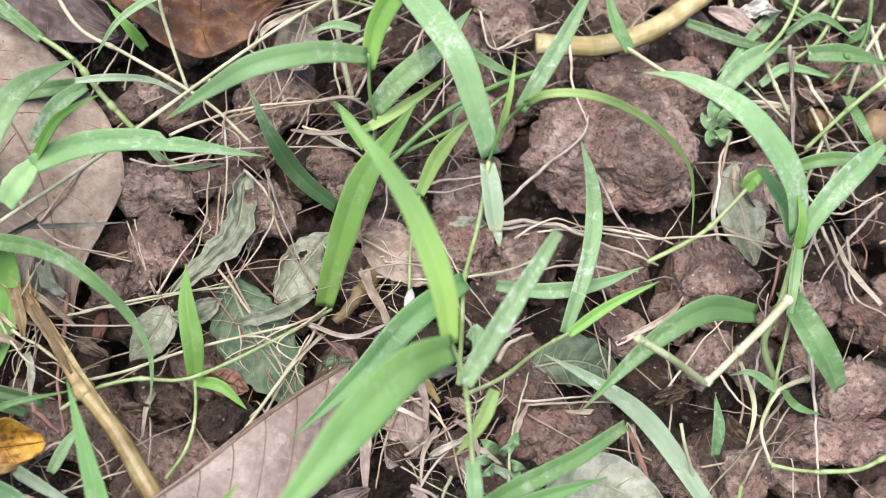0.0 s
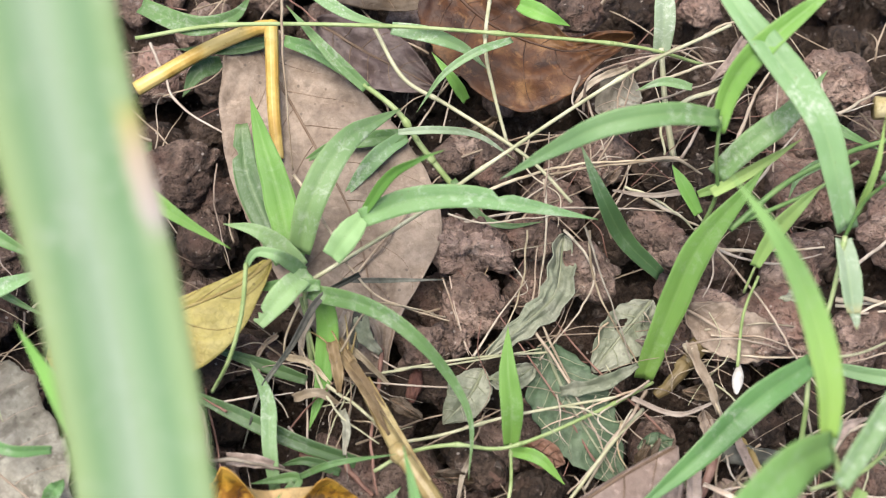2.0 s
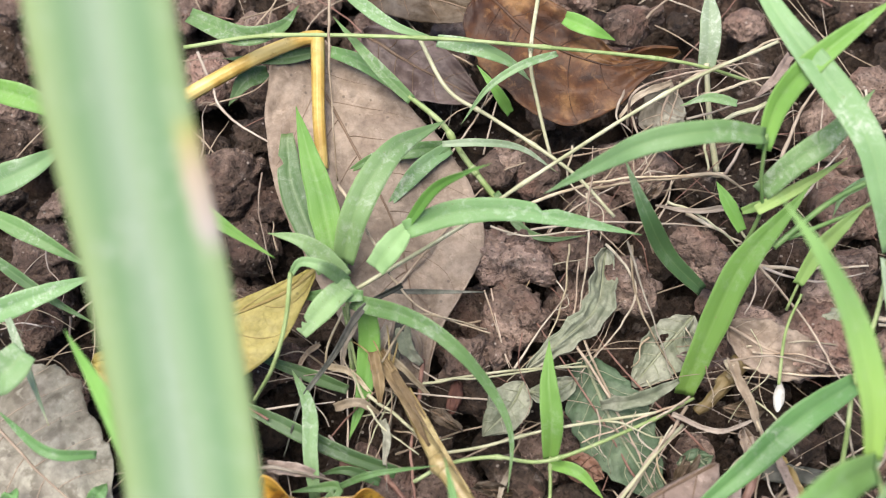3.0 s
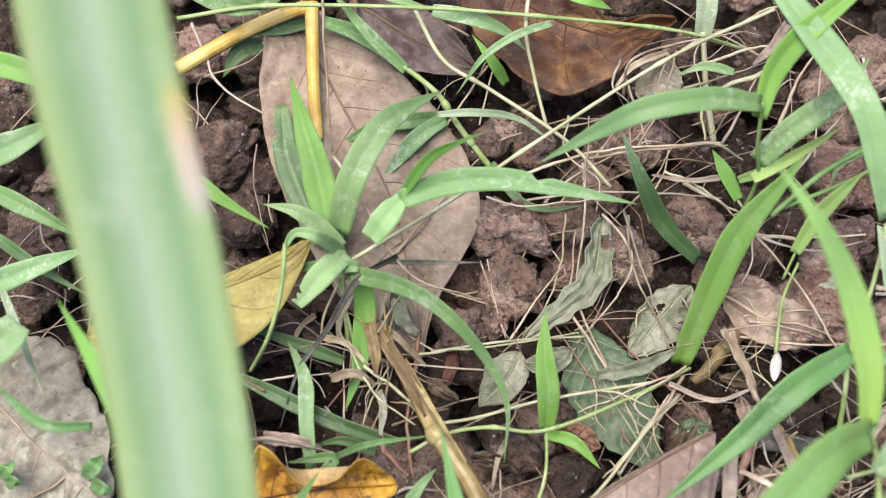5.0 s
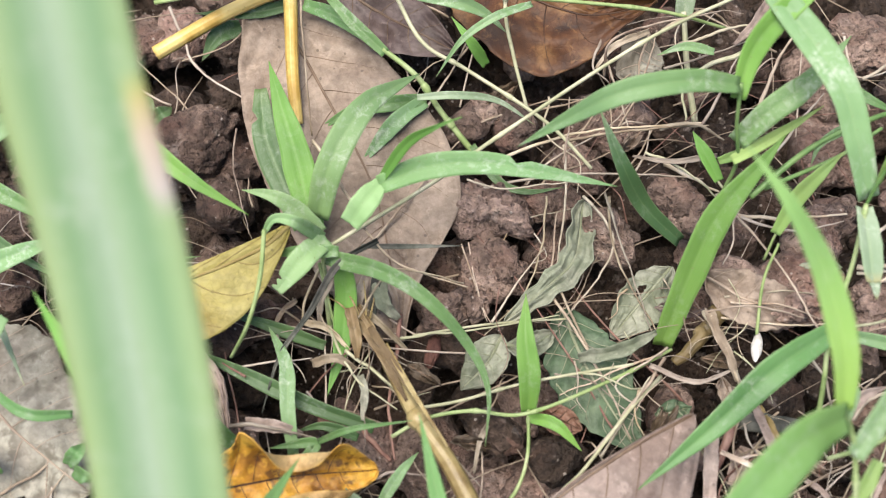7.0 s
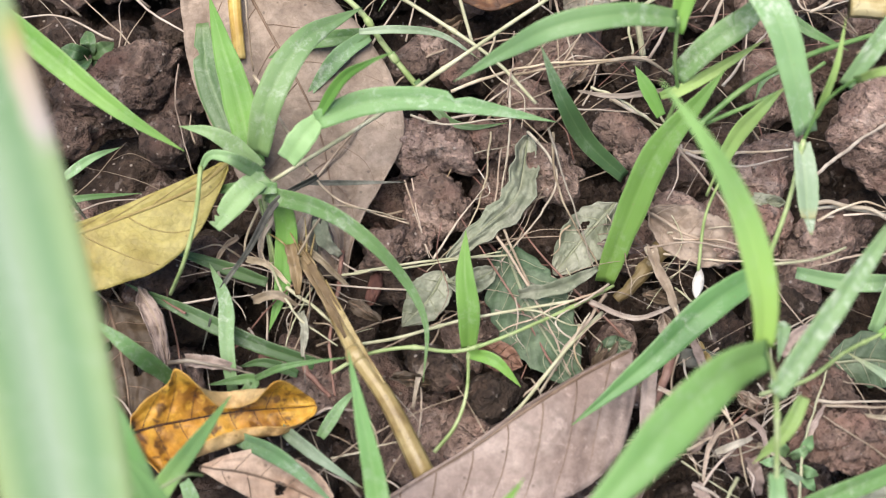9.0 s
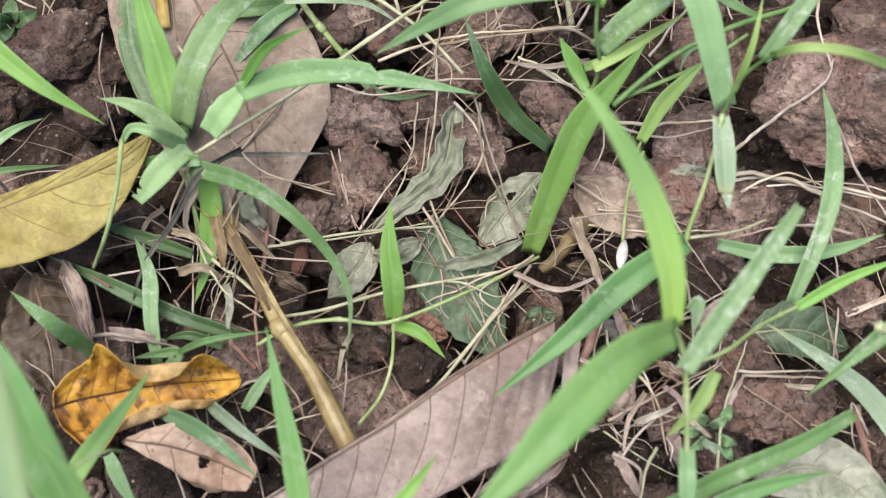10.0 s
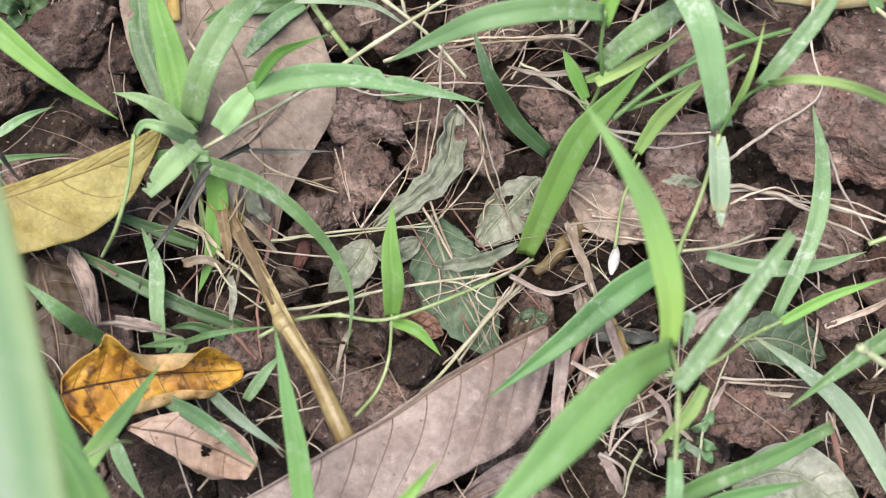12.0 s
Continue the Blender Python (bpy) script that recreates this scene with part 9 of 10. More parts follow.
straw([(0.0778, -0.1549, 0.0107), (0.0802, -0.1573, 0.0125), (0.0834, -0.1585, 0.0125), (0.0865, -0.1594, 0.0100)], 0.00029, "strawgrey", taper=0.35, label='fine dry straw in a tangle on the soil', seed=387)
straw([(0.0521, -0.0898, 0.0126), (0.0570, -0.0954, 0.0139), (0.0610, -0.1012, 0.0138), (0.0627, -0.1073, 0.0132)], 0.00031, "stempale", taper=0.35, label='fine dry straw in a tangle on the soil', seed=388)
straw([(0.0520, -0.1383, 0.0029), (0.0568, -0.1395, 0.0041), (0.0615, -0.1413, 0.0041), (0.0658, -0.1418, 0.0037)], 0.00022, "straw", taper=0.35, label='fine dry straw in a tangle on the soil', seed=389)
straw([(0.0727, -0.0953, 0.0003), (0.0606, -0.0990, 0.0041), (0.0515, -0.1070, 0.0039), (0.0424, -0.1100, 0.0039)], 0.00032, "strawgrey", taper=0.35, label='fine dry straw in a tangle on the soil', seed=390)
straw([(0.0607, -0.1205, 0.0141), (0.0522, -0.1247, 0.0154), (0.0453, -0.1302, 0.0154), (0.0404, -0.1341, 0.0105)], 0.00030, "strawgrey", taper=0.35, label='fine dry straw in a tangle on the soil', seed=391)
straw([(0.0479, -0.1408, 0.0035), (0.0550, -0.1419, 0.0072), (0.0600, -0.1477, 0.0072), (0.0656, -0.1498, 0.0070)], 0.00016, "straw", taper=0.35, label='fine dry straw in a tangle on the soil', seed=392)
straw([(0.0757, -0.1216, 0.0147), (0.0784, -0.1266, 0.0154), (0.0769, -0.1324, 0.0154), (0.0779, -0.1364, 0.0142)], 0.00031, "straw", taper=0.35, label='fine dry straw in a tangle on the soil', seed=393)
straw([(0.0532, -0.1442, 0.0058), (0.0621, -0.1506, 0.0065), (0.0716, -0.1558, 0.0065), (0.0813, -0.1581, 0.0019)], 0.00030, "stempale", taper=0.35, label='fine dry straw in a tangle on the soil', seed=394)
straw([(0.0766, -0.1385, 0.0040), (0.0689, -0.1424, 0.0086), (0.0619, -0.1429, 0.0086), (0.0571, -0.1451, 0.0054)], 0.00030, "straw", taper=0.35, label='fine dry straw in a tangle on the soil', seed=395)
straw([(0.0713, -0.1475, 0.0133), (0.0728, -0.1511, 0.0157), (0.0719, -0.1548, 0.0157), (0.0739, -0.1561, 0.0104)], 0.00029, "root", taper=0.35, label='fine dry straw in a tangle on the soil', seed=396)
straw([(0.0532, -0.1392, 0.0059), (0.0580, -0.1455, 0.0076), (0.0659, -0.1473, 0.0076), (0.0704, -0.1519, 0.0062)], 0.00016, "root", taper=0.35, label='fine dry straw in a tangle on the soil', seed=397)
straw([(0.0664, -0.1307, -0.0001), (0.0603, -0.1377, 0.0035), (0.0540, -0.1417, 0.0035), (0.0484, -0.1417, -0.0019)], 0.00022, "redwood", taper=0.35, label='fine dry straw in a tangle on the soil', seed=398)
straw([(0.0511, -0.1292, 0.0026), (0.0495, -0.1341, 0.0056), (0.0507, -0.1382, 0.0056), (0.0498, -0.1403, 0.0019)], 0.00030, "straw", taper=0.35, label='fine dry straw in a tangle on the soil', seed=399)
straw([(0.0552, -0.1283, 0.0043), (0.0567, -0.1358, 0.0092), (0.0613, -0.1401, 0.0092), (0.0646, -0.1434, 0.0043)], 0.00039, "straw", taper=0.35, label='fine dry straw in a tangle on the soil', seed=400)
straw([(0.0385, -0.1178, 0.0114), (0.0416, -0.1256, 0.0118), (0.0460, -0.1324, 0.0118), (0.0477, -0.1392, 0.0113)], 0.00031, "stempale", taper=0.35, label='fine dry straw in a tangle on the soil', seed=401)
straw([(0.0449, -0.1563, -0.0008), (0.0484, -0.1654, 0.0039), (0.0546, -0.1713, 0.0039), (0.0611, -0.1750, -0.0014)], 0.00038, "strawgrey", taper=0.35, label='fine dry straw in a tangle on the soil', seed=402)
straw([(0.0480, -0.1321, 0.0099), (0.0530, -0.1348, 0.0132), (0.0574, -0.1391, 0.0132), (0.0632, -0.1383, 0.0109)], 0.00039, "strawgrey", taper=0.35, label='fine dry straw in a tangle on the soil', seed=403)
straw([(0.0700, -0.1160, 0.0101), (0.0706, -0.1207, 0.0120), (0.0714, -0.1247, 0.0120), (0.0742, -0.1259, 0.0066)], 0.00022, "redwood", taper=0.35, label='fine dry straw in a tangle on the soil', seed=404)
straw([(-0.0616, -0.0872, 0.0045), (-0.0659, -0.0984, 0.0053), (-0.0699, -0.1092, 0.0052), (-0.0706, -0.1191, 0.0048)], 0.00041, "stempale", taper=0.35, label='fine dry straw in a tangle on the soil', seed=405)
straw([(-0.0733, -0.0829, 0.0028), (-0.0704, -0.0970, 0.0071), (-0.0732, -0.1087, 0.0069), (-0.0725, -0.1183, 0.0058)], 0.00017, "strawgrey", taper=0.35, label='fine dry straw in a tangle on the soil', seed=406)
straw([(-0.0523, -0.0962, 0.0022), (-0.0535, -0.1024, 0.0055), (-0.0547, -0.1072, 0.0055), (-0.0557, -0.1099, 0.0011)], 0.00017, "root", taper=0.35, label='fine dry straw in a tangle on the soil', seed=407)
straw([(-0.0622, -0.1038, 0.0047), (-0.0568, -0.1060, 0.0091), (-0.0524, -0.1089, 0.0091), (-0.0485, -0.1068, 0.0054)], 0.00031, "strawgrey", taper=0.35, label='fine dry straw in a tangle on the soil', seed=408)
straw([(-0.0574, -0.0914, 0.0059), (-0.0516, -0.0957, 0.0080), (-0.0455, -0.0967, 0.0080), (-0.0405, -0.0973, 0.0060)], 0.00023, "strawgrey", taper=0.35, label='fine dry straw in a tangle on the soil', seed=409)
straw([(-0.0830, -0.1052, 0.0014), (-0.0780, -0.1119, 0.0052), (-0.0728, -0.1154, 0.0052), (-0.0676, -0.1160, 0.0038)], 0.00041, "root", taper=0.35, label='fine dry straw in a tangle on the soil', seed=410)
straw([(-0.0651, -0.0903, 0.0075), (-0.0657, -0.0989, 0.0120), (-0.0692, -0.1048, 0.0119), (-0.0683, -0.1108, 0.0115)], 0.00031, "straw", taper=0.35, label='fine dry straw in a tangle on the soil', seed=411)
straw([(0.2164, -0.0559, 0.0150), (0.2192, -0.0677, 0.0166), (0.2226, -0.0783, 0.0159), (0.2254, -0.0862, 0.0113)], 0.00020, "strawgrey", taper=0.35, label='fine dry straw in a tangle on the soil', seed=412)
straw([(0.2176, -0.0607, 0.0025), (0.2068, -0.0675, 0.0053), (0.1979, -0.0728, 0.0049), (0.1898, -0.0747, 0.0044)], 0.00037, "strawgrey", taper=0.35, label='fine dry straw in a tangle on the soil', seed=413)
straw([(0.1738, -0.0402, 0.0176), (0.1851, -0.0453, 0.0177), (0.1930, -0.0546, 0.0168), (0.2010, -0.0610, 0.0158)], 0.00026, "redwood", taper=0.35, label='fine dry straw in a tangle on the soil', seed=414)
straw([(0.2164, -0.0329, 0.0182), (0.2153, -0.0491, 0.0175), (0.2005, -0.0613, 0.0164), (0.2026, -0.0720, 0.0108)], 0.00020, "root", taper=0.35, label='fine dry straw in a tangle on the soil', seed=415)
straw([(0.1699, -0.0282, 0.0107), (0.1673, -0.0451, 0.0127), (0.1597, -0.0570, 0.0116), (0.1532, -0.0651, 0.0079)], 0.00048, "straw", taper=0.35, label='fine dry straw in a tangle on the soil', seed=416)
straw([(0.1995, -0.0342, 0.0043), (0.2049, -0.0407, 0.0080), (0.2095, -0.0485, 0.0072), (0.2176, -0.0497, 0.0059)], 0.00020, "root", taper=0.35, label='fine dry straw in a tangle on the soil', seed=419)
straw([(0.2259, -0.0476, 0.0174), (0.2292, -0.0532, 0.0178), (0.2373, -0.0517, 0.0179), (0.2420, -0.0548, 0.0151)], 0.00037, "strawgrey", taper=0.35, label='fine dry straw in a tangle on the soil', seed=420)
straw([(0.2194, -0.0310, 0.0144), (0.2130, -0.0332, 0.0146), (0.2088, -0.0381, 0.0141), (0.2053, -0.0416, 0.0130)], 0.00037, "redwood", taper=0.35, label='fine dry straw in a tangle on the soil', seed=421)
straw([(0.1886, -0.0837, 0.0149), (0.1825, -0.0916, 0.0146), (0.1848, -0.1009, 0.0144), (0.1803, -0.1076, 0.0143)], 0.00035, "strawgrey", taper=0.35, label='fine dry straw in a tangle on the soil', seed=422)
straw([(0.2020, -0.0797, 0.0054), (0.2055, -0.0801, 0.0066), (0.2087, -0.0824, 0.0065), (0.2130, -0.0816, 0.0047)], 0.00047, "strawgrey", taper=0.35, label='fine dry straw in a tangle on the soil', seed=423)
straw([(0.2287, -0.0046, 0.0150), (0.2129, -0.0119, 0.0144), (0.1977, -0.0052, 0.0154), (0.1858, -0.0105, 0.0119)], 0.00027, "stempale", taper=0.35, label='fine dry straw in a tangle on the soil', seed=425)
straw([(0.1710, -0.0290, 0.0109), (0.1704, -0.0363, 0.0135), (0.1724, -0.0409, 0.0130), (0.1756, -0.0427, 0.0089)], 0.00020, "stempale", taper=0.35, label='fine dry straw in a tangle on the soil', seed=429)
straw([(0.2402, -0.0455, 0.0117), (0.2329, -0.0628, 0.0144), (0.2192, -0.0720, 0.0137), (0.2133, -0.0827, 0.0123)], 0.00037, "redwood", taper=0.35, label='fine dry straw in a tangle on the soil', seed=431)
straw([(0.2022, -0.0551, 0.0109), (0.1934, -0.0596, 0.0138), (0.1864, -0.0629, 0.0135), (0.1826, -0.0617, 0.0080)], 0.00037, "strawgrey", taper=0.35, label='fine dry straw in a tangle on the soil', seed=432)
straw([(0.2129, -0.0569, 0.0102), (0.2017, -0.0573, 0.0111), (0.1908, -0.0584, 0.0110), (0.1842, -0.0547, 0.0059)], 0.00026, "root", taper=0.35, label='fine dry straw in a tangle on the soil', seed=433)
straw([(0.2145, -0.0474, 0.0126), (0.2225, -0.0486, 0.0136), (0.2303, -0.0520, 0.0132), (0.2392, -0.0488, 0.0121)], 0.00026, "stempale", taper=0.35, label='fine dry straw in a tangle on the soil', seed=434)
straw([(0.1915, -0.0335, 0.0078), (0.1953, -0.0438, 0.0093), (0.1964, -0.0549, 0.0082), (0.2038, -0.0598, 0.0049)], 0.00020, "strawgrey", taper=0.35, label='fine dry straw in a tangle on the soil', seed=435)
straw([(0.1921, -0.0367, 0.0073), (0.2010, -0.0461, 0.0102), (0.2160, -0.0443, 0.0104), (0.2265, -0.0493, 0.0066)], 0.00027, "redwood", taper=0.35, label='fine dry straw in a tangle on the soil', seed=436)
straw([(0.2108, -0.0252, 0.0080), (0.2135, -0.0333, 0.0091), (0.2102, -0.0420, 0.0082), (0.2146, -0.0453, 0.0026)], 0.00020, "strawgrey", taper=0.35, label='fine dry straw in a tangle on the soil', seed=437)
straw([(0.2449, -0.0033, 0.0213), (0.2305, -0.0071, 0.0228), (0.2174, -0.0134, 0.0220), (0.2070, -0.0108, 0.0210)], 0.00020, "redwood", taper=0.35, label='fine dry straw in a tangle on the soil', seed=438)
straw([(0.2202, 0.0456, 0.0186), (0.2236, 0.0375, 0.0186), (0.2278, 0.0306, 0.0176), (0.2306, 0.0256, 0.0131)], 0.00021, "strawgrey", taper=0.35, label='fine dry straw in a tangle on the soil', seed=439)
straw([(0.2219, 0.0393, 0.0217), (0.2232, 0.0338, 0.0210), (0.2228, 0.0278, 0.0202), (0.2277, 0.0274, 0.0148)], 0.00028, "stempale", taper=0.35, label='fine dry straw in a tangle on the soil', seed=440)
straw([(0.2146, 0.0294, 0.0214), (0.2265, 0.0226, 0.0246), (0.2344, 0.0113, 0.0230), (0.2438, 0.0050, 0.0183)], 0.00029, "root", taper=0.35, label='fine dry straw in a tangle on the soil', seed=441)
straw([(0.2134, 0.0314, 0.0169), (0.2078, 0.0234, 0.0177), (0.2047, 0.0161, 0.0166), (0.2031, 0.0133, 0.0119)], 0.00021, "strawgrey", taper=0.35, label='fine dry straw in a tangle on the soil', seed=442)
straw([(0.2398, 0.0242, 0.0182), (0.2248, 0.0165, 0.0203), (0.2117, 0.0149, 0.0201), (0.2026, 0.0183, 0.0162)], 0.00029, "root", taper=0.35, label='fine dry straw in a tangle on the soil', seed=443)
straw([(0.2468, 0.0214, 0.0225), (0.2435, 0.0159, 0.0220), (0.2391, 0.0116, 0.0213), (0.2377, 0.0110, 0.0169)], 0.00021, "strawgrey", taper=0.35, label='fine dry straw in a tangle on the soil', seed=444)
straw([(0.2464, 0.0419, 0.0232), (0.2368, 0.0299, 0.0228), (0.2316, 0.0180, 0.0211), (0.2312, 0.0084, 0.0177)], 0.00029, "strawgrey", taper=0.35, label='fine dry straw in a tangle on the soil', seed=445)
straw([(0.2158, 0.0286, 0.0199), (0.2222, 0.0173, 0.0184), (0.2177, 0.0016, 0.0161), (0.2258, -0.0054, 0.0122)], 0.00028, "redwood", taper=0.35, label='fine dry straw in a tangle on the soil', seed=446)
straw([(0.2438, 0.0279, 0.0213), (0.2493, 0.0152, 0.0220), (0.2518, 0.0012, 0.0200), (0.2621, -0.0042, 0.0173)], 0.00051, "straw", taper=0.35, label='fine dry straw in a tangle on the soil', seed=447)
straw([(0.2221, -0.0125, 0.0178), (0.2328, -0.0181, 0.0197), (0.2474, -0.0098, 0.0208), (0.2594, -0.0125, 0.0176)], 0.00020, "strawgrey", taper=0.35, label='fine dry straw in a tangle on the soil', seed=448)
straw([(0.2434, 0.0178, 0.0156), (0.2425, 0.0024, 0.0177), (0.2366, -0.0098, 0.0160), (0.2358, -0.0177, 0.0111)], 0.00020, "strawgrey", taper=0.35, label='fine dry straw in a tangle on the soil', seed=449)
straw([(0.2369, 0.0404, 0.0219), (0.2286, 0.0300, 0.0222), (0.2184, 0.0246, 0.0214), (0.2142, 0.0193, 0.0170)], 0.00039, "straw", taper=0.35, label='fine dry straw in a tangle on the soil', seed=450)
straw([(0.2411, 0.0222, 0.0205), (0.2502, 0.0242, 0.0217), (0.2593, 0.0238, 0.0216), (0.2701, 0.0255, 0.0165)], 0.00040, "root", taper=0.35, label='fine dry straw in a tangle on the soil', seed=451)
straw([(0.2462, 0.0124, 0.0188), (0.2341, 0.0015, 0.0203), (0.2229, -0.0058, 0.0193), (0.2173, -0.0102, 0.0133)], 0.00050, "strawgrey", taper=0.35, label='fine dry straw in a tangle on the soil', seed=452)
straw([(0.2839, 0.0070, 0.0121), (0.2759, 0.0045, 0.0136), (0.2691, 0.0033, 0.0135), (0.2640, 0.0053, 0.0132)], 0.00028, "stempale", taper=0.35, label='fine dry straw in a tangle on the soil', seed=453)
straw([(0.2479, 0.0255, 0.0164), (0.2542, 0.0139, 0.0192), (0.2524, -0.0015, 0.0170), (0.2631, -0.0054, 0.0123)], 0.00028, "strawgrey", taper=0.35, label='fine dry straw in a tangle on the soil', seed=454)
straw([(0.2168, 0.0039, 0.0143), (0.2142, -0.0036, 0.0176), (0.2151, -0.0078, 0.0170), (0.2181, -0.0088, 0.0128)], 0.00020, "strawgrey", taper=0.35, label='fine dry straw in a tangle on the soil', seed=455)
straw([(0.2636, 0.0412, 0.0245), (0.2590, 0.0262, 0.0245), (0.2619, 0.0148, 0.0228), (0.2650, 0.0058, 0.0204)], 0.00029, "redwood", taper=0.35, label='fine dry straw in a tangle on the soil', seed=456)
straw([(0.2119, 0.0450, 0.0278), (0.2245, 0.0447, 0.0313), (0.2359, 0.0372, 0.0302), (0.2492, 0.0389, 0.0278)], 0.00028, "redwood", taper=0.35, label='fine dry straw in a tangle on the soil', seed=457)
straw([(0.0310, -0.0976, 0.0087), (0.0222, -0.1080, 0.0127), (0.0173, -0.1191, 0.0127), (0.0118, -0.1253, 0.0073)], 0.00016, "root", taper=0.35, label='fine dry straw in a tangle on the soil', seed=458)
straw([(0.0026, -0.0986, 0.0107), (0.0107, -0.1006, 0.0129), (0.0185, -0.1040, 0.0129), (0.0263, -0.1010, 0.0074)], 0.00040, "stempale", taper=0.35, label='fine dry straw in a tangle on the soil', seed=459)
straw([(0.0184, -0.0927, 0.0059), (0.0222, -0.1033, 0.0060), (0.0201, -0.1149, 0.0060), (0.0243, -0.1223, 0.0028)], 0.00022, "strawgrey", taper=0.35, label='fine dry straw in a tangle on the soil', seed=460)
straw([(-0.0104, -0.0793, 0.0053), (-0.0007, -0.0821, 0.0090), (0.0075, -0.0889, 0.0087), (0.0162, -0.0878, 0.0069)], 0.00017, "strawgrey", taper=0.35, label='fine dry straw in a tangle on the soil', seed=461)
straw([(0.0190, -0.0683, 0.0094), (0.0157, -0.0720, 0.0107), (0.0154, -0.0767, 0.0104), (0.0131, -0.0783, 0.0077)], 0.00042, "root", taper=0.35, label='fine dry straw in a tangle on the soil', seed=462)
straw([(-0.0227, -0.0706, 0.0133), (-0.0235, -0.0832, 0.0145), (-0.0194, -0.0949, 0.0140), (-0.0228, -0.1036, 0.0114)], 0.00022, "redwood", taper=0.35, label='fine dry straw in a tangle on the soil', seed=463)
straw([(0.0180, -0.0865, 0.0040), (0.0070, -0.0931, 0.0079), (-0.0039, -0.0915, 0.0080), (-0.0133, -0.0895, 0.0051)], 0.00017, "root", taper=0.35, label='fine dry straw in a tangle on the soil', seed=464)
straw([(0.0067, -0.0534, 0.0072), (0.0039, -0.0665, 0.0087), (-0.0025, -0.0772, 0.0080), (-0.0019, -0.0866, 0.0045)], 0.00017, "root", taper=0.35, label='fine dry straw in a tangle on the soil', seed=465)
straw([(0.0158, -0.0878, 0.0049), (0.0116, -0.1002, 0.0047), (0.0022, -0.1078, 0.0046), (-0.0050, -0.1131, -0.0001)], 0.00032, "strawgrey", taper=0.35, label='fine dry straw in a tangle on the soil', seed=466)
straw([(0.0245, -0.1040, 0.0041), (0.0216, -0.1065, 0.0044), (0.0191, -0.1092, 0.0044), (0.0179, -0.1121, 0.0039)], 0.00032, "redwood", taper=0.35, label='fine dry straw in a tangle on the soil', seed=467)
straw([(0.0017, -0.0943, 0.0094), (0.0028, -0.1014, 0.0121), (0.0022, -0.1078, 0.0120), (0.0054, -0.1114, 0.0097)], 0.00031, "root", taper=0.35, label='fine dry straw in a tangle on the soil', seed=468)
straw([(0.0179, -0.0834, 0.0099), (0.0203, -0.0903, 0.0115), (0.0172, -0.0970, 0.0113), (0.0197, -0.1003, 0.0065)], 0.00017, "stempale", taper=0.35, label='fine dry straw in a tangle on the soil', seed=469)
straw([(-0.0042, -0.1034, 0.0125), (-0.0013, -0.1072, 0.0134), (0.0021, -0.1100, 0.0134), (0.0046, -0.1109, 0.0075)], 0.00016, "stempale", taper=0.35, label='fine dry straw in a tangle on the soil', seed=470)
straw([(-0.0045, -0.0986, 0.0089), (0.0069, -0.1007, 0.0098), (0.0155, -0.1084, 0.0097), (0.0235, -0.1132, 0.0085)], 0.00031, "strawgrey", taper=0.35, label='fine dry straw in a tangle on the soil', seed=471)
straw([(0.0045, -0.0685, 0.0044), (0.0026, -0.0725, 0.0058), (0.0019, -0.0763, 0.0055), (-0.0003, -0.0777, 0.0034)], 0.00017, "straw", taper=0.35, label='fine dry straw in a tangle on the soil', seed=472)
straw([(0.0138, -0.0960, 0.0136), (0.0121, -0.1020, 0.0150), (0.0151, -0.1068, 0.0150), (0.0150, -0.1104, 0.0128)], 0.00016, "straw", taper=0.35, label='fine dry straw in a tangle on the soil', seed=473)
straw([(-0.0076, -0.0715, 0.0020), (0.0004, -0.0796, 0.0054), (0.0100, -0.0803, 0.0054), (0.0184, -0.0796, 0.0000)], 0.00042, "redwood", taper=0.35, label='fine dry straw in a tangle on the soil', seed=474)
straw([(0.0092, -0.0822, 0.0021), (0.0147, -0.0847, 0.0045), (0.0183, -0.0898, 0.0042), (0.0229, -0.0914, 0.0041)], 0.00032, "root", taper=0.35, label='fine dry straw in a tangle on the soil', seed=475)
straw([(0.0651, -0.0041, 0.0157), (0.0575, -0.0168, 0.0140), (0.0454, -0.0241, 0.0131), (0.0386, -0.0312, 0.0081)], 0.00020, "redwood", taper=0.35, label='fine dry straw in a tangle on the soil', seed=477)
straw([(0.0564, -0.0041, 0.0123), (0.0614, -0.0095, 0.0158), (0.0678, -0.0092, 0.0159), (0.0724, -0.0115, 0.0147)], 0.00026, "strawgrey", taper=0.35, label='fine dry straw in a tangle on the soil', seed=479)
straw([(0.0578, 0.0128, 0.0213), (0.0488, 0.0053, 0.0203), (0.0433, -0.0045, 0.0189), (0.0414, -0.0146, 0.0175)], 0.00026, "strawgrey", taper=0.35, label='fine dry straw in a tangle on the soil', seed=481)
straw([(0.0170, 0.0362, 0.0232), (0.0120, 0.0319, 0.0239), (0.0063, 0.0323, 0.0240), (0.0027, 0.0334, 0.0191)], 0.00037, "strawgrey", taper=0.35, label='fine dry straw in a tangle on the soil', seed=483)
straw([(-0.0075, -0.0007, 0.0199), (-0.0086, -0.0178, 0.0226), (0.0026, -0.0269, 0.0215), (0.0023, -0.0371, 0.0179)], 0.00044, "straw", taper=0.35, label='fine dry straw in a tangle on the soil', seed=485)
straw([(0.0114, 0.0314, 0.0252), (0.0083, 0.0218, 0.0280), (0.0050, 0.0157, 0.0271), (0.0025, 0.0112, 0.0254)], 0.00035, "root", taper=0.35, label='fine dry straw in a tangle on the soil', seed=487)
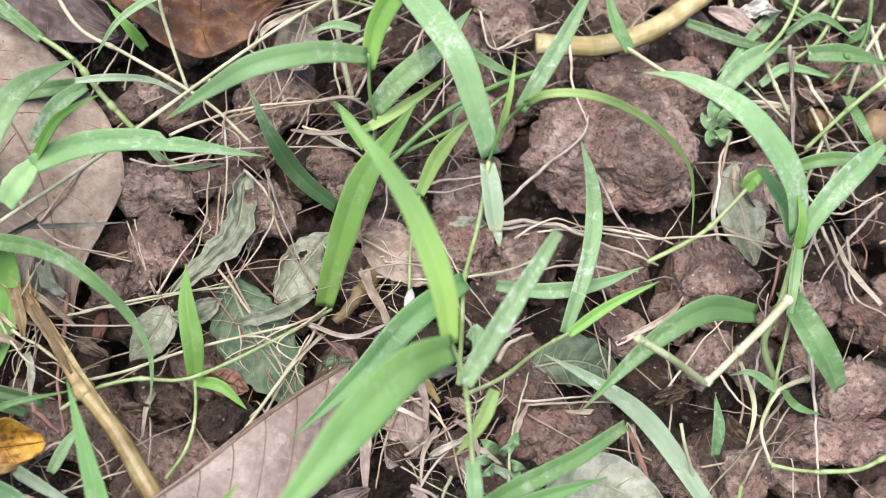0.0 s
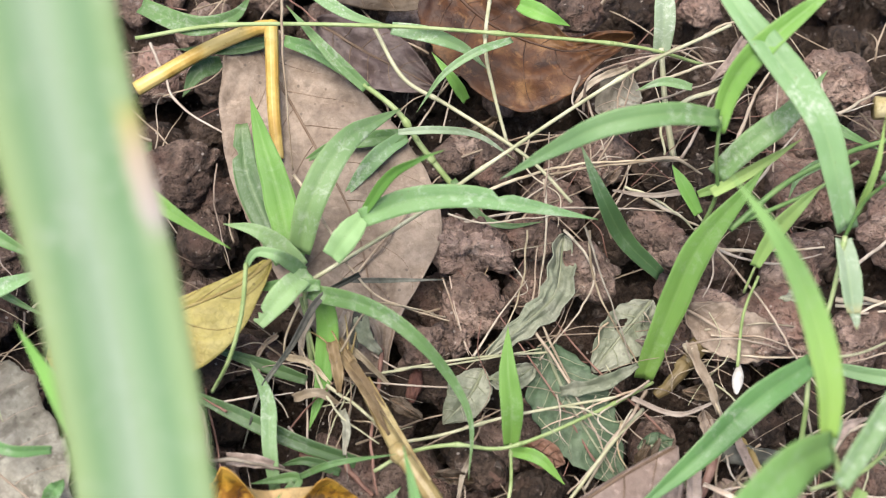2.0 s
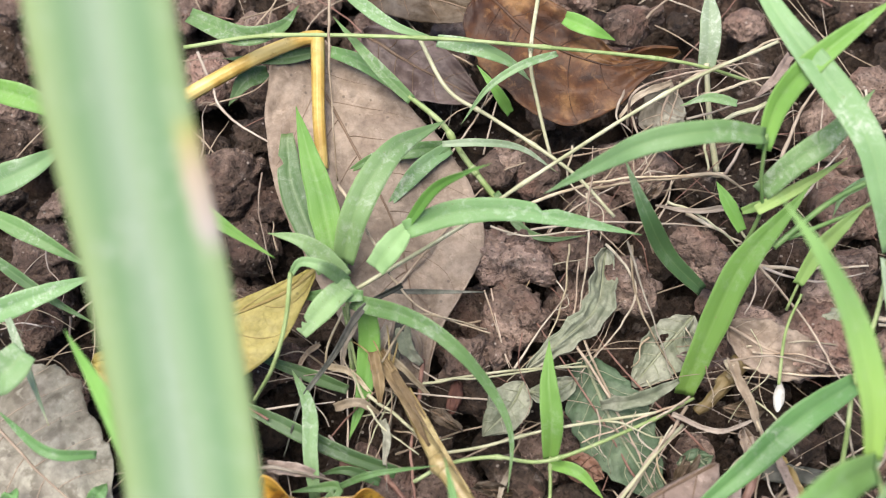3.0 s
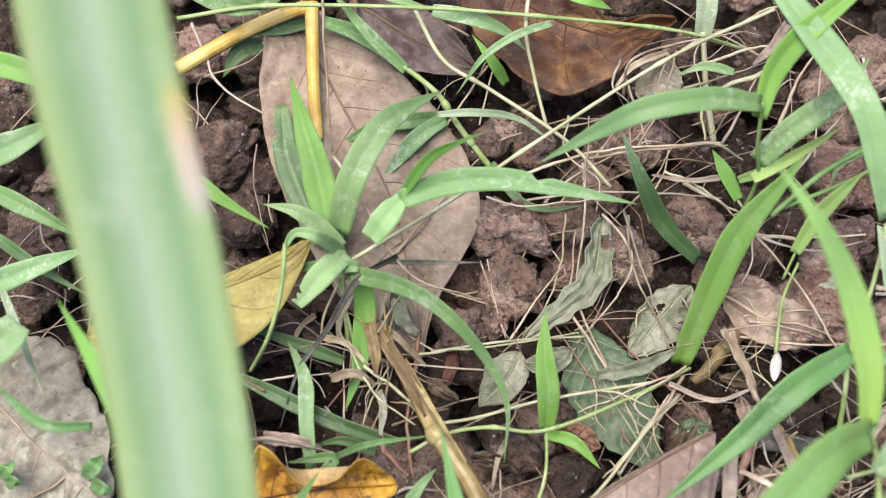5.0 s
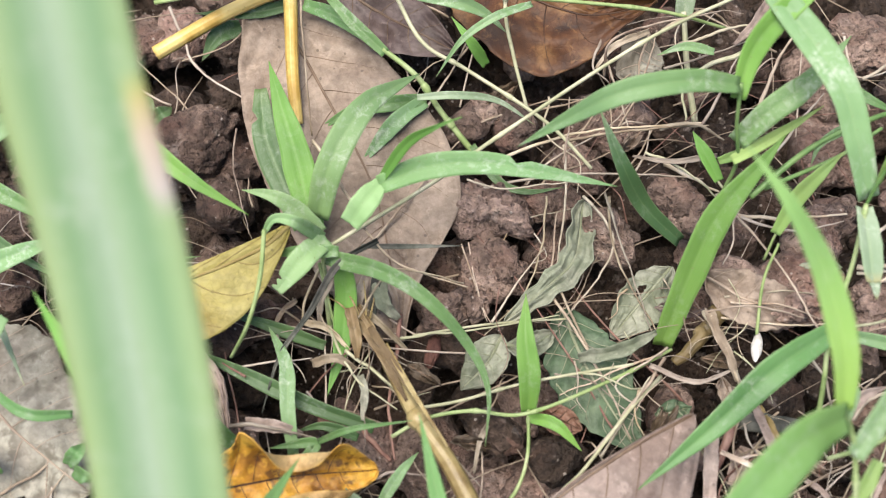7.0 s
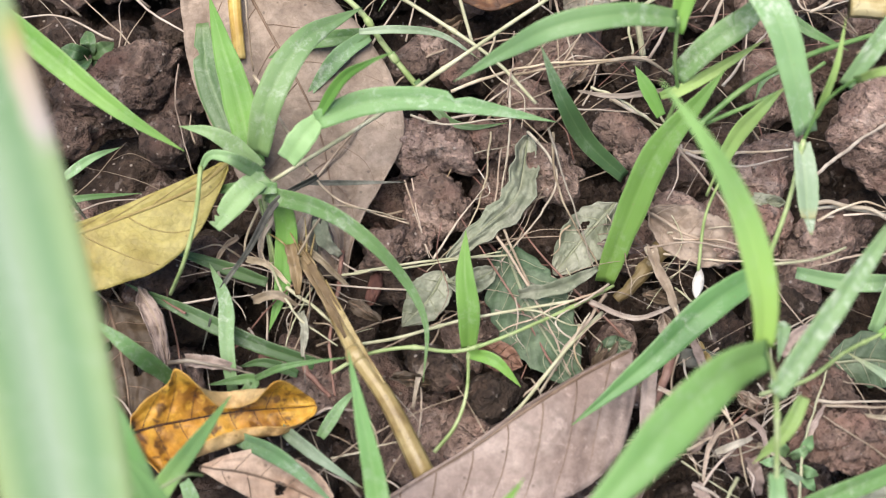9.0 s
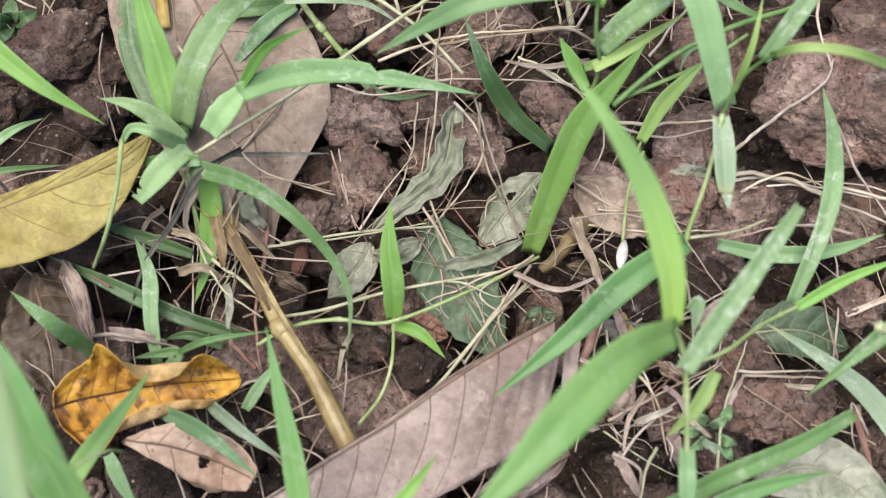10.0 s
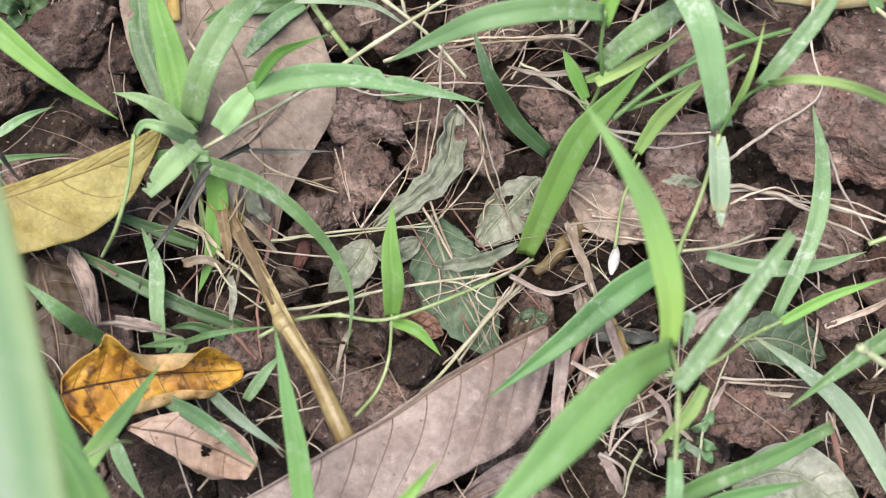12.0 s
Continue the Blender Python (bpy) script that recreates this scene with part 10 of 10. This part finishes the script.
straw([(0.0405, 0.0372, 0.0225), (0.0361, 0.0231, 0.0246), (0.0380, 0.0127, 0.0230), (0.0402, 0.0042, 0.0214)], 0.00035, "root", taper=0.35, label='fine dry straw in a tangle on the soil', seed=489)
straw([(0.0222, 0.0299, 0.0146), (0.0143, 0.0206, 0.0157), (0.0141, 0.0092, 0.0141), (0.0095, 0.0022, 0.0128)], 0.00025, "redwood", taper=0.35, label='fine dry straw in a tangle on the soil', seed=491)
straw([(0.0509, -0.0803, 0.0101), (0.0459, -0.0844, 0.0123), (0.0408, -0.0867, 0.0122), (0.0382, -0.0900, 0.0101)], 0.00032, "strawgrey", taper=0.35, label='fine dry straw in a tangle on the soil', seed=492)
straw([(0.0402, -0.0742, 0.0065), (0.0438, -0.0777, 0.0081), (0.0478, -0.0797, 0.0079), (0.0522, -0.0790, 0.0065)], 0.00032, "strawgrey", taper=0.35, label='fine dry straw in a tangle on the soil', seed=493)
straw([(0.0297, -0.0662, 0.0077), (0.0379, -0.0668, 0.0082), (0.0438, -0.0736, 0.0077), (0.0511, -0.0731, 0.0051)], 0.00023, "strawgrey", taper=0.35, label='fine dry straw in a tangle on the soil', seed=494)
straw([(0.0230, -0.0924, 0.0039), (0.0341, -0.0906, 0.0089), (0.0446, -0.0947, 0.0087), (0.0543, -0.0960, 0.0044)], 0.00017, "strawgrey", taper=0.35, label='fine dry straw in a tangle on the soil', seed=495)
straw([(0.0503, -0.0624, 0.0141), (0.0542, -0.0752, 0.0159), (0.0480, -0.0881, 0.0153), (0.0529, -0.0967, 0.0131)], 0.00017, "stempale", taper=0.35, label='fine dry straw in a tangle on the soil', seed=496)
straw([(0.0360, -0.0750, 0.0126), (0.0364, -0.0830, 0.0160), (0.0379, -0.0890, 0.0157), (0.0379, -0.0938, 0.0141)], 0.00031, "strawgrey", taper=0.35, label='fine dry straw in a tangle on the soil', seed=497)
straw([(0.0629, -0.0802, 0.0080), (0.0537, -0.0804, 0.0106), (0.0451, -0.0811, 0.0106), (0.0379, -0.0816, 0.0084)], 0.00023, "straw", taper=0.35, label='fine dry straw in a tangle on the soil', seed=498)
straw([(0.0527, -0.0600, 0.0068), (0.0543, -0.0745, 0.0102), (0.0546, -0.0873, 0.0096), (0.0604, -0.0957, 0.0077)], 0.00023, "root", taper=0.35, label='fine dry straw in a tangle on the soil', seed=499)
straw([(0.0275, -0.0753, 0.0114), (0.0387, -0.0760, 0.0116), (0.0482, -0.0825, 0.0112), (0.0587, -0.0807, 0.0060)], 0.00017, "strawgrey", taper=0.35, label='fine dry straw in a tangle on the soil', seed=500)
straw([(0.0651, -0.0710, 0.0045), (0.0580, -0.0787, 0.0066), (0.0508, -0.0842, 0.0063), (0.0434, -0.0853, 0.0052)], 0.00032, "root", taper=0.35, label='fine dry straw in a tangle on the soil', seed=501)
straw([(0.0312, -0.0636, 0.0093), (0.0335, -0.0683, 0.0093), (0.0329, -0.0736, 0.0089), (0.0338, -0.0765, 0.0060)], 0.00032, "strawgrey", taper=0.35, label='fine dry straw in a tangle on the soil', seed=502)
straw([(0.0589, -0.0658, 0.0119), (0.0569, -0.0796, 0.0127), (0.0487, -0.0888, 0.0123), (0.0432, -0.0969, 0.0110)], 0.00023, "stempale", taper=0.35, label='fine dry straw in a tangle on the soil', seed=503)
straw([(-0.1959, -0.0781, 0.0116), (-0.1887, -0.0859, 0.0159), (-0.1834, -0.0916, 0.0156), (-0.1780, -0.0950, 0.0153)], 0.00017, "strawgrey", taper=0.35, label='fine dry straw in a tangle on the soil', seed=504)
straw([(-0.1841, -0.0463, 0.0130), (-0.1800, -0.0578, 0.0170), (-0.1735, -0.0651, 0.0164), (-0.1736, -0.0718, 0.0137)], 0.00033, "strawgrey", taper=0.35, label='fine dry straw in a tangle on the soil', seed=505)
straw([(-0.1961, -0.0722, 0.0048), (-0.1911, -0.0771, 0.0060), (-0.1887, -0.0830, 0.0057), (-0.1852, -0.0852, 0.0037)], 0.00024, "straw", taper=0.35, label='fine dry straw in a tangle on the soil', seed=506)
straw([(-0.1893, -0.0741, 0.0151), (-0.1807, -0.0739, 0.0168), (-0.1730, -0.0766, 0.0166), (-0.1680, -0.0782, 0.0123)], 0.00023, "root", taper=0.35, label='fine dry straw in a tangle on the soil', seed=507)
straw([(-0.1655, -0.0955, 0.0076), (-0.1701, -0.0957, 0.0116), (-0.1746, -0.1003, 0.0115), (-0.1811, -0.0973, 0.0079)], 0.00017, "stempale", taper=0.35, label='fine dry straw in a tangle on the soil', seed=508)
straw([(-0.1756, -0.0591, 0.0101), (-0.1798, -0.0676, 0.0137), (-0.1836, -0.0750, 0.0132), (-0.1861, -0.0811, 0.0095)], 0.00032, "strawgrey", taper=0.35, label='fine dry straw in a tangle on the soil', seed=509)
straw([(-0.1762, -0.0754, 0.0072), (-0.1796, -0.0772, 0.0115), (-0.1841, -0.0791, 0.0114), (-0.1898, -0.0770, 0.0079)], 0.00023, "strawgrey", taper=0.35, label='fine dry straw in a tangle on the soil', seed=510)
straw([(-0.1797, -0.0765, 0.0098), (-0.1867, -0.0757, 0.0100), (-0.1930, -0.0785, 0.0098), (-0.1998, -0.0771, 0.0082)], 0.00033, "root", taper=0.35, label='fine dry straw in a tangle on the soil', seed=511)
straw([(-0.2069, -0.0636, 0.0133), (-0.1950, -0.0687, 0.0149), (-0.1864, -0.0764, 0.0144), (-0.1817, -0.0831, 0.0102)], 0.00017, "redwood", taper=0.35, label='fine dry straw in a tangle on the soil', seed=512)
straw([(-0.1718, -0.0719, 0.0085), (-0.1699, -0.0804, 0.0086), (-0.1655, -0.0877, 0.0083), (-0.1643, -0.0916, 0.0024)], 0.00042, "strawgrey", taper=0.35, label='fine dry straw in a tangle on the soil', seed=513)
straw([(-0.1980, -0.0752, 0.0095), (-0.1918, -0.0780, 0.0135), (-0.1873, -0.0788, 0.0134), (-0.1854, -0.0792, 0.0089)], 0.00017, "stempale", taper=0.35, label='fine dry straw in a tangle on the soil', seed=514)
straw([(-0.1848, -0.0899, 0.0086), (-0.1730, -0.0882, 0.0092), (-0.1618, -0.0969, 0.0089), (-0.1529, -0.0955, 0.0058)], 0.00023, "strawgrey", taper=0.35, label='fine dry straw in a tangle on the soil', seed=515)
straw([(-0.0905, -0.0735, 0.0038), (-0.0872, -0.0826, 0.0051), (-0.0888, -0.0909, 0.0048), (-0.0887, -0.0963, 0.0007)], 0.00032, "straw", taper=0.35, label='fine dry straw in a tangle on the soil', seed=516)
straw([(-0.0812, -0.0797, 0.0119), (-0.0785, -0.0856, 0.0124), (-0.0753, -0.0907, 0.0122), (-0.0754, -0.0952, 0.0099)], 0.00032, "root", taper=0.35, label='fine dry straw in a tangle on the soil', seed=517)
straw([(-0.0933, -0.0894, 0.0087), (-0.0897, -0.0974, 0.0129), (-0.0849, -0.1021, 0.0128), (-0.0820, -0.1069, 0.0126)], 0.00041, "straw", taper=0.35, label='fine dry straw in a tangle on the soil', seed=518)
straw([(-0.0619, -0.0888, 0.0027), (-0.0636, -0.1030, 0.0073), (-0.0635, -0.1150, 0.0073), (-0.0627, -0.1243, 0.0052)], 0.00031, "strawgrey", taper=0.35, label='fine dry straw in a tangle on the soil', seed=519)
straw([(-0.0735, -0.0983, 0.0025), (-0.0623, -0.0983, 0.0050), (-0.0527, -0.1068, 0.0049), (-0.0432, -0.1030, 0.0004)], 0.00032, "stempale", taper=0.35, label='fine dry straw in a tangle on the soil', seed=520)

# ---------------------------------------------------------------- the rest of the litter
rng = random.Random(11)
for n in range(290):
    x, y = -0.215 + 0.0255 * (n % 20) + rng.uniform(-0.011, 0.011), -0.215 + 0.0245 * (n // 20) + rng.uniform(-0.011, 0.011)
    r = 0.006 + 0.0085 * rng.random() ** 1.5
    z = float(base_height(x, y)) - 0.0165 - 0.5 * (r - 0.007)
    # half of these take the darkened soil colour, deepening shade between the clods
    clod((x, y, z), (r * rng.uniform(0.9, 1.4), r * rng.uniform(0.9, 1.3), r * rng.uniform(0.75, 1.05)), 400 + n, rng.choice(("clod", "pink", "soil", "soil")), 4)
for tone, count, label in (("strawgrey", 230, "weathered thin straws and fibres strewn over the soil"), ("root", 110, "pale thin roots and fibres strewn over the soil"), ("redwood", 60, "reddish-brown thin fibres strewn over the soil")):
    verts, faces, uvs, total = [], [], [], 0
    for n in range(count):
        x, y = rng.uniform(-0.20, 0.27), rng.uniform(-0.21, 0.11)
        turn, reach = rng.uniform(0, math.pi), 0.006 + 0.042 * rng.random() ** 1.5
        dx, dy, z = math.cos(turn) * reach, math.sin(turn) * reach, float(base_height(x, y)) + rng.uniform(-0.002, 0.010)
        bend, kink = rng.uniform(-0.16, 0.16), rng.uniform(-0.12, 0.12)
        v, f, w = straw_mesh([(x - dx, y - dy, z - rng.uniform(0, 0.006)), (x - 0.3 * dx - dy * bend, y - 0.3 * dy + dx * bend, z + rng.uniform(0, 0.003)),
                              (x + 0.4 * dx - dy * kink, y + 0.4 * dy + dx * kink, z + rng.uniform(0, 0.003)), (x + dx, y + dy, z - rng.uniform(0, 0.006))],
                             rng.uniform(0.00016, 0.00050), n, 0.35)
        faces += [tuple(i + total for i in q) for q in f]
        total += len(v)
        verts.append(v)
        uvs.append(w)
    tagged(part("straw_litter", mesh_of("straw_litter", np.vstack(verts), faces, np.vstack(uvs)), tone), label, "straw", kind="stuff")
crumbs(4500, 21)
